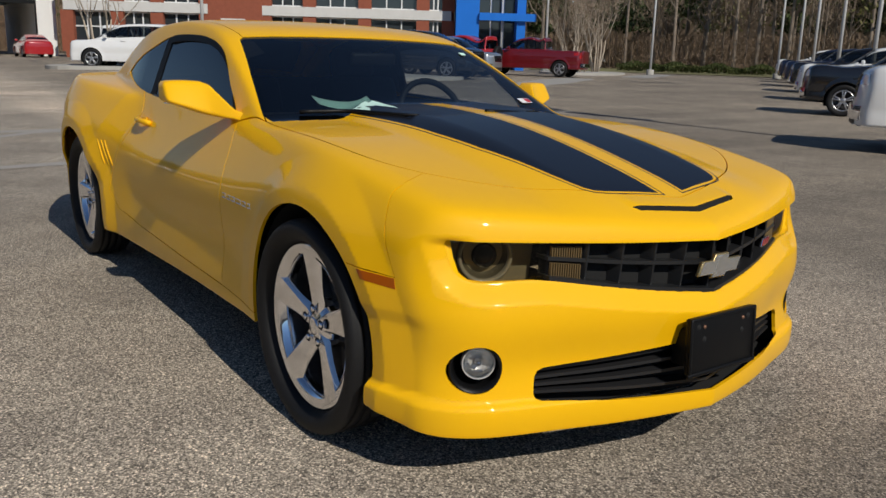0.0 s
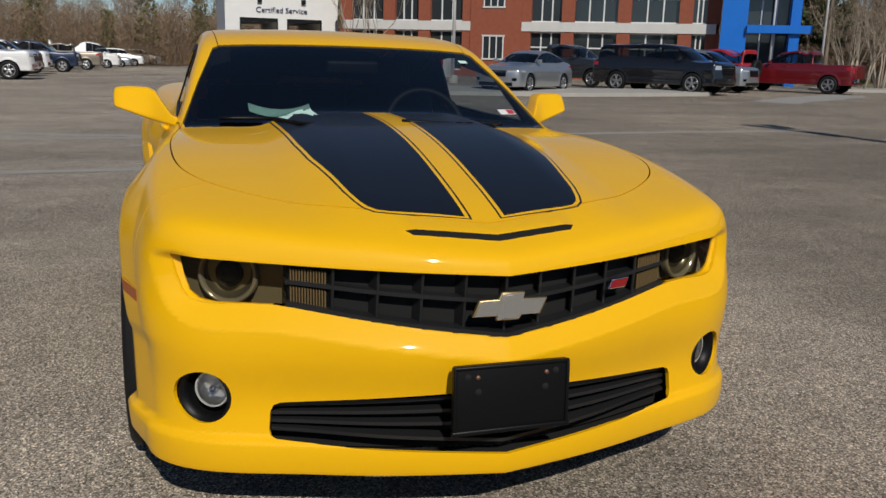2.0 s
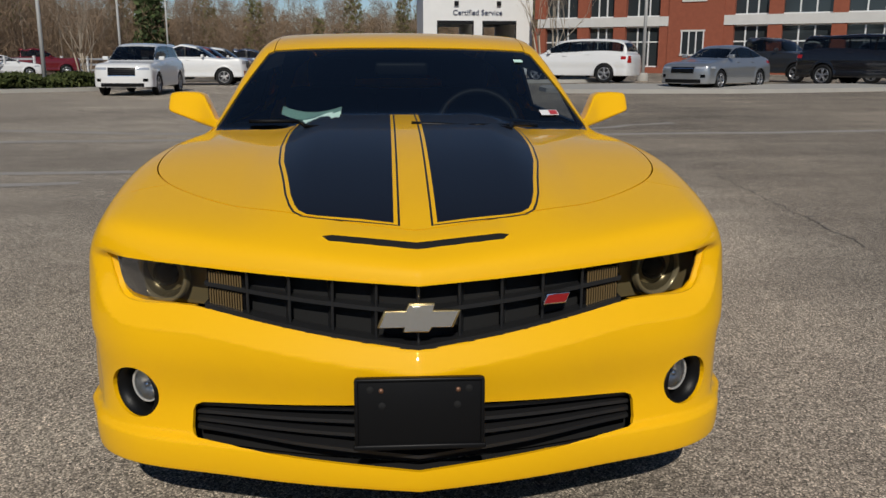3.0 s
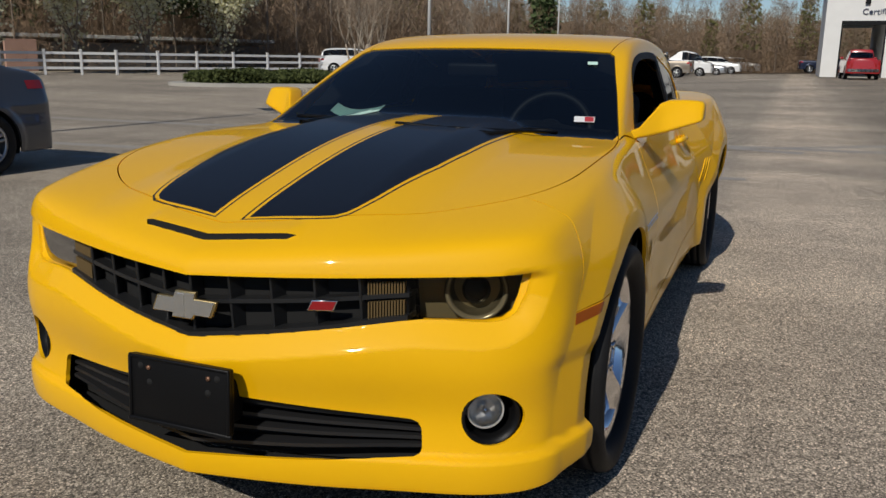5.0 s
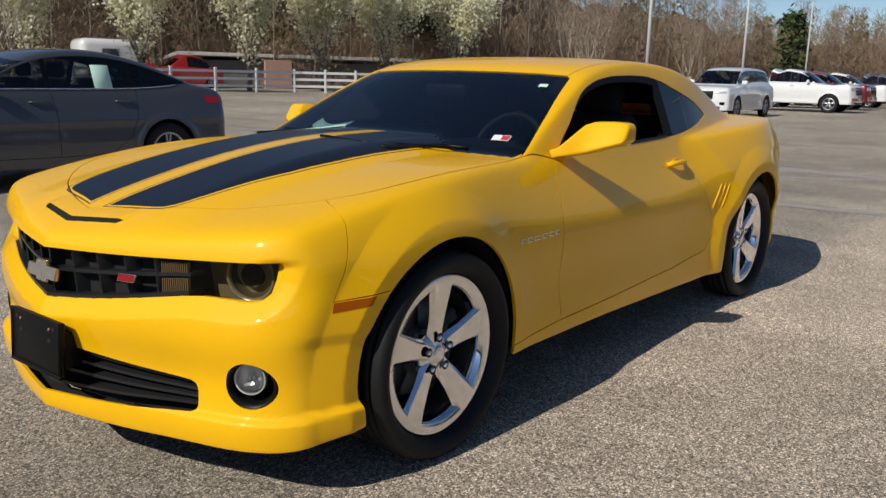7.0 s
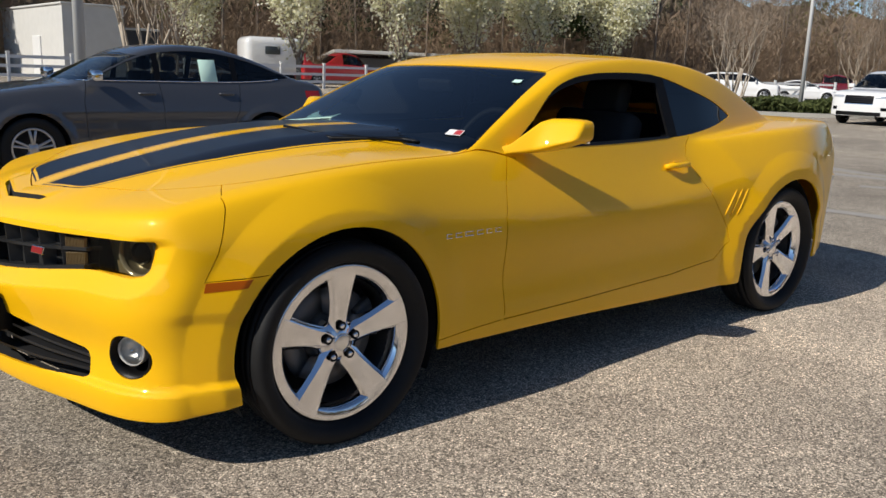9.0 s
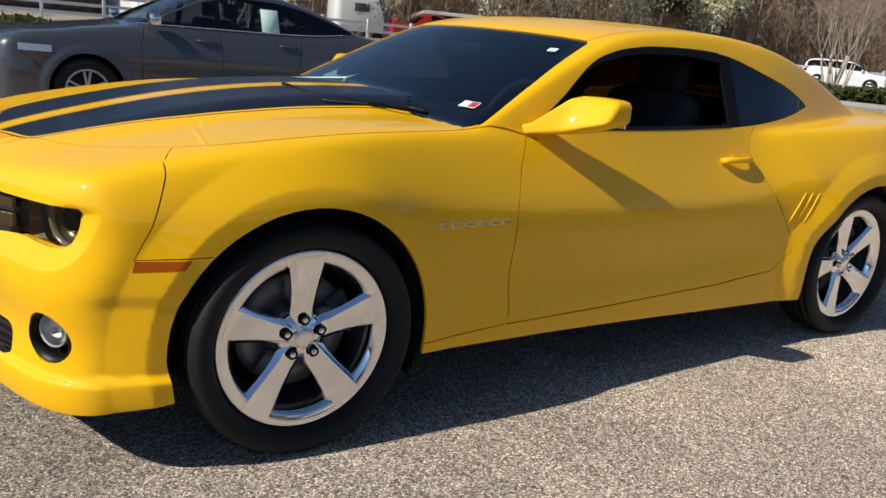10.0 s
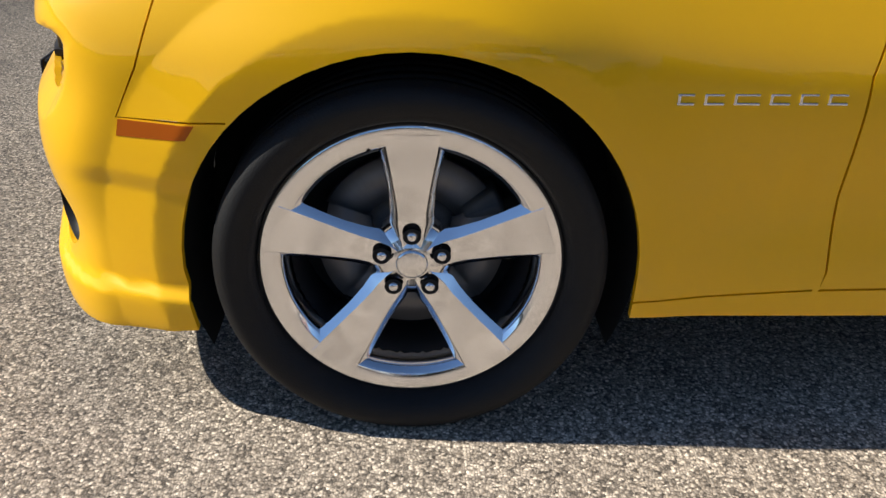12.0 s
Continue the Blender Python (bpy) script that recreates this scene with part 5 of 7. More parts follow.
SHAPES = {
    "sedan": dict(L=4.66, W=0.895, zs=0.70, tumble=0.40, top=((2.45, 0.60), (2.28, 0.74), (1.7, 0.90), (1.0, 0.985), (0.7, 0.995), (-0.6, 1.0), (-1.5, 1.04), (-2.05, 1.06), (-2.33, 0.98)), roof=((1.25, 0.86), (0.85, 1.06), (0.45, 1.26), (0.1, 1.40), (-0.35, 1.465), (-0.85, 1.445), (-1.3, 1.34), (-1.75, 1.17), (-2.2, 0.97)), cabin=0.74, axles=(1.38, -1.34), r=0.325, arch=0.37, under=0.20, pillars=(-0.02, -0.98), win=(0.86, -1.72), seat=0.36),
    "suv": dict(L=5.15, W=0.985, zs=0.85, tumble=0.26, top=((2.7, 0.80), (2.5, 0.98), (1.9, 1.10), (1.4, 1.15), (1.0, 1.16), (-2.2, 1.2), (-2.6, 1.14)), roof=((1.75, 1.02), (1.15, 1.40), (0.65, 1.68), (0.1, 1.78), (-0.9, 1.80), (-1.9, 1.75), (-2.25, 1.60), (-2.5, 1.25), (-2.7, 0.95)), cabin=0.84, axles=(1.55, -1.48), r=0.385, arch=0.43, under=0.28, pillars=(0.12, -0.90, -1.62), win=(1.12, -2.2), seat=0.4),
    "large_suv": dict(L=5.65, W=1.01, zs=0.95, tumble=0.20, top=((2.95, 0.95), (2.75, 1.12), (2.0, 1.20), (1.6, 1.24), (1.0, 1.25), (-2.5, 1.27), (-2.85, 1.2)), roof=((1.9, 1.15), (1.4, 1.50), (0.95, 1.78), (0.5, 1.87), (-0.5, 1.90), (-2.2, 1.88), (-2.55, 1.78), (-2.72, 1.4), (-2.8, 1.0)), cabin=0.86, axles=(1.75, -1.52), r=0.40, arch=0.45, under=0.32, pillars=(0.30, -0.72, -1.50), win=(1.36, -2.5), seat=0.4),
    "pickup": dict(L=5.85, W=1.01, zs=1.0, tumble=0.16, top=((3.05, 0.98), (2.85, 1.16), (2.0, 1.24), (1.4, 1.27), (0.8, 1.28), (-1.0, 1.29), (-2.9, 1.31)), roof=((1.55, 1.15), (1.05, 1.50), (0.6, 1.80), (0.2, 1.89), (-0.3, 1.91), (-0.75, 1.86), (-1.0, 1.60), (-1.06, 1.2), (-1.1, 0.9)), cabin=0.86, axles=(1.85, -1.80), r=0.40, arch=0.46, under=0.38, pillars=(0.02,), win=(1.02, -0.92), seat=0.4),
    "van": dict(L=5.7, W=1.0, zs=1.15, tumble=0.14, top=((2.95, 0.85), (2.7, 1.08), (2.2, 1.2), (1.5, 1.25), (-2.8, 1.28)), roof=((2.35, 1.1), (1.85, 1.50), (1.5, 1.88), (1.1, 2.04), (0.0, 2.10), (-2.5, 2.10), (-2.76, 1.95), (-2.84, 1.3)), cabin=0.92, axles=(1.75, -1.75), r=0.36, arch=0.42, under=0.30, pillars=(0.7,), win=(1.8, 0.2), seat=0.4),
    "jeep": dict(L=4.3, W=0.90, zs=1.05, tumble=0.10, top=((2.2, 0.95), (2.05, 1.10), (1.5, 1.16), (0.9, 1.18), (-1.9, 1.2)), roof=((1.0, 1.1), (0.75, 1.5), (0.55, 1.80), (0.3, 1.86), (-0.8, 1.87), (-1.85, 1.86), (-2.0, 1.6), (-2.05, 1.1)), cabin=0.80, axles=(1.30, -1.35), r=0.40, arch=0.47, under=0.45, pillars=(-0.1, -0.95), win=(0.72, -1.85), seat=0.4),
}


def vehicle_form(S):
    top, roof, half = Curve(*S["top"]), Curve(*S["roof"]), S["L"] / 2

    def form(x, y, z):
        a = np.abs(y)
        w = S["W"] - S["tumble"] * 0.5 * ((z - S["zs"]) + np.sqrt((z - S["zs"]) ** 2 + 0.004)) - 0.3 * np.clip(0.45 - z, 0, 1) ** 2 - 0.012 * np.exp(-(((z - 0.62) / 0.1) ** 2))
        for ax in S["axles"]:
            w = w + 0.018 * (1 - step(S["arch"] + 0.03, S["arch"] + 0.10, np.hypot(x - ax, z - S["r"])))
        f = smax(z - top(x) - 0.02 * (1 - (a / S["W"]) ** 2), a - w, 0.07)
        f = smax(f, x - half + 0.30 * (a / S["W"]) ** 3 * 0.7 + 0.10 * np.clip(z - 0.6, 0, 1), 0.08)
        f = smax(f, -x - half + 0.16 * (a / S["W"]) ** 3 + 0.06 * np.clip(z - 0.7, 0, 1), 0.08)
        f = smax(f, S["under"] - z, 0.02)
        xe = x + 0.10 * a * a * np.sign(x + 0.3)
        w2 = S["cabin"] - (0.40 if S["tumble"] > 0.3 else 0.24) * (z - 1.0)
        g = smax((z - roof(xe)) * 0.85 + 0.04 * a * a, a - w2, 0.06)
        g = smax(g, 0.7 - z, 0.02)
        g = smax(g, -x - half + 0.22, 0.06)
        return smin(f, g, 0.03)

    return form, top, roof


def round_wheel(parent, x, y, r, outward, rim_mat):
    """A plain road wheel: tyre with a five-spoke rim."""
    w = empty("wheel", pose(x, outward * y, r, 0, 0, 0 if outward > 0 else 180))
    w.parent = parent
    k = r / 0.33
    part("tyre", lathe([(0.21 * k, 0.06), (0.23 * k, 0.095), (0.28 * k, 0.11), (0.32 * k, 0.10), (0.33 * k, 0.075), (0.33 * k, -0.08), (0.3 * k, -0.1), (0.21 * k, -0.1)], 32), RUBBER, w)
    bm = lathe([(0.215 * k, 0.075), (0.22 * k, 0.088), (0.205 * k, 0.088), (0.195 * k, 0.07), (0.19 * k, 0.0), (0.0, -0.03)], 32)
    rim = part("rim", bm, DARKALLOY, w)
    bm = bmesh.new()
    for j in range(5):
        for lean in (-9, 9):
            add_box(bm, (0.026 * k, 0.03, 0.18 * k), Matrix.Rotation(radians(72 * j + lean), 4, "Y") @ pose(0, 0.07, 0.112 * k), 0.005, 1)
    add_box(bm, (0.11 * k, 0.03, 0.11 * k), pose(0, 0.074, 0), 0.02, 1)
    lathe([(0.222 * k, 0.076), (0.222 * k, 0.09), (0.200 * k, 0.09), (0.196 * k, 0.07)], 32, bm)
    part("spokes", bm, rim_mat, rim)
    return w


def islands(bm):
    """The loose pieces of a bmesh, each as a bmesh of its own."""
    out, left = [], set(bm.faces)
    while left:
        group, todo = [], [left.pop()]
        while todo:
            f = todo.pop()
            group.append(f)
            for v in f.verts:
                for g in v.link_faces:
                    if g in left:
                        left.discard(g)
                        todo.append(g)
        b, made = bmesh.new(), {}
        for f in group:
            for v in f.verts:
                if v not in made:
                    made[v] = b.verts.new(v.co)
            b.faces.new([made[v] for v in f.verts])
        out.append(b)
    return out


def build_vehicle(kind, color, fine=False, rim_mat=None, plates=True):
    """One vehicle of a kind with its parts, at the origin, nose along +x."""
    S = SHAPES[kind]
    form, top, roof = vehicle_form(S)
    half, W = S["L"] / 2, S["W"]
    h = 0.03 if fine else 0.055
    car = empty({"sedan": "sedan", "suv": "suv", "large_suv": "large_suv", "pickup": "pickup_truck", "van": "cargo_van", "jeep": "off_roader"}[kind])
    b = half_skin(form, (-half - 0.12, half + 0.12), (0.0, W + 0.08), (0.0, 2.3), (-half + 0.8, half - 0.8, 0.75), h, h, h * 0.9)
    side = lambda f: f.normal.y > 0.25
    for ax in S["axles"]:
        clear(b, cut(b, arc(ax, S["r"], S["arch"], 0, 180, 16) + [(ax - S["arch"], 0.05), (ax + S["arch"], 0.05)], 0, 2, lambda f: f.calc_center_median().y > 0.4 and f.normal.z < 0.6))
    clear(b, [f for f in b.faces if f.normal.z < -0.75 and f.calc_center_median().z < S["under"] + 0.12])
    x0, x1 = S["win"]
    xs = [x0 + (x1 - x0) * k / 14 for k in range(15)]
    low = [(x, float(top(x)) + (0.035 if kind == "sedan" else 0.045)) for x in xs]
    high = [(x, max(float(roof(x)) - (0.085 if kind == "sedan" else 0.115), float(top(x)) + 0.06)) for x in xs]
    panes = []
    edges = [x0 + 0.2, *S["pillars"], x1 - 0.2]
    glass = lift_out(b, cut(b, low + high[::-1], 0, 2, lambda f: f.normal.y > 0.3 and f.calc_center_median().z > 0.9))
    for k, (p, q) in enumerate(zip(edges, edges[1:])):
        inner = lambda e, s: e if e in (edges[0], edges[-1]) else e + s * 0.035
        panes.append(lift_out(glass, cut(glass, [(inner(p, -1), 0.8), (inner(p, -1), 2.2), (inner(q, 1), 2.2), (inner(q, 1), 0.8)], 0, 2, lambda f: True)))
    zt, zl = float(max(roof.y)) - 0.10, float(top(x0)) + 0.03
    ws = [(0, zt), (S["cabin"] * 0.80, zt - 0.05), (S["cabin"] * 0.93, zl), (0, zl)]
    screen = lift_out(b, cut(b, [(-0.05, zt)] + ws + [(-0.05, zl)], 1, 2, lambda f: f.normal.x > 0.2 and f.normal.z < 0.93 and f.calc_center_median().x < x0 + 0.35 and f.calc_center_median().z > zl - 0.2))
    zb = float(top(x1)) + (0.07 if kind != "sedan" else 0.09)
    back = lift_out(b, cut(b, [(-0.05, zt - 0.06), (S["cabin"] * 0.74, zt - 0.10), (S["cabin"] * 0.84, zb), (-0.05, zb)], 1, 2, lambda f: f.normal.x < -0.15 and f.calc_center_median().z > zb - 0.2 and f.calc_center_median().x < x1 + 0.9))
    bed = kind == "pickup"
    if bed:
        clear(b, cut(b, [(-half + 0.12, -0.05), (-half + 0.12, W - 0.16), (-1.12, W - 0.16), (-1.12, -0.05)], 0, 1, lambda f: f.normal.z > 0.3))
    if fine:
        seams = [[(0.78, 1.02), (0.84, 0.8), (0.83, 0.45), (0.78, 0.33), (-0.15, 0.32)], [(-0.02, 1.02), (-0.03, 0.32)], [(-0.15, 0.32), (-0.62, 0.34), (-0.86, 0.50), (-0.95, 0.70), (-1.02, 1.02)], [(2.0, 0.68), (1.88, 0.60), (1.80, 0.52)]]
        for line in seams:
            clear(b, cut(b, strip(line, 0.006), 0, 2, side))
        clear(b, cut(b, strip(smooth_line([(2.1, -0.05), (2.08, 0.2), (1.95, 0.5), (1.7, 0.68), (1.2, 0.74), (0.95, 0.76)], 3), 0.006), 0, 1, lambda f: f.normal.z > 0.3))
    opts = dict(form=form, rim=0.015)
    body = skin_part("body", b, color, car, both=True, **opts)
    for k, pn in enumerate(panes):
        for s in (False, True):
            skin_part("side_window", pn.copy(), TINT, car, mirrored=s, form=form, rim=0, inset=0.006)
        pn.free()
    for piece in islands(glass):
        for s in (False, True):
            skin_part("window_frame", piece.copy(), GLOSSBLACK, car, mirrored=s, form=form, rim=0, inset=0.003)
        piece.free()
    glass.free()
    skin_part("windshield", screen, TINT, car, both=True, form=form, rim=0, inset=0.004)
    skin_part("rear_window", back, TINT, car, both=True, form=form, rim=0, inset=0.004)

    def side_y(x, z):
        lo, hi = 0.2, 1.4
        for _ in range(19):
            mid = (lo + hi) / 2
            if float(form(np.array(x), np.array(mid), np.array(z))) > 0:
                hi = mid
            else:
                lo = mid
        return lo

    def end_x(y, z, s):
        lo, hi = 0.5, half + 0.4
        for _ in range(19):
            mid = (lo + hi) / 2
            if float(form(np.array(s * mid), np.array(y), np.array(z))) > 0:
                hi = mid
            else:
                lo = mid
        return s * lo

    def patch(name, mat, y0, y1, z0, z1, s, label="", lift=0.006, parent=car, bulge=0.0):
        def spot(y, z):
            w = min(abs(y), side_y(s * (half - 0.45), z) - 0.07)
            return (end_x(w, z, s) + s * lift, math.copysign(w, y), z)

        bm = ribbon(spot, lin(y0, y1, 8), lin(z0, z1, 4))
        bmesh.ops.recalc_face_normals(bm, faces=bm.faces)
        return part(name, bm, mat, parent, label)

    hz = float(top(half - 0.25)) - (0.13 if kind == "sedan" else 0.16)
    tall = {"sedan": 0.11, "suv": 0.13, "large_suv": 0.17, "pickup": 0.17, "van": 0.2, "jeep": 0.15}[kind]
    grille_top, grille_low = hz + tall * 0.30, hz - tall * (1.7 if kind != "sedan" else 1.4)
    wide = W * (0.46 if kind in ("suv", "sedan") else 0.58)
    grl = patch("grille", GLOSSBLACK, -wide, wide, grille_low, grille_top, 1)
    for k in range(1, 4):
        z = grille_low + (grille_top - grille_low) * k / 4
        patch("grille_bar", BRIGHT if k == 3 and kind != "suv" else BLACK, -wide * 0.95, wide * 0.95, z - 0.010, z + 0.010, 1, lift=0.014, parent=grl)
    if kind in ("suv", "sedan"):
        patch("grille_surround", BRIGHT, -wide, wide, grille_low - 0.016, grille_low, 1, lift=0.012, parent=grl)
    patch("bumper_intake", BLACK, -W * 0.72, W * 0.72, S["under"] + 0.03, S["under"] + 0.15, 1)
    for s in (1, -1):
        if kind in ("suv", "sedan"):
            patch("corner_intake", GLOSSBLACK, s * W * 0.70, s * W * 0.86, S["under"] + 0.20, S["under"] + 0.30, 1)
    if kind in ("pickup", "large_suv"):
        patch("front_bumper", BRIGHT if kind == "pickup" else color, -W * 0.95, W * 0.95, S["under"] + 0.10, S["under"] + 0.30, 1, lift=0.04)
        patch("rear_bumper", BRIGHT, -W * 0.9, W * 0.9, S["under"] + 0.12, S["under"] + 0.30, -1, lift=0.05)
    for s in (1, -1):
        patch("headlight", LENS, s * W * (0.50 if kind in ("suv", "sedan") else 0.62), s * W * 0.95, hz - tall * (0.25 if kind in ("suv", "sedan") else 0.6), hz + tall * 0.3, 1, lift=0.008)
        tz = float(top(-half + 0.3)) - 0.16
        patch("tail_light", REDLENS, s * W * 0.66, s * W * 0.95, tz - (0.06 if kind == "sedan" else 0.22), tz + 0.06, -1, lift=0.008)
        if kind == "sedan":
            x = half - 0.50
            bm = ribbon(lambda u, v: (u, s * (side_y(u, v + 0.02 * (u - x)) + 0.004), v + 0.02 * (u - x)), lin(half - 0.62, half - 0.32, 5), lin(hz - 0.02, hz + 0.045, 2))
            part("side_lamp", bm, LENS, car)
        bm = ribbon(lambda u, v: (u, s * (side_y(u, v) + 0.004), v), lin(-half + 0.20, -half + 0.42, 4), lin(tz - (0.04 if kind == "sedan" else 0.08), tz + 0.05, 2))
        part("tail_light_side", bm, REDLENS, car)
        for ax in S["axles"]:
            round_wheel(car, ax, W - 0.105, S["r"], s, rim_mat or SILVERRIM)
        for ax in S["axles"]:
            bmw = bmesh.new()
            rows = [[bmw.verts.new((ax + (S["arch"] + 0.01) * math.cos(a), s * yy, S["r"] + (S["arch"] + 0.01) * math.sin(a))) for a in [radians(-20 + 220 * k / 16) for k in range(17)]] for yy in (W - 0.35, W - 0.03)]
            for k in range(16):
                bmw.faces.new((rows[0][k], rows[0][k + 1], rows[1][k + 1], rows[1][k]))
            bmw.faces.new(rows[0])
            part("wheel_liner", bmw, GAP, car)
        mx, mz = x0 - 0.12, float(top(x0)) + 0.07
        mir = part("door_mirror", add_box(bmesh.new(), (0.12, 0.20, 0.14 if kind != "sedan" else 0.12), pose(mx - 0.02, s * (side_y(mx, mz - 0.1) + 0.09), mz + 0.02), 0.035, 3), color if not fine else BRIGHT, car)
        for k, hx in enumerate((S["pillars"][0] + 0.16, (S["pillars"][1] + 0.16) if len(S["pillars"]) > 1 else None)):
            if hx is None:
                continue
            zz = float(top(hx)) - 0.10
            part("door_handle", tube([(hx + d, s * (side_y(hx, zz) + o), zz) for d, o in ((0.1, 0.0), (0.08, 0.022), (-0.08, 0.022), (-0.1, 0.0))], 0.013, 6), color, car)
        if fine:
            pts = [(x, s * (side_y(x, float(top(x)) + 0.035) + 0.005), float(top(x)) + 0.035) for x in lin(x0 - 0.02, x1 + 0.16, 24)]
            part("window_trim", tube(pts, 0.008, 6), BRIGHT, car)
    if bed:
        part("bed_liner", add_box(bmesh.new(), (half - 1.24, 2 * W - 0.36, 0.02), pose((-half - 1.0) / 2, 0, 0.85), 0.005, 1), BLACK, car)
        part("tailgate", add_box(bmesh.new(), (0.05, 2 * W - 0.5, 0.5), pose(-half + 0.08, 0, 1.03), 0.01, 1), color, car)
        for s in (1, -1):
            part("bed_wall", add_box(bmesh.new(), (half - 1.24, 0.03, 0.46), pose((-half - 1.0) / 2, s * (W - 0.17), 1.06), 0.005, 1), BLACK, car)
        part("cab_wall", add_box(bmesh.new(), (0.03, 2 * W - 0.36, 0.5), pose(-1.1, 0, 1.05), 0.005, 1), BLACK, car)
    if kind == "jeep":
        sp = empty("spare_wheel", pose(-half - 0.10, 0.0, 1.02, 0, 0, 90))
        sp.parent = car
        part("tyre", lathe([(0.21, 0.06), (0.25, 0.10), (0.36, 0.11), (0.40, 0.08), (0.40, -0.08), (0.36, -0.1), (0.21, -0.1)], 32), RUBBER, sp)
        part("cover", lathe([(0.0, 0.07), (0.24, 0.07)], 24), BLACK, sp)
    # dark cabin with seats
    part("cabin_floor", add_box(bmesh.new(), (x0 - x1, 2 * S["cabin"] - 0.2, 0.03), pose((x0 + x1) / 2, 0, S["seat"] + 0.05), 0.01, 1), CABIN, car)
    for s in (1, -1):
        for k, sx in enumerate((x0 - 1.05, x0 - 1.95)):
            if sx < x1 + 0.1:
                continue
            zz = S["seat"] + 0.45
            seat = part("seat", add_box(bmesh.new(), (0.16, 0.5, 0.65), pose(sx, s * 0.38, zz, 0, -10, 0), 0.05, 2), FABRIC, car)
            part("headrest", add_box(bmesh.new(), (0.10, 0.26, 0.17), pose(sx - 0.09, s * 0.38, zz + 0.42), 0.04, 2), FABRIC, seat)
    part("underbody", add_box(bmesh.new(), (S["L"] - 0.5, 2 * W - 0.5, 0.04), pose(0, 0, S["under"] + 0.05), 0.01, 1), GAP, car)
    return car


def park(car, x, y, heading, label, category, group=""):
    car.matrix_basis = pose(x, y, gz(x, y), 0, 0, heading)
    return tagged(car, label, category, group)


def repaint(car, old, mat):
    """Gives a copy its own paint without touching the shared meshes."""
    for o in (car, *car.children_recursive):
        if o.type == "MESH":
            for slot in o.material_slots:
                if slot.material == old:
                    slot.link = "OBJECT"
                    slot.material = mat
    return car


WHITE = paint("white", (0.72, 0.72, 0.71), 0.3)
SILVER = paint("silver", (0.40, 0.41, 0.42), 0.3, 0.7)
GREY = paint("grey", (0.075, 0.078, 0.088), 0.38, 0.45)
BLACKP = paint("black", (0.008, 0.008, 0.01), 0.25)
CHARCOAL = paint("charcoal", (0.035, 0.037, 0.04), 0.3, 0.4)
RED = paint("red", (0.36, 0.012, 0.014), 0.3)
MAROON = paint("maroon", (0.16, 0.008, 0.012), 0.3, 0.2)
NAVY = paint("navy", (0.012, 0.02, 0.05), 0.3, 0.3)
TAN = paint("tan", (0.25, 0.21, 0.16), 0.35, 0.4)

# the sedan beside the coupe
park(build_vehicle("sedan", GREY, fine=True), -2.28, -7.02, 0.0, "dark grey four-door sedan with a paper in its rear window", "car")
suv = build_vehicle("suv", WHITE)
park(suv, -29.0, -8.9, 0.0, "white suv parked facing the open lot", "car")
big = build_vehicle("large_suv", BLACKP)
park(big, -27.4, 17.9, 31, "black full-size suv with bright wheels on the kerbed island", "car")
truck = build_vehicle("pickup", WHITE)
park(truck, -39.5, -9.6, 90, "white pickup truck parked in a row", "pickup truck", "parked row")
saloon = build_vehicle("sedan", SILVER)
park(saloon, -25.8, 11.3, -50, "silver four-door sedan parked askew on the concrete", "car")
van = park(build_vehicle("van", WHITE), -74.4, -8.0, 90, "white cargo van parked in a row", "van", "parked row")
jeep = park(build_vehicle("jeep", RED), -32.3, 23.6, 205, "red off-roader with a spare wheel on its tailgate", "car")


def another(src, old, mat, x, y, heading, label, category, group=""):
    c = copy_thing(src, pose(x, y, gz(x, y), 0, 0, heading))
    repaint(c, old, mat)
    for k in ("label", "category", "group"):
        if k in c:
            del c[k]
    return tagged(c, label, category, group)


P = "pickup truck"
for x, y, mat, turn, word in ((-45.2, -10.2, MAROON, 90, "maroon"), (-50.6, -10.4, WHITE, 90, "white"), (-56.3, -9.4, NAVY, 90, "dark blue"), (-65.2, -8.8, TAN, 270, "tan")):
    another(truck, WHITE, mat, x, y, turn, word + " pickup truck parked in a row", P, "parked row")
for src, old, mat, x, y, word, cat in ((saloon, SILVER, SILVER, -83.0, -7.0, "silver sedan", "car"), (suv, WHITE, WHITE, -91.5, -6.4, "white suv", "car"), (suv, WHITE, WHITE, -100.5, -4.8, "white suv", "car"), (suv, WHITE, BLACKP, -107.5, -4.4, "black suv", "car")):
    another(src, old, mat, x, y, 90, word + " parked far along the row", cat, "parked row")
another(truck, WHITE, CHARCOAL, -34.5, 17.2, 31, "charcoal pickup truck behind the sedan", P)
another(truck, WHITE, MAROON, -30.8, 27.2, 211, "maroon pickup truck showing its tailgate", P)
another(suv, WHITE, WHITE, -33.4, 8.2, 236, "white suv with bright wheels by the dealership", "car")
another(suv, WHITE, SILVER, -30.0, 21.3, 31, "silver suv half hidden behind the black one", "car")
another(big, BLACKP, WHITE, -43.5, 10.3, 160, "white full-size suv by the dealership", "car")
another(truck, WHITE, RED, -60.5, 5.2, 182, "red pickup truck at the service bay", P)
another(saloon, SILVER, RED, -60.2, 9.0, 180, "red sedan at the service bay", "car")
another(truck, WHITE, NAVY, -96.0, 4.4, 95, "dark pickup truck beside the service building", P)
another(truck, WHITE, WHITE, -92.0, 85.0, 215, "white pickup truck far across the lot", P)
another(suv, WHITE, WHITE, -80.0, 81.5, 215, "white car far across the lot", "car")
another(suv, WHITE, WHITE, -50.0, -26.9, 120, "white suv beyond the planted island", "car")
another(saloon, SILVER, WHITE, -56.0, -25.4, 120, "white car beyond the planted island", "car")
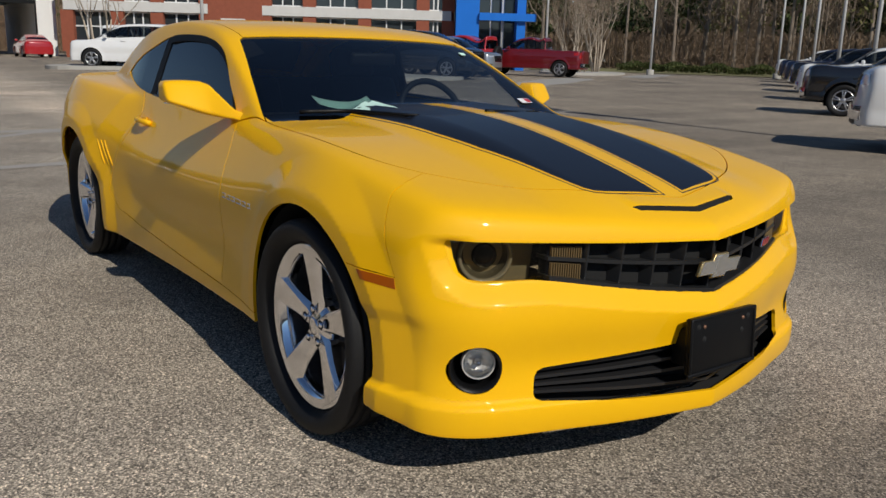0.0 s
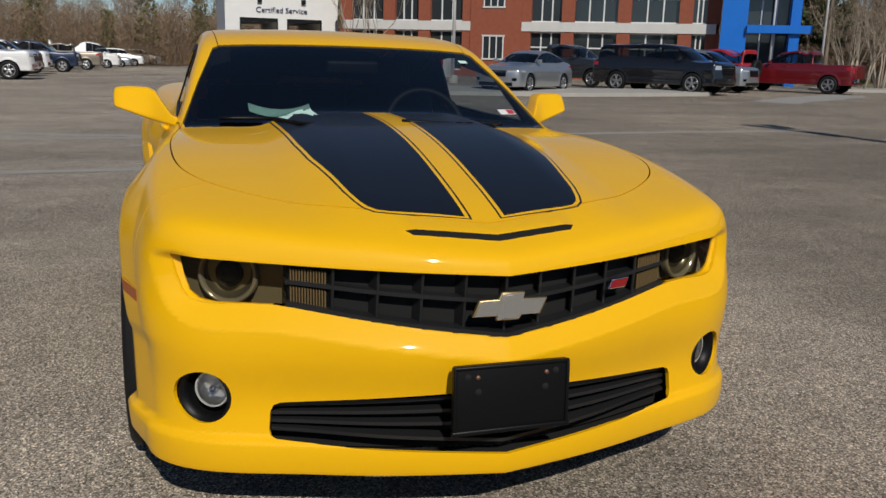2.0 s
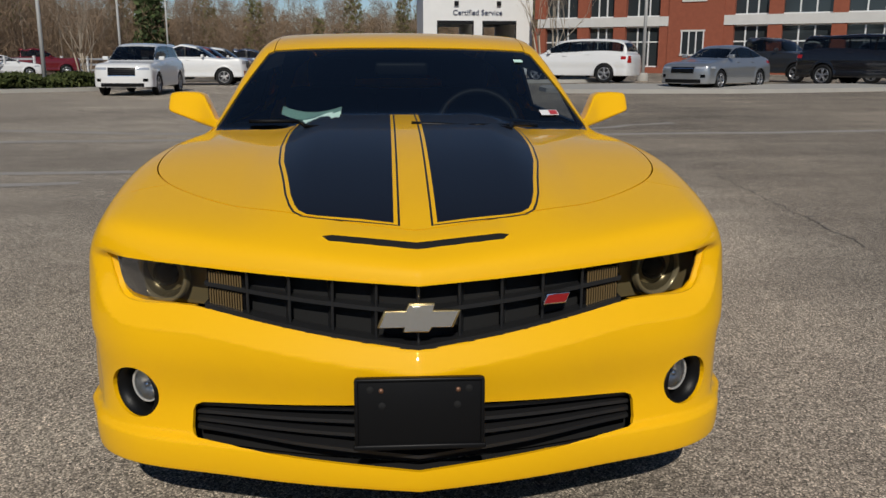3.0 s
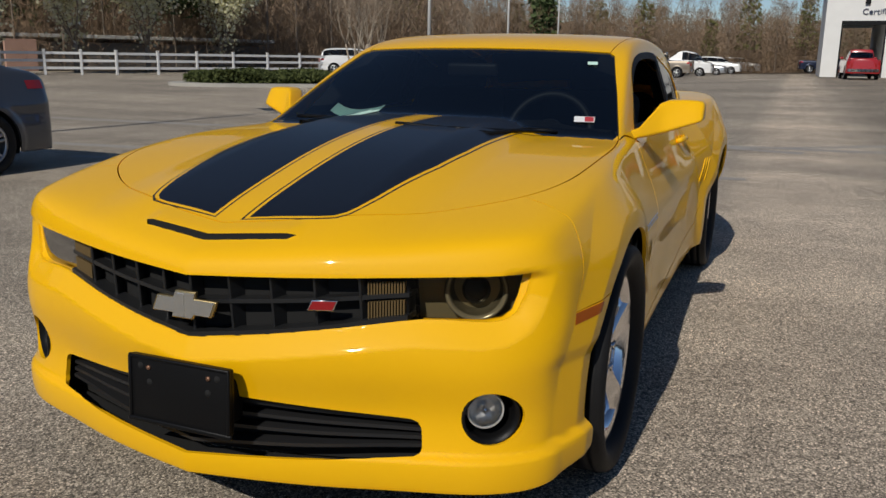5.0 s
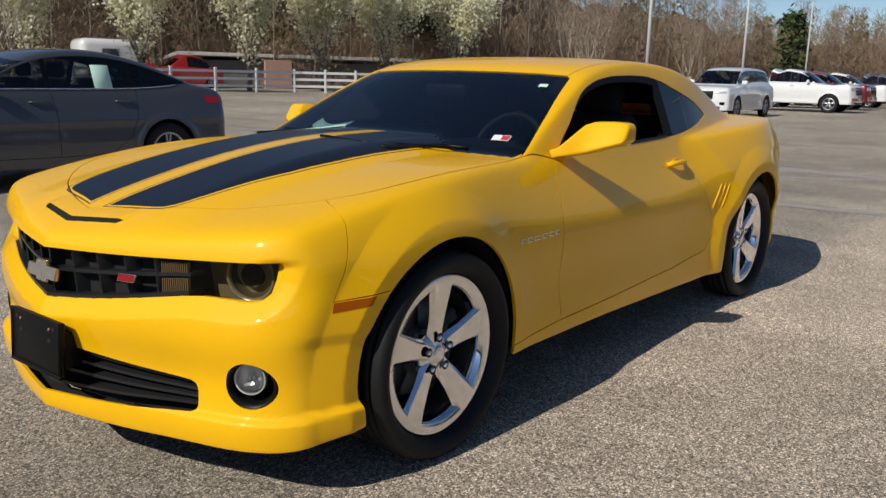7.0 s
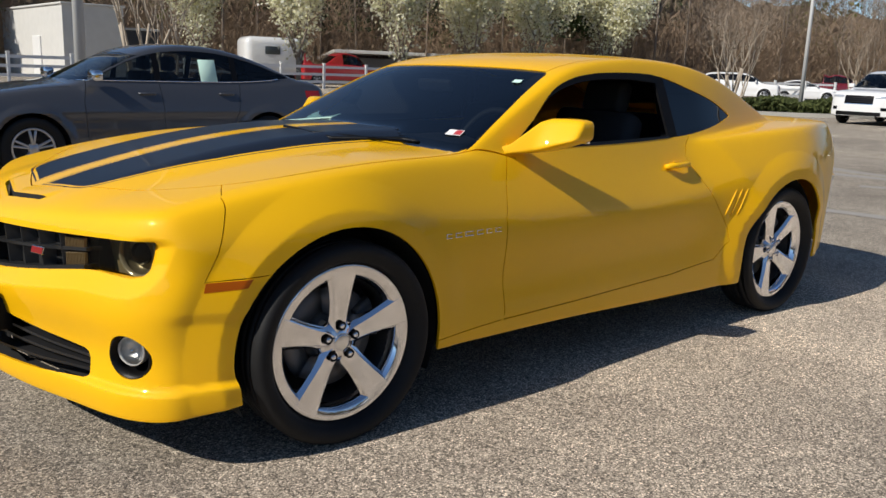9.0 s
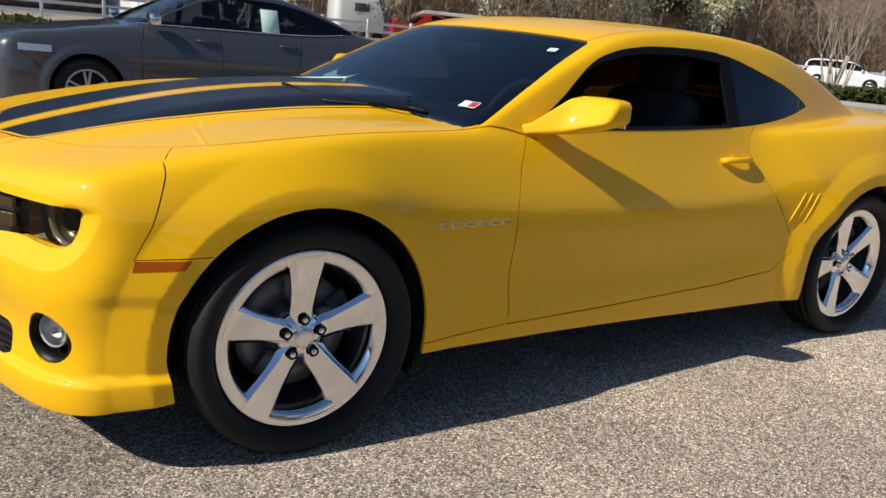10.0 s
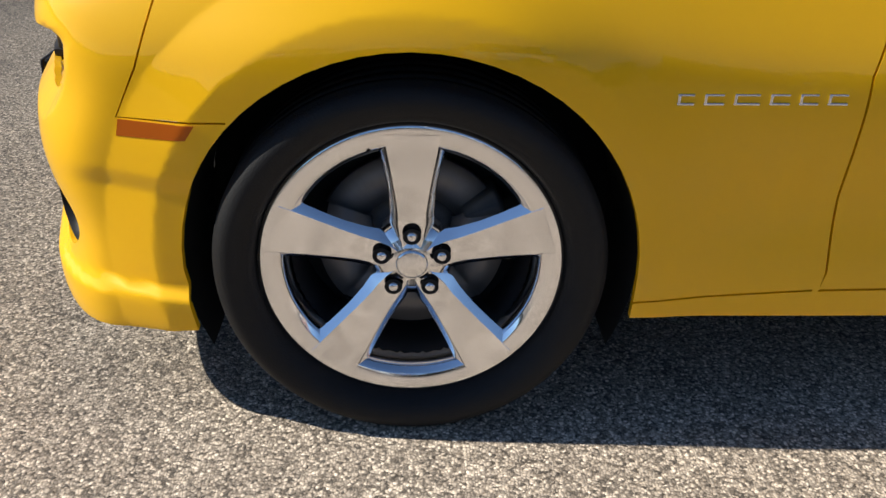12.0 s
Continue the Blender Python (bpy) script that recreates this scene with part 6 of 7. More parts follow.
another(truck, WHITE, MAROON, -58.5, -24.4, 120, "dark red pickup truck beyond the planted island", P)
for nx, ny, mat, word in ((-0.3, 6.6, BLACKP, "black"), (-4.75, 10.9, WHITE, "white"), (-10.6, 19.0, BLACKP, "black"), (-14.7, 25.3, WHITE, "white"), (-18.6, 31.0, BLACKP, "black"), (-22.2, 36.2, NAVY, "dark blue"), (-25.9, 41.5, NAVY, "dark blue"), (-29.6, 46.8, WHITE, "white")):
    h = radians(208)
    another(truck, WHITE, mat, nx - 2.95 * math.cos(h), ny - 2.95 * math.sin(h), 208, word + " pickup truck in the row across the lot", P, "row across the lot")
tagged(part("window_paper", add_box(bmesh.new(), (0.21, 0.004, 0.27), pose(-2.92, -6.338, 1.165, 21, 0, 0), 0.001, 1), PAPER), "pale green sheet taped to the sedan's rear door window", "paper")


# ---- dealership building ----
BRICK = material("red_brick_wall", (0.30, 0.085, 0.045), rough=0.85, vary=0.35, scale=3, bump=0.3, bump_scale=40)
BAND = material("white_precast", (0.62, 0.61, 0.58), rough=0.7, vary=0.15, scale=2)
STUCCO = material("white_stucco", (0.74, 0.74, 0.72), rough=0.8, vary=0.1, scale=1.5, bump=0.1, bump_scale=60)
BLUE = material("blue_cladding", (0.012, 0.16, 0.62), rough=0.35, vary=0.12, scale=1.0)
WINGLASS = material("dark_window_glass", (0.03, 0.036, 0.04), rough=0.06, spec=0.8)
MULLION = material("pale_mullion", (0.72, 0.72, 0.71), rough=0.5)
CONCRETE = material("concrete", (0.42, 0.40, 0.36), rough=0.85, vary=0.25, scale=2, bump=0.2, bump_scale=60)
ROOFING = material("grey_roofing", (0.2, 0.2, 0.2), rough=0.8)

P0, D = Vector((-64.5, 9.0, 0)), Vector((0.573, 0.819, 0)).normalized()
OUT = Vector((0.819, -0.573, 0)).normalized()
FACADE = Matrix(((D.x, OUT.x, 0, P0.x), (D.y, OUT.y, 0, P0.y), (0, 0, 1, 0.30), (0, 0, 0, 1)))  # along, outwards, up
hall = tagged(empty("dealership_building"), "red brick dealership with white bands and a blue tower", "building")


def fbox(name, s0, s1, o0, o1, z0, z1, mat, parent=None, bevel=0.0):
    b = add_box(bmesh.new(), (s1 - s0, o1 - o0, z1 - z0), pose((s0 + s1) / 2, (o0 + o1) / 2, (z0 + z1) / 2), bevel, 1)
    bmesh.ops.transform(b, matrix=FACADE, verts=b.verts)
    bmesh.ops.recalc_face_normals(b, faces=b.faces)
    return part(name, b, mat, parent or hall, smooth=False)


fbox("wall", 3.0, 30.6, -14.0, -0.5, 0.0, 8.2, BRICK)
fbox("roof", 2.8, 30.8, -14.2, -0.3, 8.2, 8.5, ROOFING)
fbox("brick_block", 13.3, 17.1, -0.49, 0.12, 0.0, 9.0, BRICK)
for z0, z1 in ((1.3, 2.95), (4.95, 6.6)):
    w = fbox("window", 14.3, 15.8, 0.08, 0.135, z0, z1, WINGLASS)
    for s in (14.3, 14.8, 15.3, 15.8):
        fbox("mullion", s - 0.04, s + 0.04, 0.12, 0.17, z0, z1, MULLION, w)
    for z in (z0, z1):
        fbox("sill", 14.2, 15.9, 0.12, 0.19, z - 0.06, z + 0.06, BAND, w)
for a, b, piers in ((3.2, 13.3, (3.4, 6.9, 9.7, 13.1)), (17.1, 30.4, (17.3, 20.4, 24.3, 28.4, 30.2))):
    fbox("white_band", a, b, -0.49, 0.10, 3.30, 3.95, BAND)
    fbox("upper_band", a, b, -0.49, 0.10, 6.60, 7.25, BAND)
    fbox("base_course", a, b, -0.49, 0.06, 0.0, 0.45, BRICK)
    for p in piers:
        fbox("brick_pier", p - 0.45, p + 0.45, -0.48, 0.04, 0.45, 3.30, BRICK)
        fbox("brick_pier", p - 0.45, p + 0.45, -0.48, 0.04, 3.95, 6.60, BRICK)
    for p, q in zip(piers, piers[1:]):
        for z0, z1 in ((0.45, 3.30), (3.95, 6.60)):
            w = fbox("window", p + 0.45, q - 0.45, -0.44, -0.34, z0, z1, WINGLASS)
            n = 3
            for k in range(1, n):
                s = p + 0.45 + (q - p - 0.9) * k / n
                fbox("mullion", s - 0.045, s + 0.045, -0.34, -0.27, z0, z1, MULLION, w)
            for z in (z0 + 0.05, z0 + (z1 - z0) * 0.62, z1 - 0.05):
                fbox("mullion", p + 0.45, q - 0.45, -0.34, -0.28, z - 0.045, z + 0.045, MULLION, w)
# blue entrance tower with a glazed recess
fbox("tower_wall", 30.7, 32.3, -3.0, 1.6, 0.0, 10.0, BLUE)
fbox("tower_wall", 34.9, 35.5, -3.0, 1.6, 0.0, 10.0, BLUE)
fbox("tower_beam", 32.3, 36.2, 1.0, 1.9, 3.35, 3.85, BLUE)
fbox("tower_top", 30.7, 35.5, -3.0, 1.6, 6.4, 10.0, BLUE)
fbox("tower_back", 32.3, 34.9, -3.0, -2.7, 0.0, 6.4, ROOFING)
w = fbox("tower_glass", 32.3, 34.9, -0.2, -0.1, 0.0, 6.4, WINGLASS)
for s in (33.2, 34.1):
    fbox("mullion", s - 0.05, s + 0.05, -0.1, 0.0, 0.0, 6.4, MULLION, w)

# service building with two drive-through bays
service = tagged(empty("service_building"), "white stucco service building with two open vehicle bays", "building")


def sbox(name, x0, x1, y0, y1, z0, z1, mat, parent=None):
    return part(name, add_box(bmesh.new(), (x1 - x0, y1 - y0, z1 - z0), pose((x0 + x1) / 2, (y0 + y1) / 2, (z0 + z1) / 2 + 0.28), 0.0), mat, parent or service, smooth=False)


for y0, y1 in ((3.0, 4.1), (7.05, 7.75), (10.5, 11.8)):
    sbox("pier", -80.0, -66.2, y0, y1, 0.0, 4.0, STUCCO)
sbox("header", -80.0, -66.2, 3.0, 11.8, 4.0, 7.4, STUCCO)
sbox("parapet", -80.2, -66.0, 2.9, 11.9, 7.4, 7.7, STUCCO)
sbox("bay_floor", -80.0, -66.2, 4.1, 10.5, 0.0, 0.03, CONCRETE)
for y0, y1 in ((4.1, 7.05), (7.75, 10.5)):
    sbox("door_track", -66.35, -66.17, y0, y1, 3.72, 4.0, BLACK)
    sbox("jamb", -66.30, -66.17, y0, y0 + 0.10, 0.0, 3.72, BLACK)
    sbox("jamb", -66.30, -66.17, y1 - 0.10, y1, 0.0, 3.72, BLACK)
for y in (5.65, 9.05):
    sbox("wall_lamp", -66.2, -66.0, y - 0.17, y + 0.17, 5.15, 5.5, BLACK)
SIGNDARK = material("sign_dark_blue", (0.02, 0.03, 0.08), rough=0.4)
fc = bpy.data.curves.new("sign_text", "FONT")
fc.body, fc.size, fc.align_x, fc.extrude = "Certified Service", 0.58, "CENTER", 0.03
txt = new("sign_text", fc)
txt.matrix_basis = pose(-66.14, 7.35, 4.58, 90, 0, 90)
dg = bpy.context.evaluated_depsgraph_get()
me = bpy.data.meshes.new_from_object(txt.evaluated_get(dg))
bpy.data.objects.remove(txt)
xs_ = [v.co.x for v in me.vertices]
wide = max(xs_) - min(xs_)
me.materials.clear()
me.materials.append(SIGNDARK)
sign = new("wall_sign", me)
sign.parent = service
sign["label"] = "dark blue letters reading Certified Service"
sign.matrix_basis = pose(-66.14, 7.35, 4.72, 90, 0, 90) @ Matrix.Diagonal((3.95 / wide, 1.0, 1.0, 1.0))

# kerbed concrete island with parked cars in front of the building
def slab(name, outline, height, mat, label, bevel=0.03, base=None):
    b = bmesh.new()
    f = b.faces.new([b.verts.new((x, y, (gz(x, y) if base is None else base) + height)) for x, y in outline])
    b.normal_update()
    if f.normal.z < 0:
        f.normal_flip()
    r = bmesh.ops.extrude_edge_only(b, edges=b.edges[:])
    for v in r["geom"]:
        if isinstance(v, bmesh.types.BMVert):
            v.co.z -= height + 0.05
    bmesh.ops.recalc_face_normals(b, faces=b.faces)
    return tagged(part(name, b, mat, smooth=False), label, "kerb", kind="structure")


slab("kerb", smooth_line([(-23.6, 5.5), (-22.8, 10.5), (-23.8, 15.0), (-24.9, 18.4), (-26.6, 19.2), (-27.2, 18.0), (-26.5, 12.0), (-27.0, 6.0)], 4, True), 0.13, CONCRETE, "pale concrete kerbed island")
slab("kerb", smooth_line([(-25.0, -22.0), (-24.6, -19.6), (-26.5, -17.0), (-29.0, -13.5), (-31.5, -11.0), (-34.5, -10.8), (-36.0, -13.0), (-33.0, -18.0), (-29.0, -22.5)], 4, True), 0.13, CONCRETE, "pale concrete kerb round a planted island")
slab("kerb", smooth_line([(-33.0, 5.0), (-32.2, 7.0), (-33.0, 9.2), (-35.5, 9.0), (-36.0, 6.5), (-35.0, 5.0)], 4, True), 0.13, CONCRETE, "pale concrete kerb round a small tree island")
slab("kerb", smooth_line([(-33.0, 32.0), (-33.0, 35.5), (-36.0, 40.0), (-39.0, 41.0), (-39.0, 37.0), (-36.0, 32.5)], 4, True), 0.13, CONCRETE, "pale concrete kerb round a tree island")

# ---- lamp posts ----
POLE = material("galvanised_pole", (0.58, 0.58, 0.57), rough=0.5, metal=0.1, vary=0.15, scale=3)
lamp_post = empty("lamp_post")
part("base", lathe([(0.0, 0.35), (0.22, 0.35), (0.25, 0.3), (0.25, 0.0)], 20), CONCRETE, lamp_post).matrix_basis = pose(0, 0, 0, 90, 0, 0)
part("pole", tube([(0, 0, 0.3), (0, 0, 4.5), (0, 0, 9.0)], [0.085, 0.07, 0.055], 10), POLE, lamp_post)
part("crossarm", tube([(0, -0.45, 8.95), (0, 0.45, 8.95)], 0.04, 8), POLE, lamp_post)
for s in (1, -1):
    part("lamp_head", add_box(bmesh.new(), (0.42, 0.95, 0.15), pose(0, s * 0.90, 8.98), 0.03, 2), POLE, lamp_post)
lamp_post.matrix_basis = pose(-0.9, 11.35, 0, 0, 0, 84)
tagged(lamp_post, "tall galvanised lamp post with two heads in the lot", "lamp post", "lamp posts")
for x, y in ((-2.6, -9.9), (-31.6, -13.4), (-52.5, -16.7), (-78.6, -20.2), (-92.0, -20.8), (-35.3, 11.6), (-44.2, 36.2), (-41.0, 37.5), (-37.0, 43.6), (-30.5, 48.5), (-26.8, 44.8), (-23.5, 40.9), (-18.5, 34.6), (-14.5, 30.0)):
    copy_thing(lamp_post, pose(x, y, gz(x, y), 0, 0, random.uniform(0, 180)))

# ---- white rail fence ----
VINYL = material("white_vinyl", (0.70, 0.70, 0.69), rough=0.5, vary=0.1, scale=2)
fence = tagged(empty("rail_fence"), "white three-rail vinyl fence along the edge of the lot", "fence")
line = [(22.0, -38.0), (-8.2, -37.2), (-24.0, -36.8), (-32.2, -36.4), (-35.2, -34.2), (-62.0, -22.0), (-78.0, -15.0)]
post_me = None
for (ax, ay), (bx, by) in zip(line, line[1:]):
    n = max(1, round(math.hypot(bx - ax, by - ay) / 2.45))
    turn = math.degrees(math.atan2(by - ay, bx - ax))
    for k in range(n):
        x, y = ax + (bx - ax) * k / n, ay + (by - ay) * k / n
        step_len = math.hypot(bx - ax, by - ay) / n
        if post_me is None:
            b = add_box(bmesh.new(), (0.127, 0.127, 1.34), pose(0, 0, 0.67), 0.008, 1)
            add_box(b, (0.16, 0.16, 0.05), pose(0, 0, 1.36), 0.015, 1)
            post_me = part("post", b, VINYL, fence, smooth=False)
            post_me.matrix_basis = pose(x, y, 0, 0, 0, turn)
            rail_me = part("rail", add_box(bmesh.new(), (1.0, 0.04, 0.14), pose(0.5, 0, 0), 0.0), VINYL, fence, smooth=False)
            rail_me.matrix_basis = pose(x, y, 0.38, 0, 0, turn) @ Matrix.Diagonal((step_len, 1, 1, 1))
        else:
            share("post", post_me, fence, pose(x, y, 0, 0, 0, turn))
            share("rail", rail_me, fence, pose(x, y, 0.38, 0, 0, turn) @ Matrix.Diagonal((step_len, 1, 1, 1)))
        for z in (0.78, 1.18):
            share("rail", rail_me, fence, pose(x, y, z, 0, 0, turn) @ Matrix.Diagonal((step_len, 1, 1, 1)))

# ---- planting ----
def leaf_material(name, a, b, rough=0.7, c=None, through_light=0.0):
    m = bpy.data.materials.new(name)
    m.use_nodes = True
    nt = m.node_tree
    p = nt.nodes["Principled BSDF"]
    p.inputs["Roughness"].default_value = rough
    p.inputs["Specular IOR Level"].default_value = 0.25
    g = nt.nodes.new("ShaderNodeNewGeometry")
    r = nt.nodes.new("ShaderNodeValToRGB")
    e = r.color_ramp.elements
    e[0].color, e[1].color = (*a, 1), (*b, 1)
    if c:
        e.new(0.85).color = (*b, 1)
        e[-1].color = (*c, 1)
    nt.links.new(g.outputs["Random Per Island"], r.inputs[0])
    nt.links.new(r.outputs[0], p.inputs["Base Color"])
    if through_light:
        tr, mx = nt.nodes.new("ShaderNodeBsdfTranslucent"), nt.nodes.new("ShaderNodeMixShader")
        mx.inputs[0].default_value = through_light
        nt.links.new(r.outputs[0], tr.inputs[0])
        nt.links.new(p.outputs[0], mx.inputs[1])
        nt.links.new(tr.outputs[0], mx.inputs[2])
        nt.links.new(mx.outputs[0], nt.nodes["Material Output"].inputs[0])
    return m


BARK = material("grey_brown_bark", (0.26, 0.21, 0.165), rough=0.9, vary=0.35, scale=6, bump=0.4, bump_scale=30)
PALEBARK = material("pale_smooth_bark", (0.42, 0.35, 0.27), rough=0.75, vary=0.3, scale=5)
TWIG = leaf_material("bare_twigs", (0.21, 0.155, 0.108), (0.33, 0.25, 0.18))
TWIGRED = leaf_material("reddish_brush", (0.22, 0.15, 0.095), (0.33, 0.23, 0.15))
PINE = leaf_material("pine_needles", (0.024, 0.042, 0.016), (0.08, 0.11, 0.038))
JUNIPER = leaf_material("juniper_leaves", (0.04, 0.055, 0.016), (0.12, 0.14, 0.045), through_light=0.3)
BLOSSOM = leaf_material("pear_blossom_leaves", (0.62, 0.60, 0.36), (0.84, 0.82, 0.66), c=(0.92, 0.91, 0.86), through_light=0.5)
BUDS = leaf_material("spring_green_buds", (0.14, 0.15, 0.05), (0.26, 0.25, 0.10), through_light=0.4)
rng = np.random.default_rng(7)


def quads(centres, width, length, flat=0.0, rise=0.0):
    """Loose leaf quads at centres, turned at random; flat draws them towards lying level, rise stands them up."""
    n = len(centres)
    a = rng.normal(size=(n, 3))
    a[:, 2] = np.abs(a[:, 2]) + rise
    a /= np.linalg.norm(a, axis=1, keepdims=True)
    b = np.cross(a, rng.normal(size=(n, 3)))
    b[:, 2] *= 1 - flat
    b /= np.maximum(np.linalg.norm(b, axis=1, keepdims=True), 1e-6)
    w, l = (np.broadcast_to(np.asarray(v, float), (n,))[:, None] * rng.uniform(0.6, 1.4, (n, 1)) / 2 for v in (width, length))
    return np.stack([centres - a * l, centres + b * w, centres + a * l, centres - b * w], 1).reshape(-1, 3)


def sheet(name, verts, mat, parent=None, label=""):
    me = bpy.data.meshes.new(name)
    me.from_pydata(verts.tolist(), [], np.arange(len(verts)).reshape(-1, 4).tolist())
    me.materials.append(mat)
    ob = new(name, me)
    if parent is not None:
        ob.parent = parent
    if label:
        ob["label"] = label
    return ob


def limbs(bm, p, d, length, radius, depth, tips, spread=0.5, sides=6, up=0.12):
    """Branches that fork, tapered; the tips are collected."""
    p, d = Vector(p), Vector(d).normalized()
    pts, rad = [p.copy()], [radius]
    for k in range(3):
        d = (d + Vector((random.uniform(-1, 1), random.uniform(-1, 1), random.uniform(-0.4, 1) * 0.8)) * 0.13 + Vector((0, 0, up))).normalized()
        p = p + d * length / 3
        pts.append(p.copy())
        rad.append(radius * (1 - 0.16 * (k + 1)))
        tips.append(p.copy())
    tube(pts, rad, sides, bm)
    if depth:
        for k in range(random.choice((2, 3, 3))):
            away = Vector((random.uniform(-1, 1), random.uniform(-1, 1), random.uniform(-0.2, 0.6)))
            limbs(bm, p if k < 2 else pts[2], d + away * spread * 1.5, length * random.uniform(0.62, 0.82), rad[-1] * 0.72, depth - 1, tips, spread, max(4, sides - 1), up)


def myrtle(seed, height=4.2, stems=5):
    """A bare multi-stemmed small tree."""
    random.seed(seed)
    t = empty("crape_myrtle")
    bm, tips = bmesh.new(), []
    for k in range(stems):
        a = 2 * math.pi * k / stems + random.uniform(-0.4, 0.4)
        limbs(bm, (0.12 * math.cos(a), 0.12 * math.sin(a), 0), (0.32 * math.cos(a), 0.32 * math.sin(a), 1), height * 0.36, 0.055, 4, tips, 0.42, 6, 0.10)
    part("trunk", bm, PALEBARK, t)
    far = np.array([tuple(p) for p in tips if p.z > height * 0.45])
    far = far[rng.integers(0, len(far), 700)] + rng.normal(0, 0.16, (700, 3))
    sheet("crown", quads(far, 0.012, 0.38), TWIG, t)["kind"] = "stuff"
    return t


def pear(seed, height=6.0, mat=None):
    """A roundish tree in early leaf and fading blossom."""
    random.seed(seed)
    t = empty("pear_tree")
    bm, tips = bmesh.new(), []
    tube([(0, 0, 0), (0.02, 0.02, 0.7), (0, 0.03, 1.4)], [0.14, 0.12, 0.11], 8, bm)
    for k in range(7):
        a = 2 * math.pi * k / 7 + random.uniform(-0.3, 0.3)
        limbs(bm, (0, 0.02, 0.9 + 0.09 * k), (0.45 * math.cos(a), 0.45 * math.sin(a), 1), height * 0.30, 0.06, 3, tips, 0.42, 6, 0.10)
    part("trunk", bm, BARK, t)
    far = np.array([tuple(p) for p in tips if p.z > height * 0.22])
    n = 8000
    c = far[rng.integers(0, len(far), n)] + rng.normal(0, 0.27, (n, 3))
    sheet("crown", quads(c, 0.13, 0.18), mat or BLOSSOM, t)["kind"] = "stuff"
    return t


spots = [(-24.3, -40.0, 1.0), (-31.4, -39.6, 1.05), (-37.3, -39.3, 1.1), (-43.0, -38.8, 1.1), (-18.5, -40.6, 0.85), (-49.0, -37.5, 1.1)]
trees = [pear(21), pear(22, 6.4), pear(23, 5.6)]
for k, (x, y, s) in enumerate(spots):
    m = pose(x, y, 0, 0, 0, random.uniform(0, 360))
    t = trees[k] if k < 3 else copy_thing(trees[k % 3], m)
    t.matrix_basis = m @ Matrix.Diagonal((1.2 * s, 1.2 * s, 1.2 * s, 1))
    tagged(t, "ornamental pear tree with fading white blossom and young leaves", "tree", "pear trees")
bare = [myrtle(31), myrtle(32, 4.8, 6), myrtle(33, 3.8, 4)]
for k, (x, y, s) in enumerate(((-31.8, -16.4, 1.0), (-34.4, 7.0, 1.15), (-35.2, 34.2, 1.25), (-34.9, -18.6, 1.25), (-37.6, 38.9, 1.3), (-36.2, 36.3, 1.2), (-38.0, -14.0, 1.0), (-10.6, -28.6, 1.5), (-11.6, -28.1, 1.4))):
    m = pose(x, y, gz(x, y), 0, 0, 70 * k)
    t = bare[k] if k < 3 else copy_thing(bare[k % 3], m)
    t.matrix_basis = m @ Matrix.Diagonal((s, s, s, 1))
    tagged(t, "leafless crape myrtle with pale smooth stems", "tree", "bare trees")


def mound(name, outline_pts, n, height, mat, label):
    """Low dense shrubs over a patch of ground."""
    xs, ys = [p[0] for p in outline_pts], [p[1] for p in outline_pts]
    c = []
    while len(c) < n:
        x, y = rng.uniform(min(xs), max(xs)), rng.uniform(min(ys), max(ys))
        if inside(outline_pts, x, y):
            top = height * (0.65 + 0.35 * math.sin(1.7 * x + 0.6 * y) * math.cos(1.3 * y - 0.5 * x))
            c.append((x, y, gz(x, y) + 0.10 + top * (1 - rng.uniform(0, 1) ** 2.5)))
    return tagged(sheet(name, quads(np.array(c), 0.10, 0.24), mat), label, "shrubs", kind="stuff")


mound("juniper_shrubs", [(-25.4, -21.6), (-25.0, -19.7), (-27.0, -17.2), (-29.4, -13.8), (-31.8, -11.4), (-34.2, -11.2), (-35.4, -13.0), (-32.6, -17.8), (-29.0, -22.0)], 26000, 0.55, JUNIPER, "low green juniper shrubs filling the kerbed island")
mound("juniper_shrubs", [(-48.0, 52.0), (-40.0, 56.0), (-30.0, 60.0), (-30.5, 61.5), (-41.0, 57.6), (-49.0, 53.6)], 9000, 0.8, JUNIPER, "low green hedge at the edge of the lot")
mound("juniper_shrubs", [(6.0, -19.5), (-3.8, -19.0), (-4.2, -16.5), (6.0, -16.5)], 9000, 0.55, JUNIPER, "low green shrubs beyond the grey sedan")

GRASS = material("dry_spring_grass", (0.13, 0.14, 0.045), rough=0.9, vary=0.4, scale=1.2, second=(0.20, 0.17, 0.09), bump=0.5, bump_scale=80)
MULCH = material("leaf_litter", (0.12, 0.085, 0.055), rough=0.95, vary=0.4, scale=2.0, bump=0.5, bump_scale=50)


def verge(name, r0, r1, a0, a1, mat, label, lift):
    b = bmesh.new()
    rows = [[b.verts.new((-1 + r * math.cos(a), r * math.sin(a), gz(-1 + r * math.cos(a), r * math.sin(a)) + lift)) for r in (r0, (r0 + r1) / 2, r1)] for a in [radians(a0 + (a1 - a0) * k / 40) for k in range(41)]]
    for p, q in zip(rows, rows[1:]):
        for k in range(2):
            b.faces.new((p[k], p[k + 1], q[k + 1], q[k]))
    bmesh.ops.recalc_face_normals(b, faces=b.faces)
    return tagged(part(name, b, mat), label, "grass", kind="structure")


verge("verge", 62, 300, 98, 138, GRASS, "dry spring grass at the edge of the lot", 0.05)
verge("verge", 88, 300, 138, 192, MULCH, "leaf litter under the wood", 0.05)
verge("verge", 58, 300, 192, 300, MULCH, "leaf litter under the wood", 0.05)

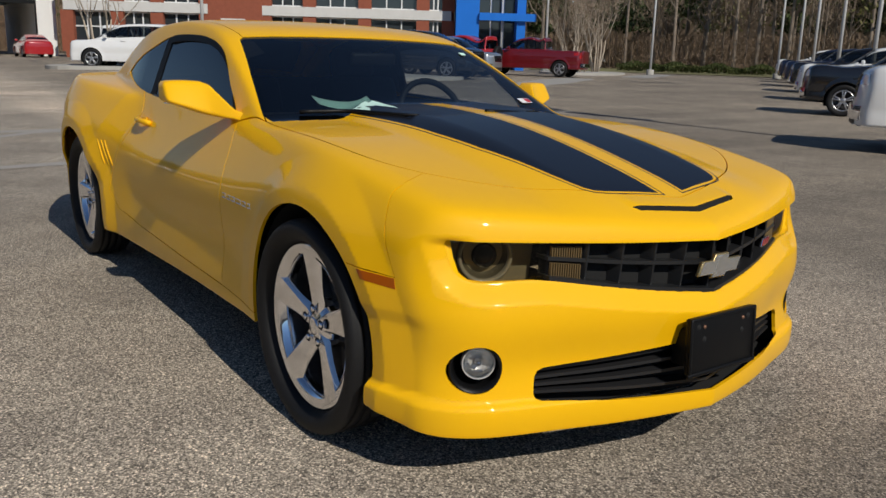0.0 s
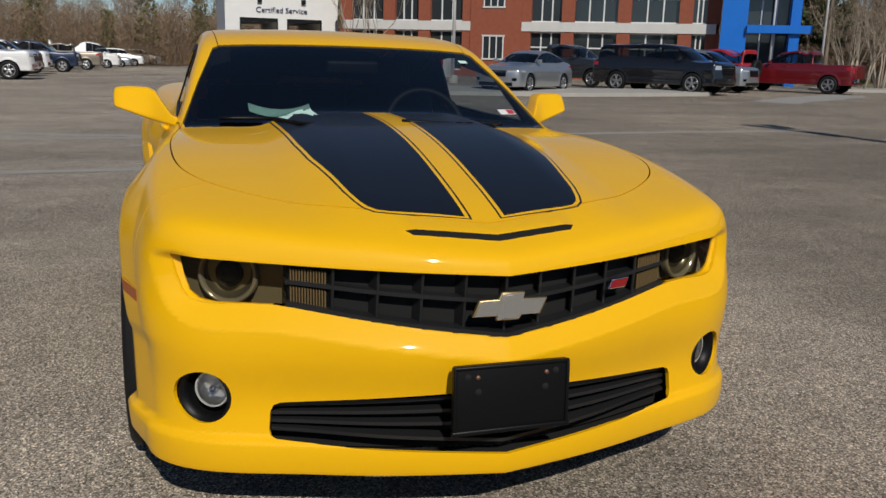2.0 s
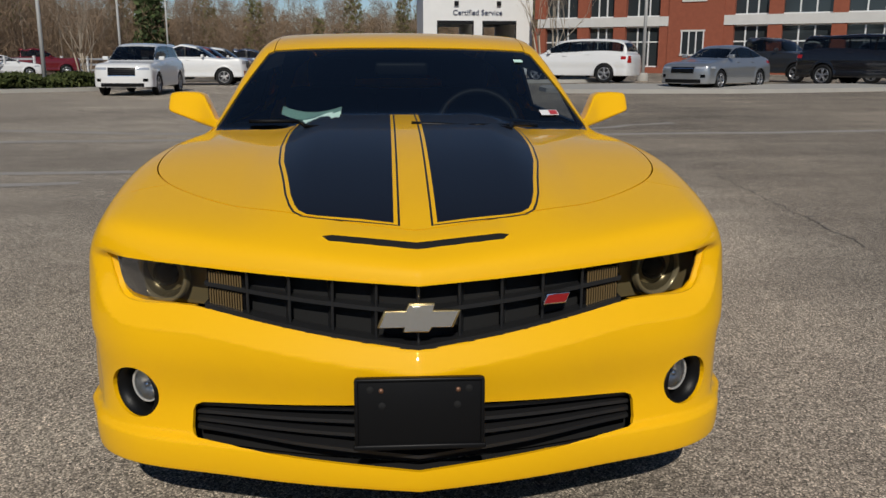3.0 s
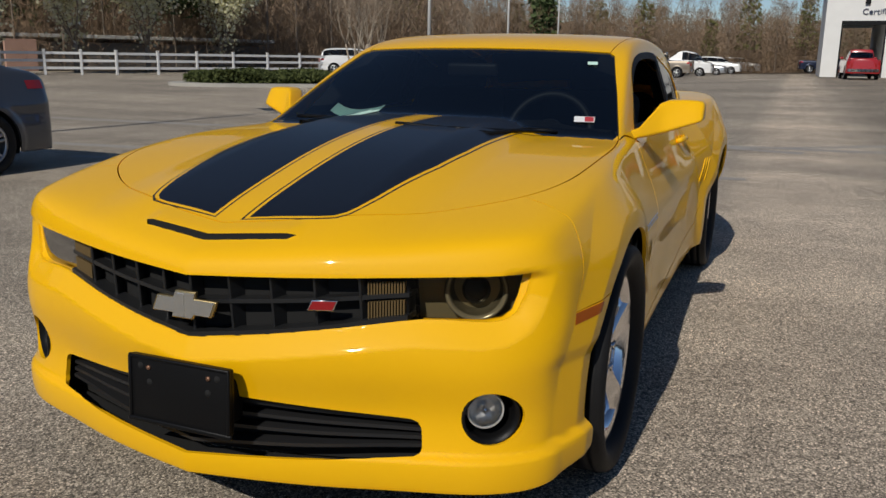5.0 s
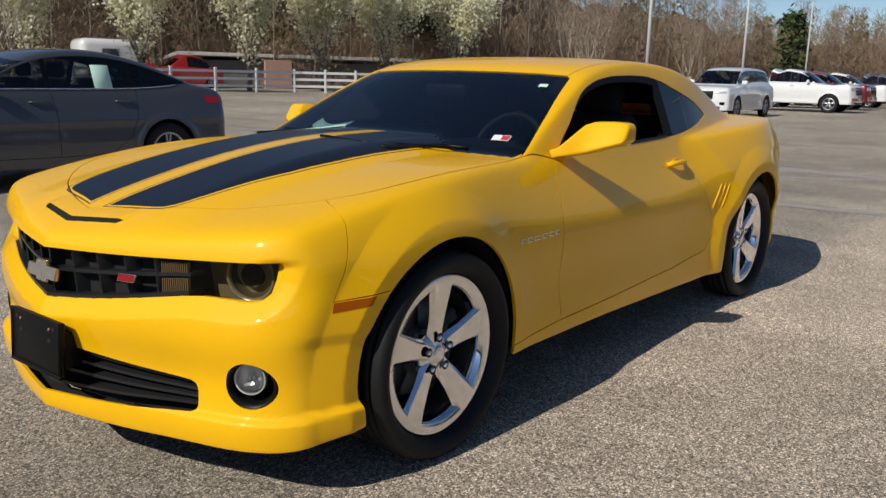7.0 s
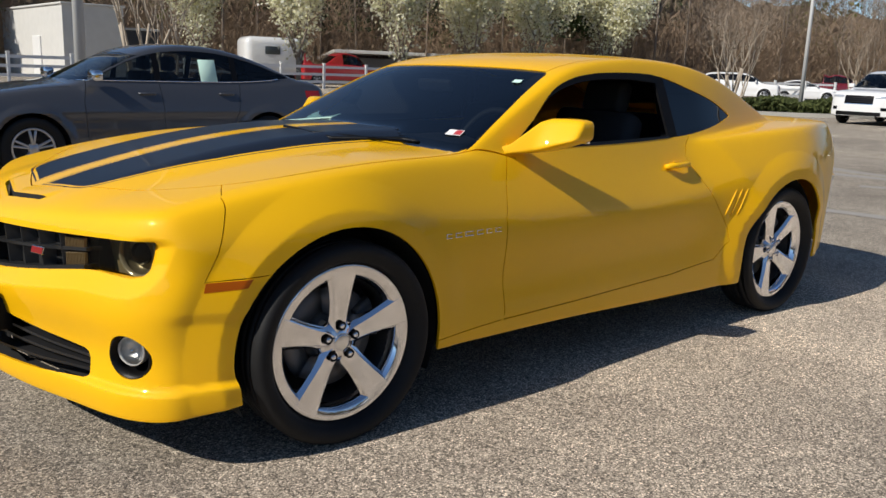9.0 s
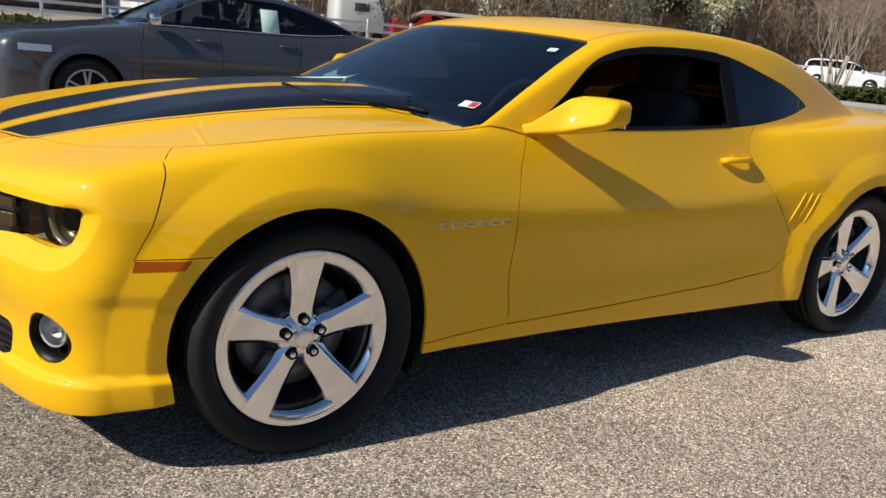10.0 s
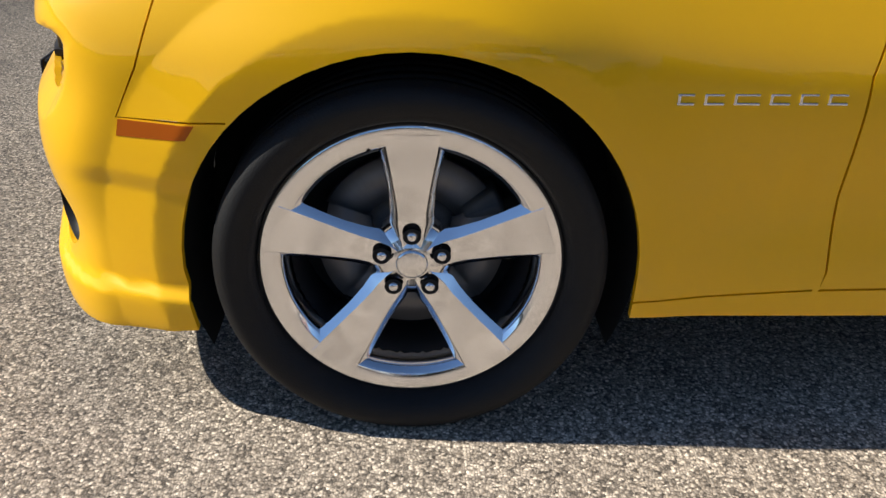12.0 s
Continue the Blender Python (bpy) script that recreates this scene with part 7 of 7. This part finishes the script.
# ---- the wood around the lot, and its dim depth ----
def wood():
    trunks = bmesh.new()
    twig, brush, green, bud = [], [], [], []
    random.seed(11)
    for row, (near, dens) in enumerate(((0, 2.3), (5, 2.2), (11, 2.4), (19, 2.8))):
        a = 96.0
        while a < 300:
            edge = float(np.interp(a, [96, 120, 138, 150, 176, 186, 196, 214, 232, 300], [80, 78, 92, 104, 98, 92, 84, 66, 60, 60]))
            r = edge + near + random.uniform(-1.5, 1.5)
            x, y = -1 + r * math.cos(radians(a)), r * math.sin(radians(a))
            tall = random.uniform(11, 18) * float(np.interp(a, [96, 168, 176, 190, 199, 208, 300], [1, 1, 0.50, 0.50, 0.62, 1, 1]))
            z = gz(x, y)
            lean = (random.uniform(-0.5, 0.5), random.uniform(-0.5, 0.5))
            rad = random.uniform(0.10, 0.22) * tall / 14 * (0.55 if a > 150 else 1.0)
            tube([(x, y, z - 0.2), (x + lean[0] * 0.4, y + lean[1] * 0.4, z + tall * 0.5), (x + lean[0], y + lean[1], z + tall * 0.95)], [rad, rad * 0.7, rad * 0.2], 5, trunks, cap=False)
            pine = random.random() < (0.24 if a < 140 or a > 215 else 0.05)
            n = 620
            zz = z + tall * (rng.uniform(0.30, 1.0, n) if not pine else rng.choice(rng.uniform(0.35, 1.0, 9), n) + rng.normal(0, 0.025, n))
            wide = tall * (0.27 if pine else 0.20) * (1.05 - (zz - z) / tall * (0.75 if pine else 0.5))
            ang, rr = rng.uniform(0, 2 * np.pi, n), np.sqrt(rng.uniform(0, 1, n))
            c = np.stack([x + lean[0] * 0.7 + wide * rr * np.cos(ang), y + lean[1] * 0.7 + wide * rr * np.sin(ang), zz], 1)
            if pine:
                green.append(np.repeat(c, 2, 0) + rng.normal(0, 0.25, (2 * n, 3)))
            else:
                twig.append(c)
                for k in range(5):
                    z0 = z + tall * random.uniform(0.3, 0.75)
                    t = random.uniform(0, 2 * math.pi)
                    g = tall * random.uniform(0.12, 0.22)
                    tube([(x, y, z0), (x + g * 0.5 * math.cos(t), y + g * 0.5 * math.sin(t), z0 + g * 0.6), (x + g * 0.8 * math.cos(t), y + g * 0.8 * math.sin(t), z0 + g * 1.3)], [rad * 0.4, rad * 0.28, 0.02], 4, trunks, cap=False)
                if random.random() < 0.12:
                    bud.append(c[::2])
            if row < 3:
                m = 1500 if a > 150 else 600
                h = rng.uniform(0, 1, m) ** 1.2 * (random.uniform(5.0, 7.2) if a > 150 else 3.6)
                ang, rr = rng.uniform(0, 2 * np.pi, m), np.sqrt(rng.uniform(0, 1, m)) * 2.3
                brush.append(np.stack([x + rr * np.cos(ang), y + rr * np.sin(ang), z + h], 1))
            a += math.degrees(dens * random.uniform(0.75, 1.3) / r)
    w = tagged(empty("woodland"), "leafless brown woodland with some pines around the lot", "trees", kind="stuff")
    part("trunks", trunks, BARK, w)["kind"] = "stuff"
    c = np.concatenate(twig)
    sheet("twigs", quads(c, 0.036, 1.0, rise=0.5), TWIG, w)["kind"] = "stuff"
    sheet("brush", quads(np.concatenate(brush), 0.028, 0.75, rise=0.4), TWIGRED, w)["kind"] = "stuff"
    sheet("needles", quads(np.concatenate(green), 0.32, 0.7), PINE, w)["kind"] = "stuff"
    sheet("young_leaves", quads(np.concatenate(bud) + 0.0, 0.30, 0.4), BUDS, w)["kind"] = "stuff"


wood()
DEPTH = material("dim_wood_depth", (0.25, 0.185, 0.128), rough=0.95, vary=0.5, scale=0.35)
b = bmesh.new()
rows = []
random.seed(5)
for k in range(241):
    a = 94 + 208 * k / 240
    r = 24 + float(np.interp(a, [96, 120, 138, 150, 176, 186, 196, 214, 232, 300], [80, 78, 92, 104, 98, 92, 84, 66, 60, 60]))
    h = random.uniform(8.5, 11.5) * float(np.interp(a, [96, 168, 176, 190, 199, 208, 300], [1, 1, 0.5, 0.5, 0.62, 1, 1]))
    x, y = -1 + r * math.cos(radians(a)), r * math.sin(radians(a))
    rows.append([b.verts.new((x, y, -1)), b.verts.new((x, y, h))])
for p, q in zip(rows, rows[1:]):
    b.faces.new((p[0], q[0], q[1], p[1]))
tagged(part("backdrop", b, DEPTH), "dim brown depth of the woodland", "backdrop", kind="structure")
# the open side behind the walk: an unseen wall added as low wood far off
b = bmesh.new()
rows = []
for k in range(121):
    a = -62 + 160 * k / 120
    r = 120
    h = random.uniform(7, 12)
    rows.append([b.verts.new((r * math.cos(radians(a)), r * math.sin(radians(a)), -1)), b.verts.new((r * math.cos(radians(a)), r * math.sin(radians(a)), h))])
for p, q in zip(rows, rows[1:]):
    b.faces.new((p[0], q[0], q[1], p[1]))
tagged(part("backdrop", b, DEPTH), "unseen backdrop of low wood added behind the walk", "backdrop", kind="structure")

# ---- beyond the fence: a pale workshop, a camper and a red van ----
GREYSIDING = material("blue_grey_siding", (0.30, 0.34, 0.40), rough=0.6, vary=0.12, scale=1.0)
SHEDWALL = material("weathered_shed_wall", (0.20, 0.19, 0.175), rough=0.85, vary=0.4, scale=0.8)
SALMON = material("salmon_wall", (0.44, 0.27, 0.21), rough=0.8, vary=0.2, scale=2)
workshop = tagged(empty("workshop_building"), "white windowless store building behind the fence", "building")
part("wall", add_box(bmesh.new(), (3.4, 13.0, 4.1), pose(-15.3, -53.9, 2.05), 0.0), BAND, workshop, smooth=False)
part("corner_trim", add_box(bmesh.new(), (0.12, 0.12, 4.1), pose(-13.64, -47.44, 2.05), 0.0), BAND, workshop, smooth=False)
part("roof", add_box(bmesh.new(), (3.6, 13.2, 0.12), pose(-15.3, -53.9, 4.16), 0.02, 1), BAND, workshop, smooth=False)
part("door", add_box(bmesh.new(), (0.1, 1.6, 2.4), pose(-13.56, -52.5, 1.2), 0.02, 1), MULLION, workshop, smooth=False)
shed = tagged(empty("low_shed"), "long low shed with a pale roof and salmon end wall", "building")
part("wall", add_box(bmesh.new(), (26.0, 6.0, 1.9), pose(-46.0, -46.5, 0.95, 0, 0, -22), 0.0), SHEDWALL, shed, smooth=False)
part("end_wall", add_box(bmesh.new(), (1.9, 0.3, 2.0), pose(-37.4, -44.0, 1.0, 0, 0, -22), 0.0), SALMON, shed, smooth=False)
part("roof", add_box(bmesh.new(), (27.0, 7.0, 0.25), pose(-46.0, -46.5, 2.05, 4, 0, -22), 0.03, 1), BAND, shed, smooth=False)
camper = tagged(empty("camper_trailer"), "white camper trailer behind the fence", "camper")
part("body", add_box(bmesh.new(), (3.9, 2.3, 2.4), pose(-26.6, -47.5, 1.75, 0, 0, -10), 0.45, 4), WHITE, camper)
part("window", add_box(bmesh.new(), (1.0, 0.06, 0.5), pose(-26.2, -46.38, 2.1, 0, 0, -10), 0.02, 1), TINT, camper)
for dx in (-0.5, 0.5):
    part("wheel", lathe([(0.0, 0.12), (0.2, 0.12), (0.33, 0.10), (0.34, -0.1), (0.0, -0.12)], 24), RUBBER, camper).matrix_basis = pose(-27.0 + dx, -46.5, 0.34, 0, 0, 170)
another(van, WHITE, RED, -31.0, -46.3, 170, "red van parked behind the fence", "van")

DARKBOX = material("dark_trailer_side", (0.035, 0.038, 0.045), rough=0.5, vary=0.2, scale=1.5)
trailer = tagged(empty("box_trailer"), "dark box trailer with a pale roof edge behind the fence", "trailer")
part("body", add_box(bmesh.new(), (2.7, 6.0, 2.4), pose(-18.6, -52.5, 1.75), 0.03, 1), DARKBOX, trailer, smooth=False)
part("roof_edge", add_box(bmesh.new(), (2.8, 6.1, 0.14), pose(-18.6, -52.5, 3.02), 0.03, 1), BAND, trailer, smooth=False)
for dx in (-1.2, 1.2):
    part("wheel", lathe([(0.0, 0.12), (0.2, 0.12), (0.33, 0.10), (0.34, -0.1), (0.0, -0.12)], 24), RUBBER, trailer).matrix_basis = pose(-18.6 + dx, -51.5, 0.34, 0, 0, 90)
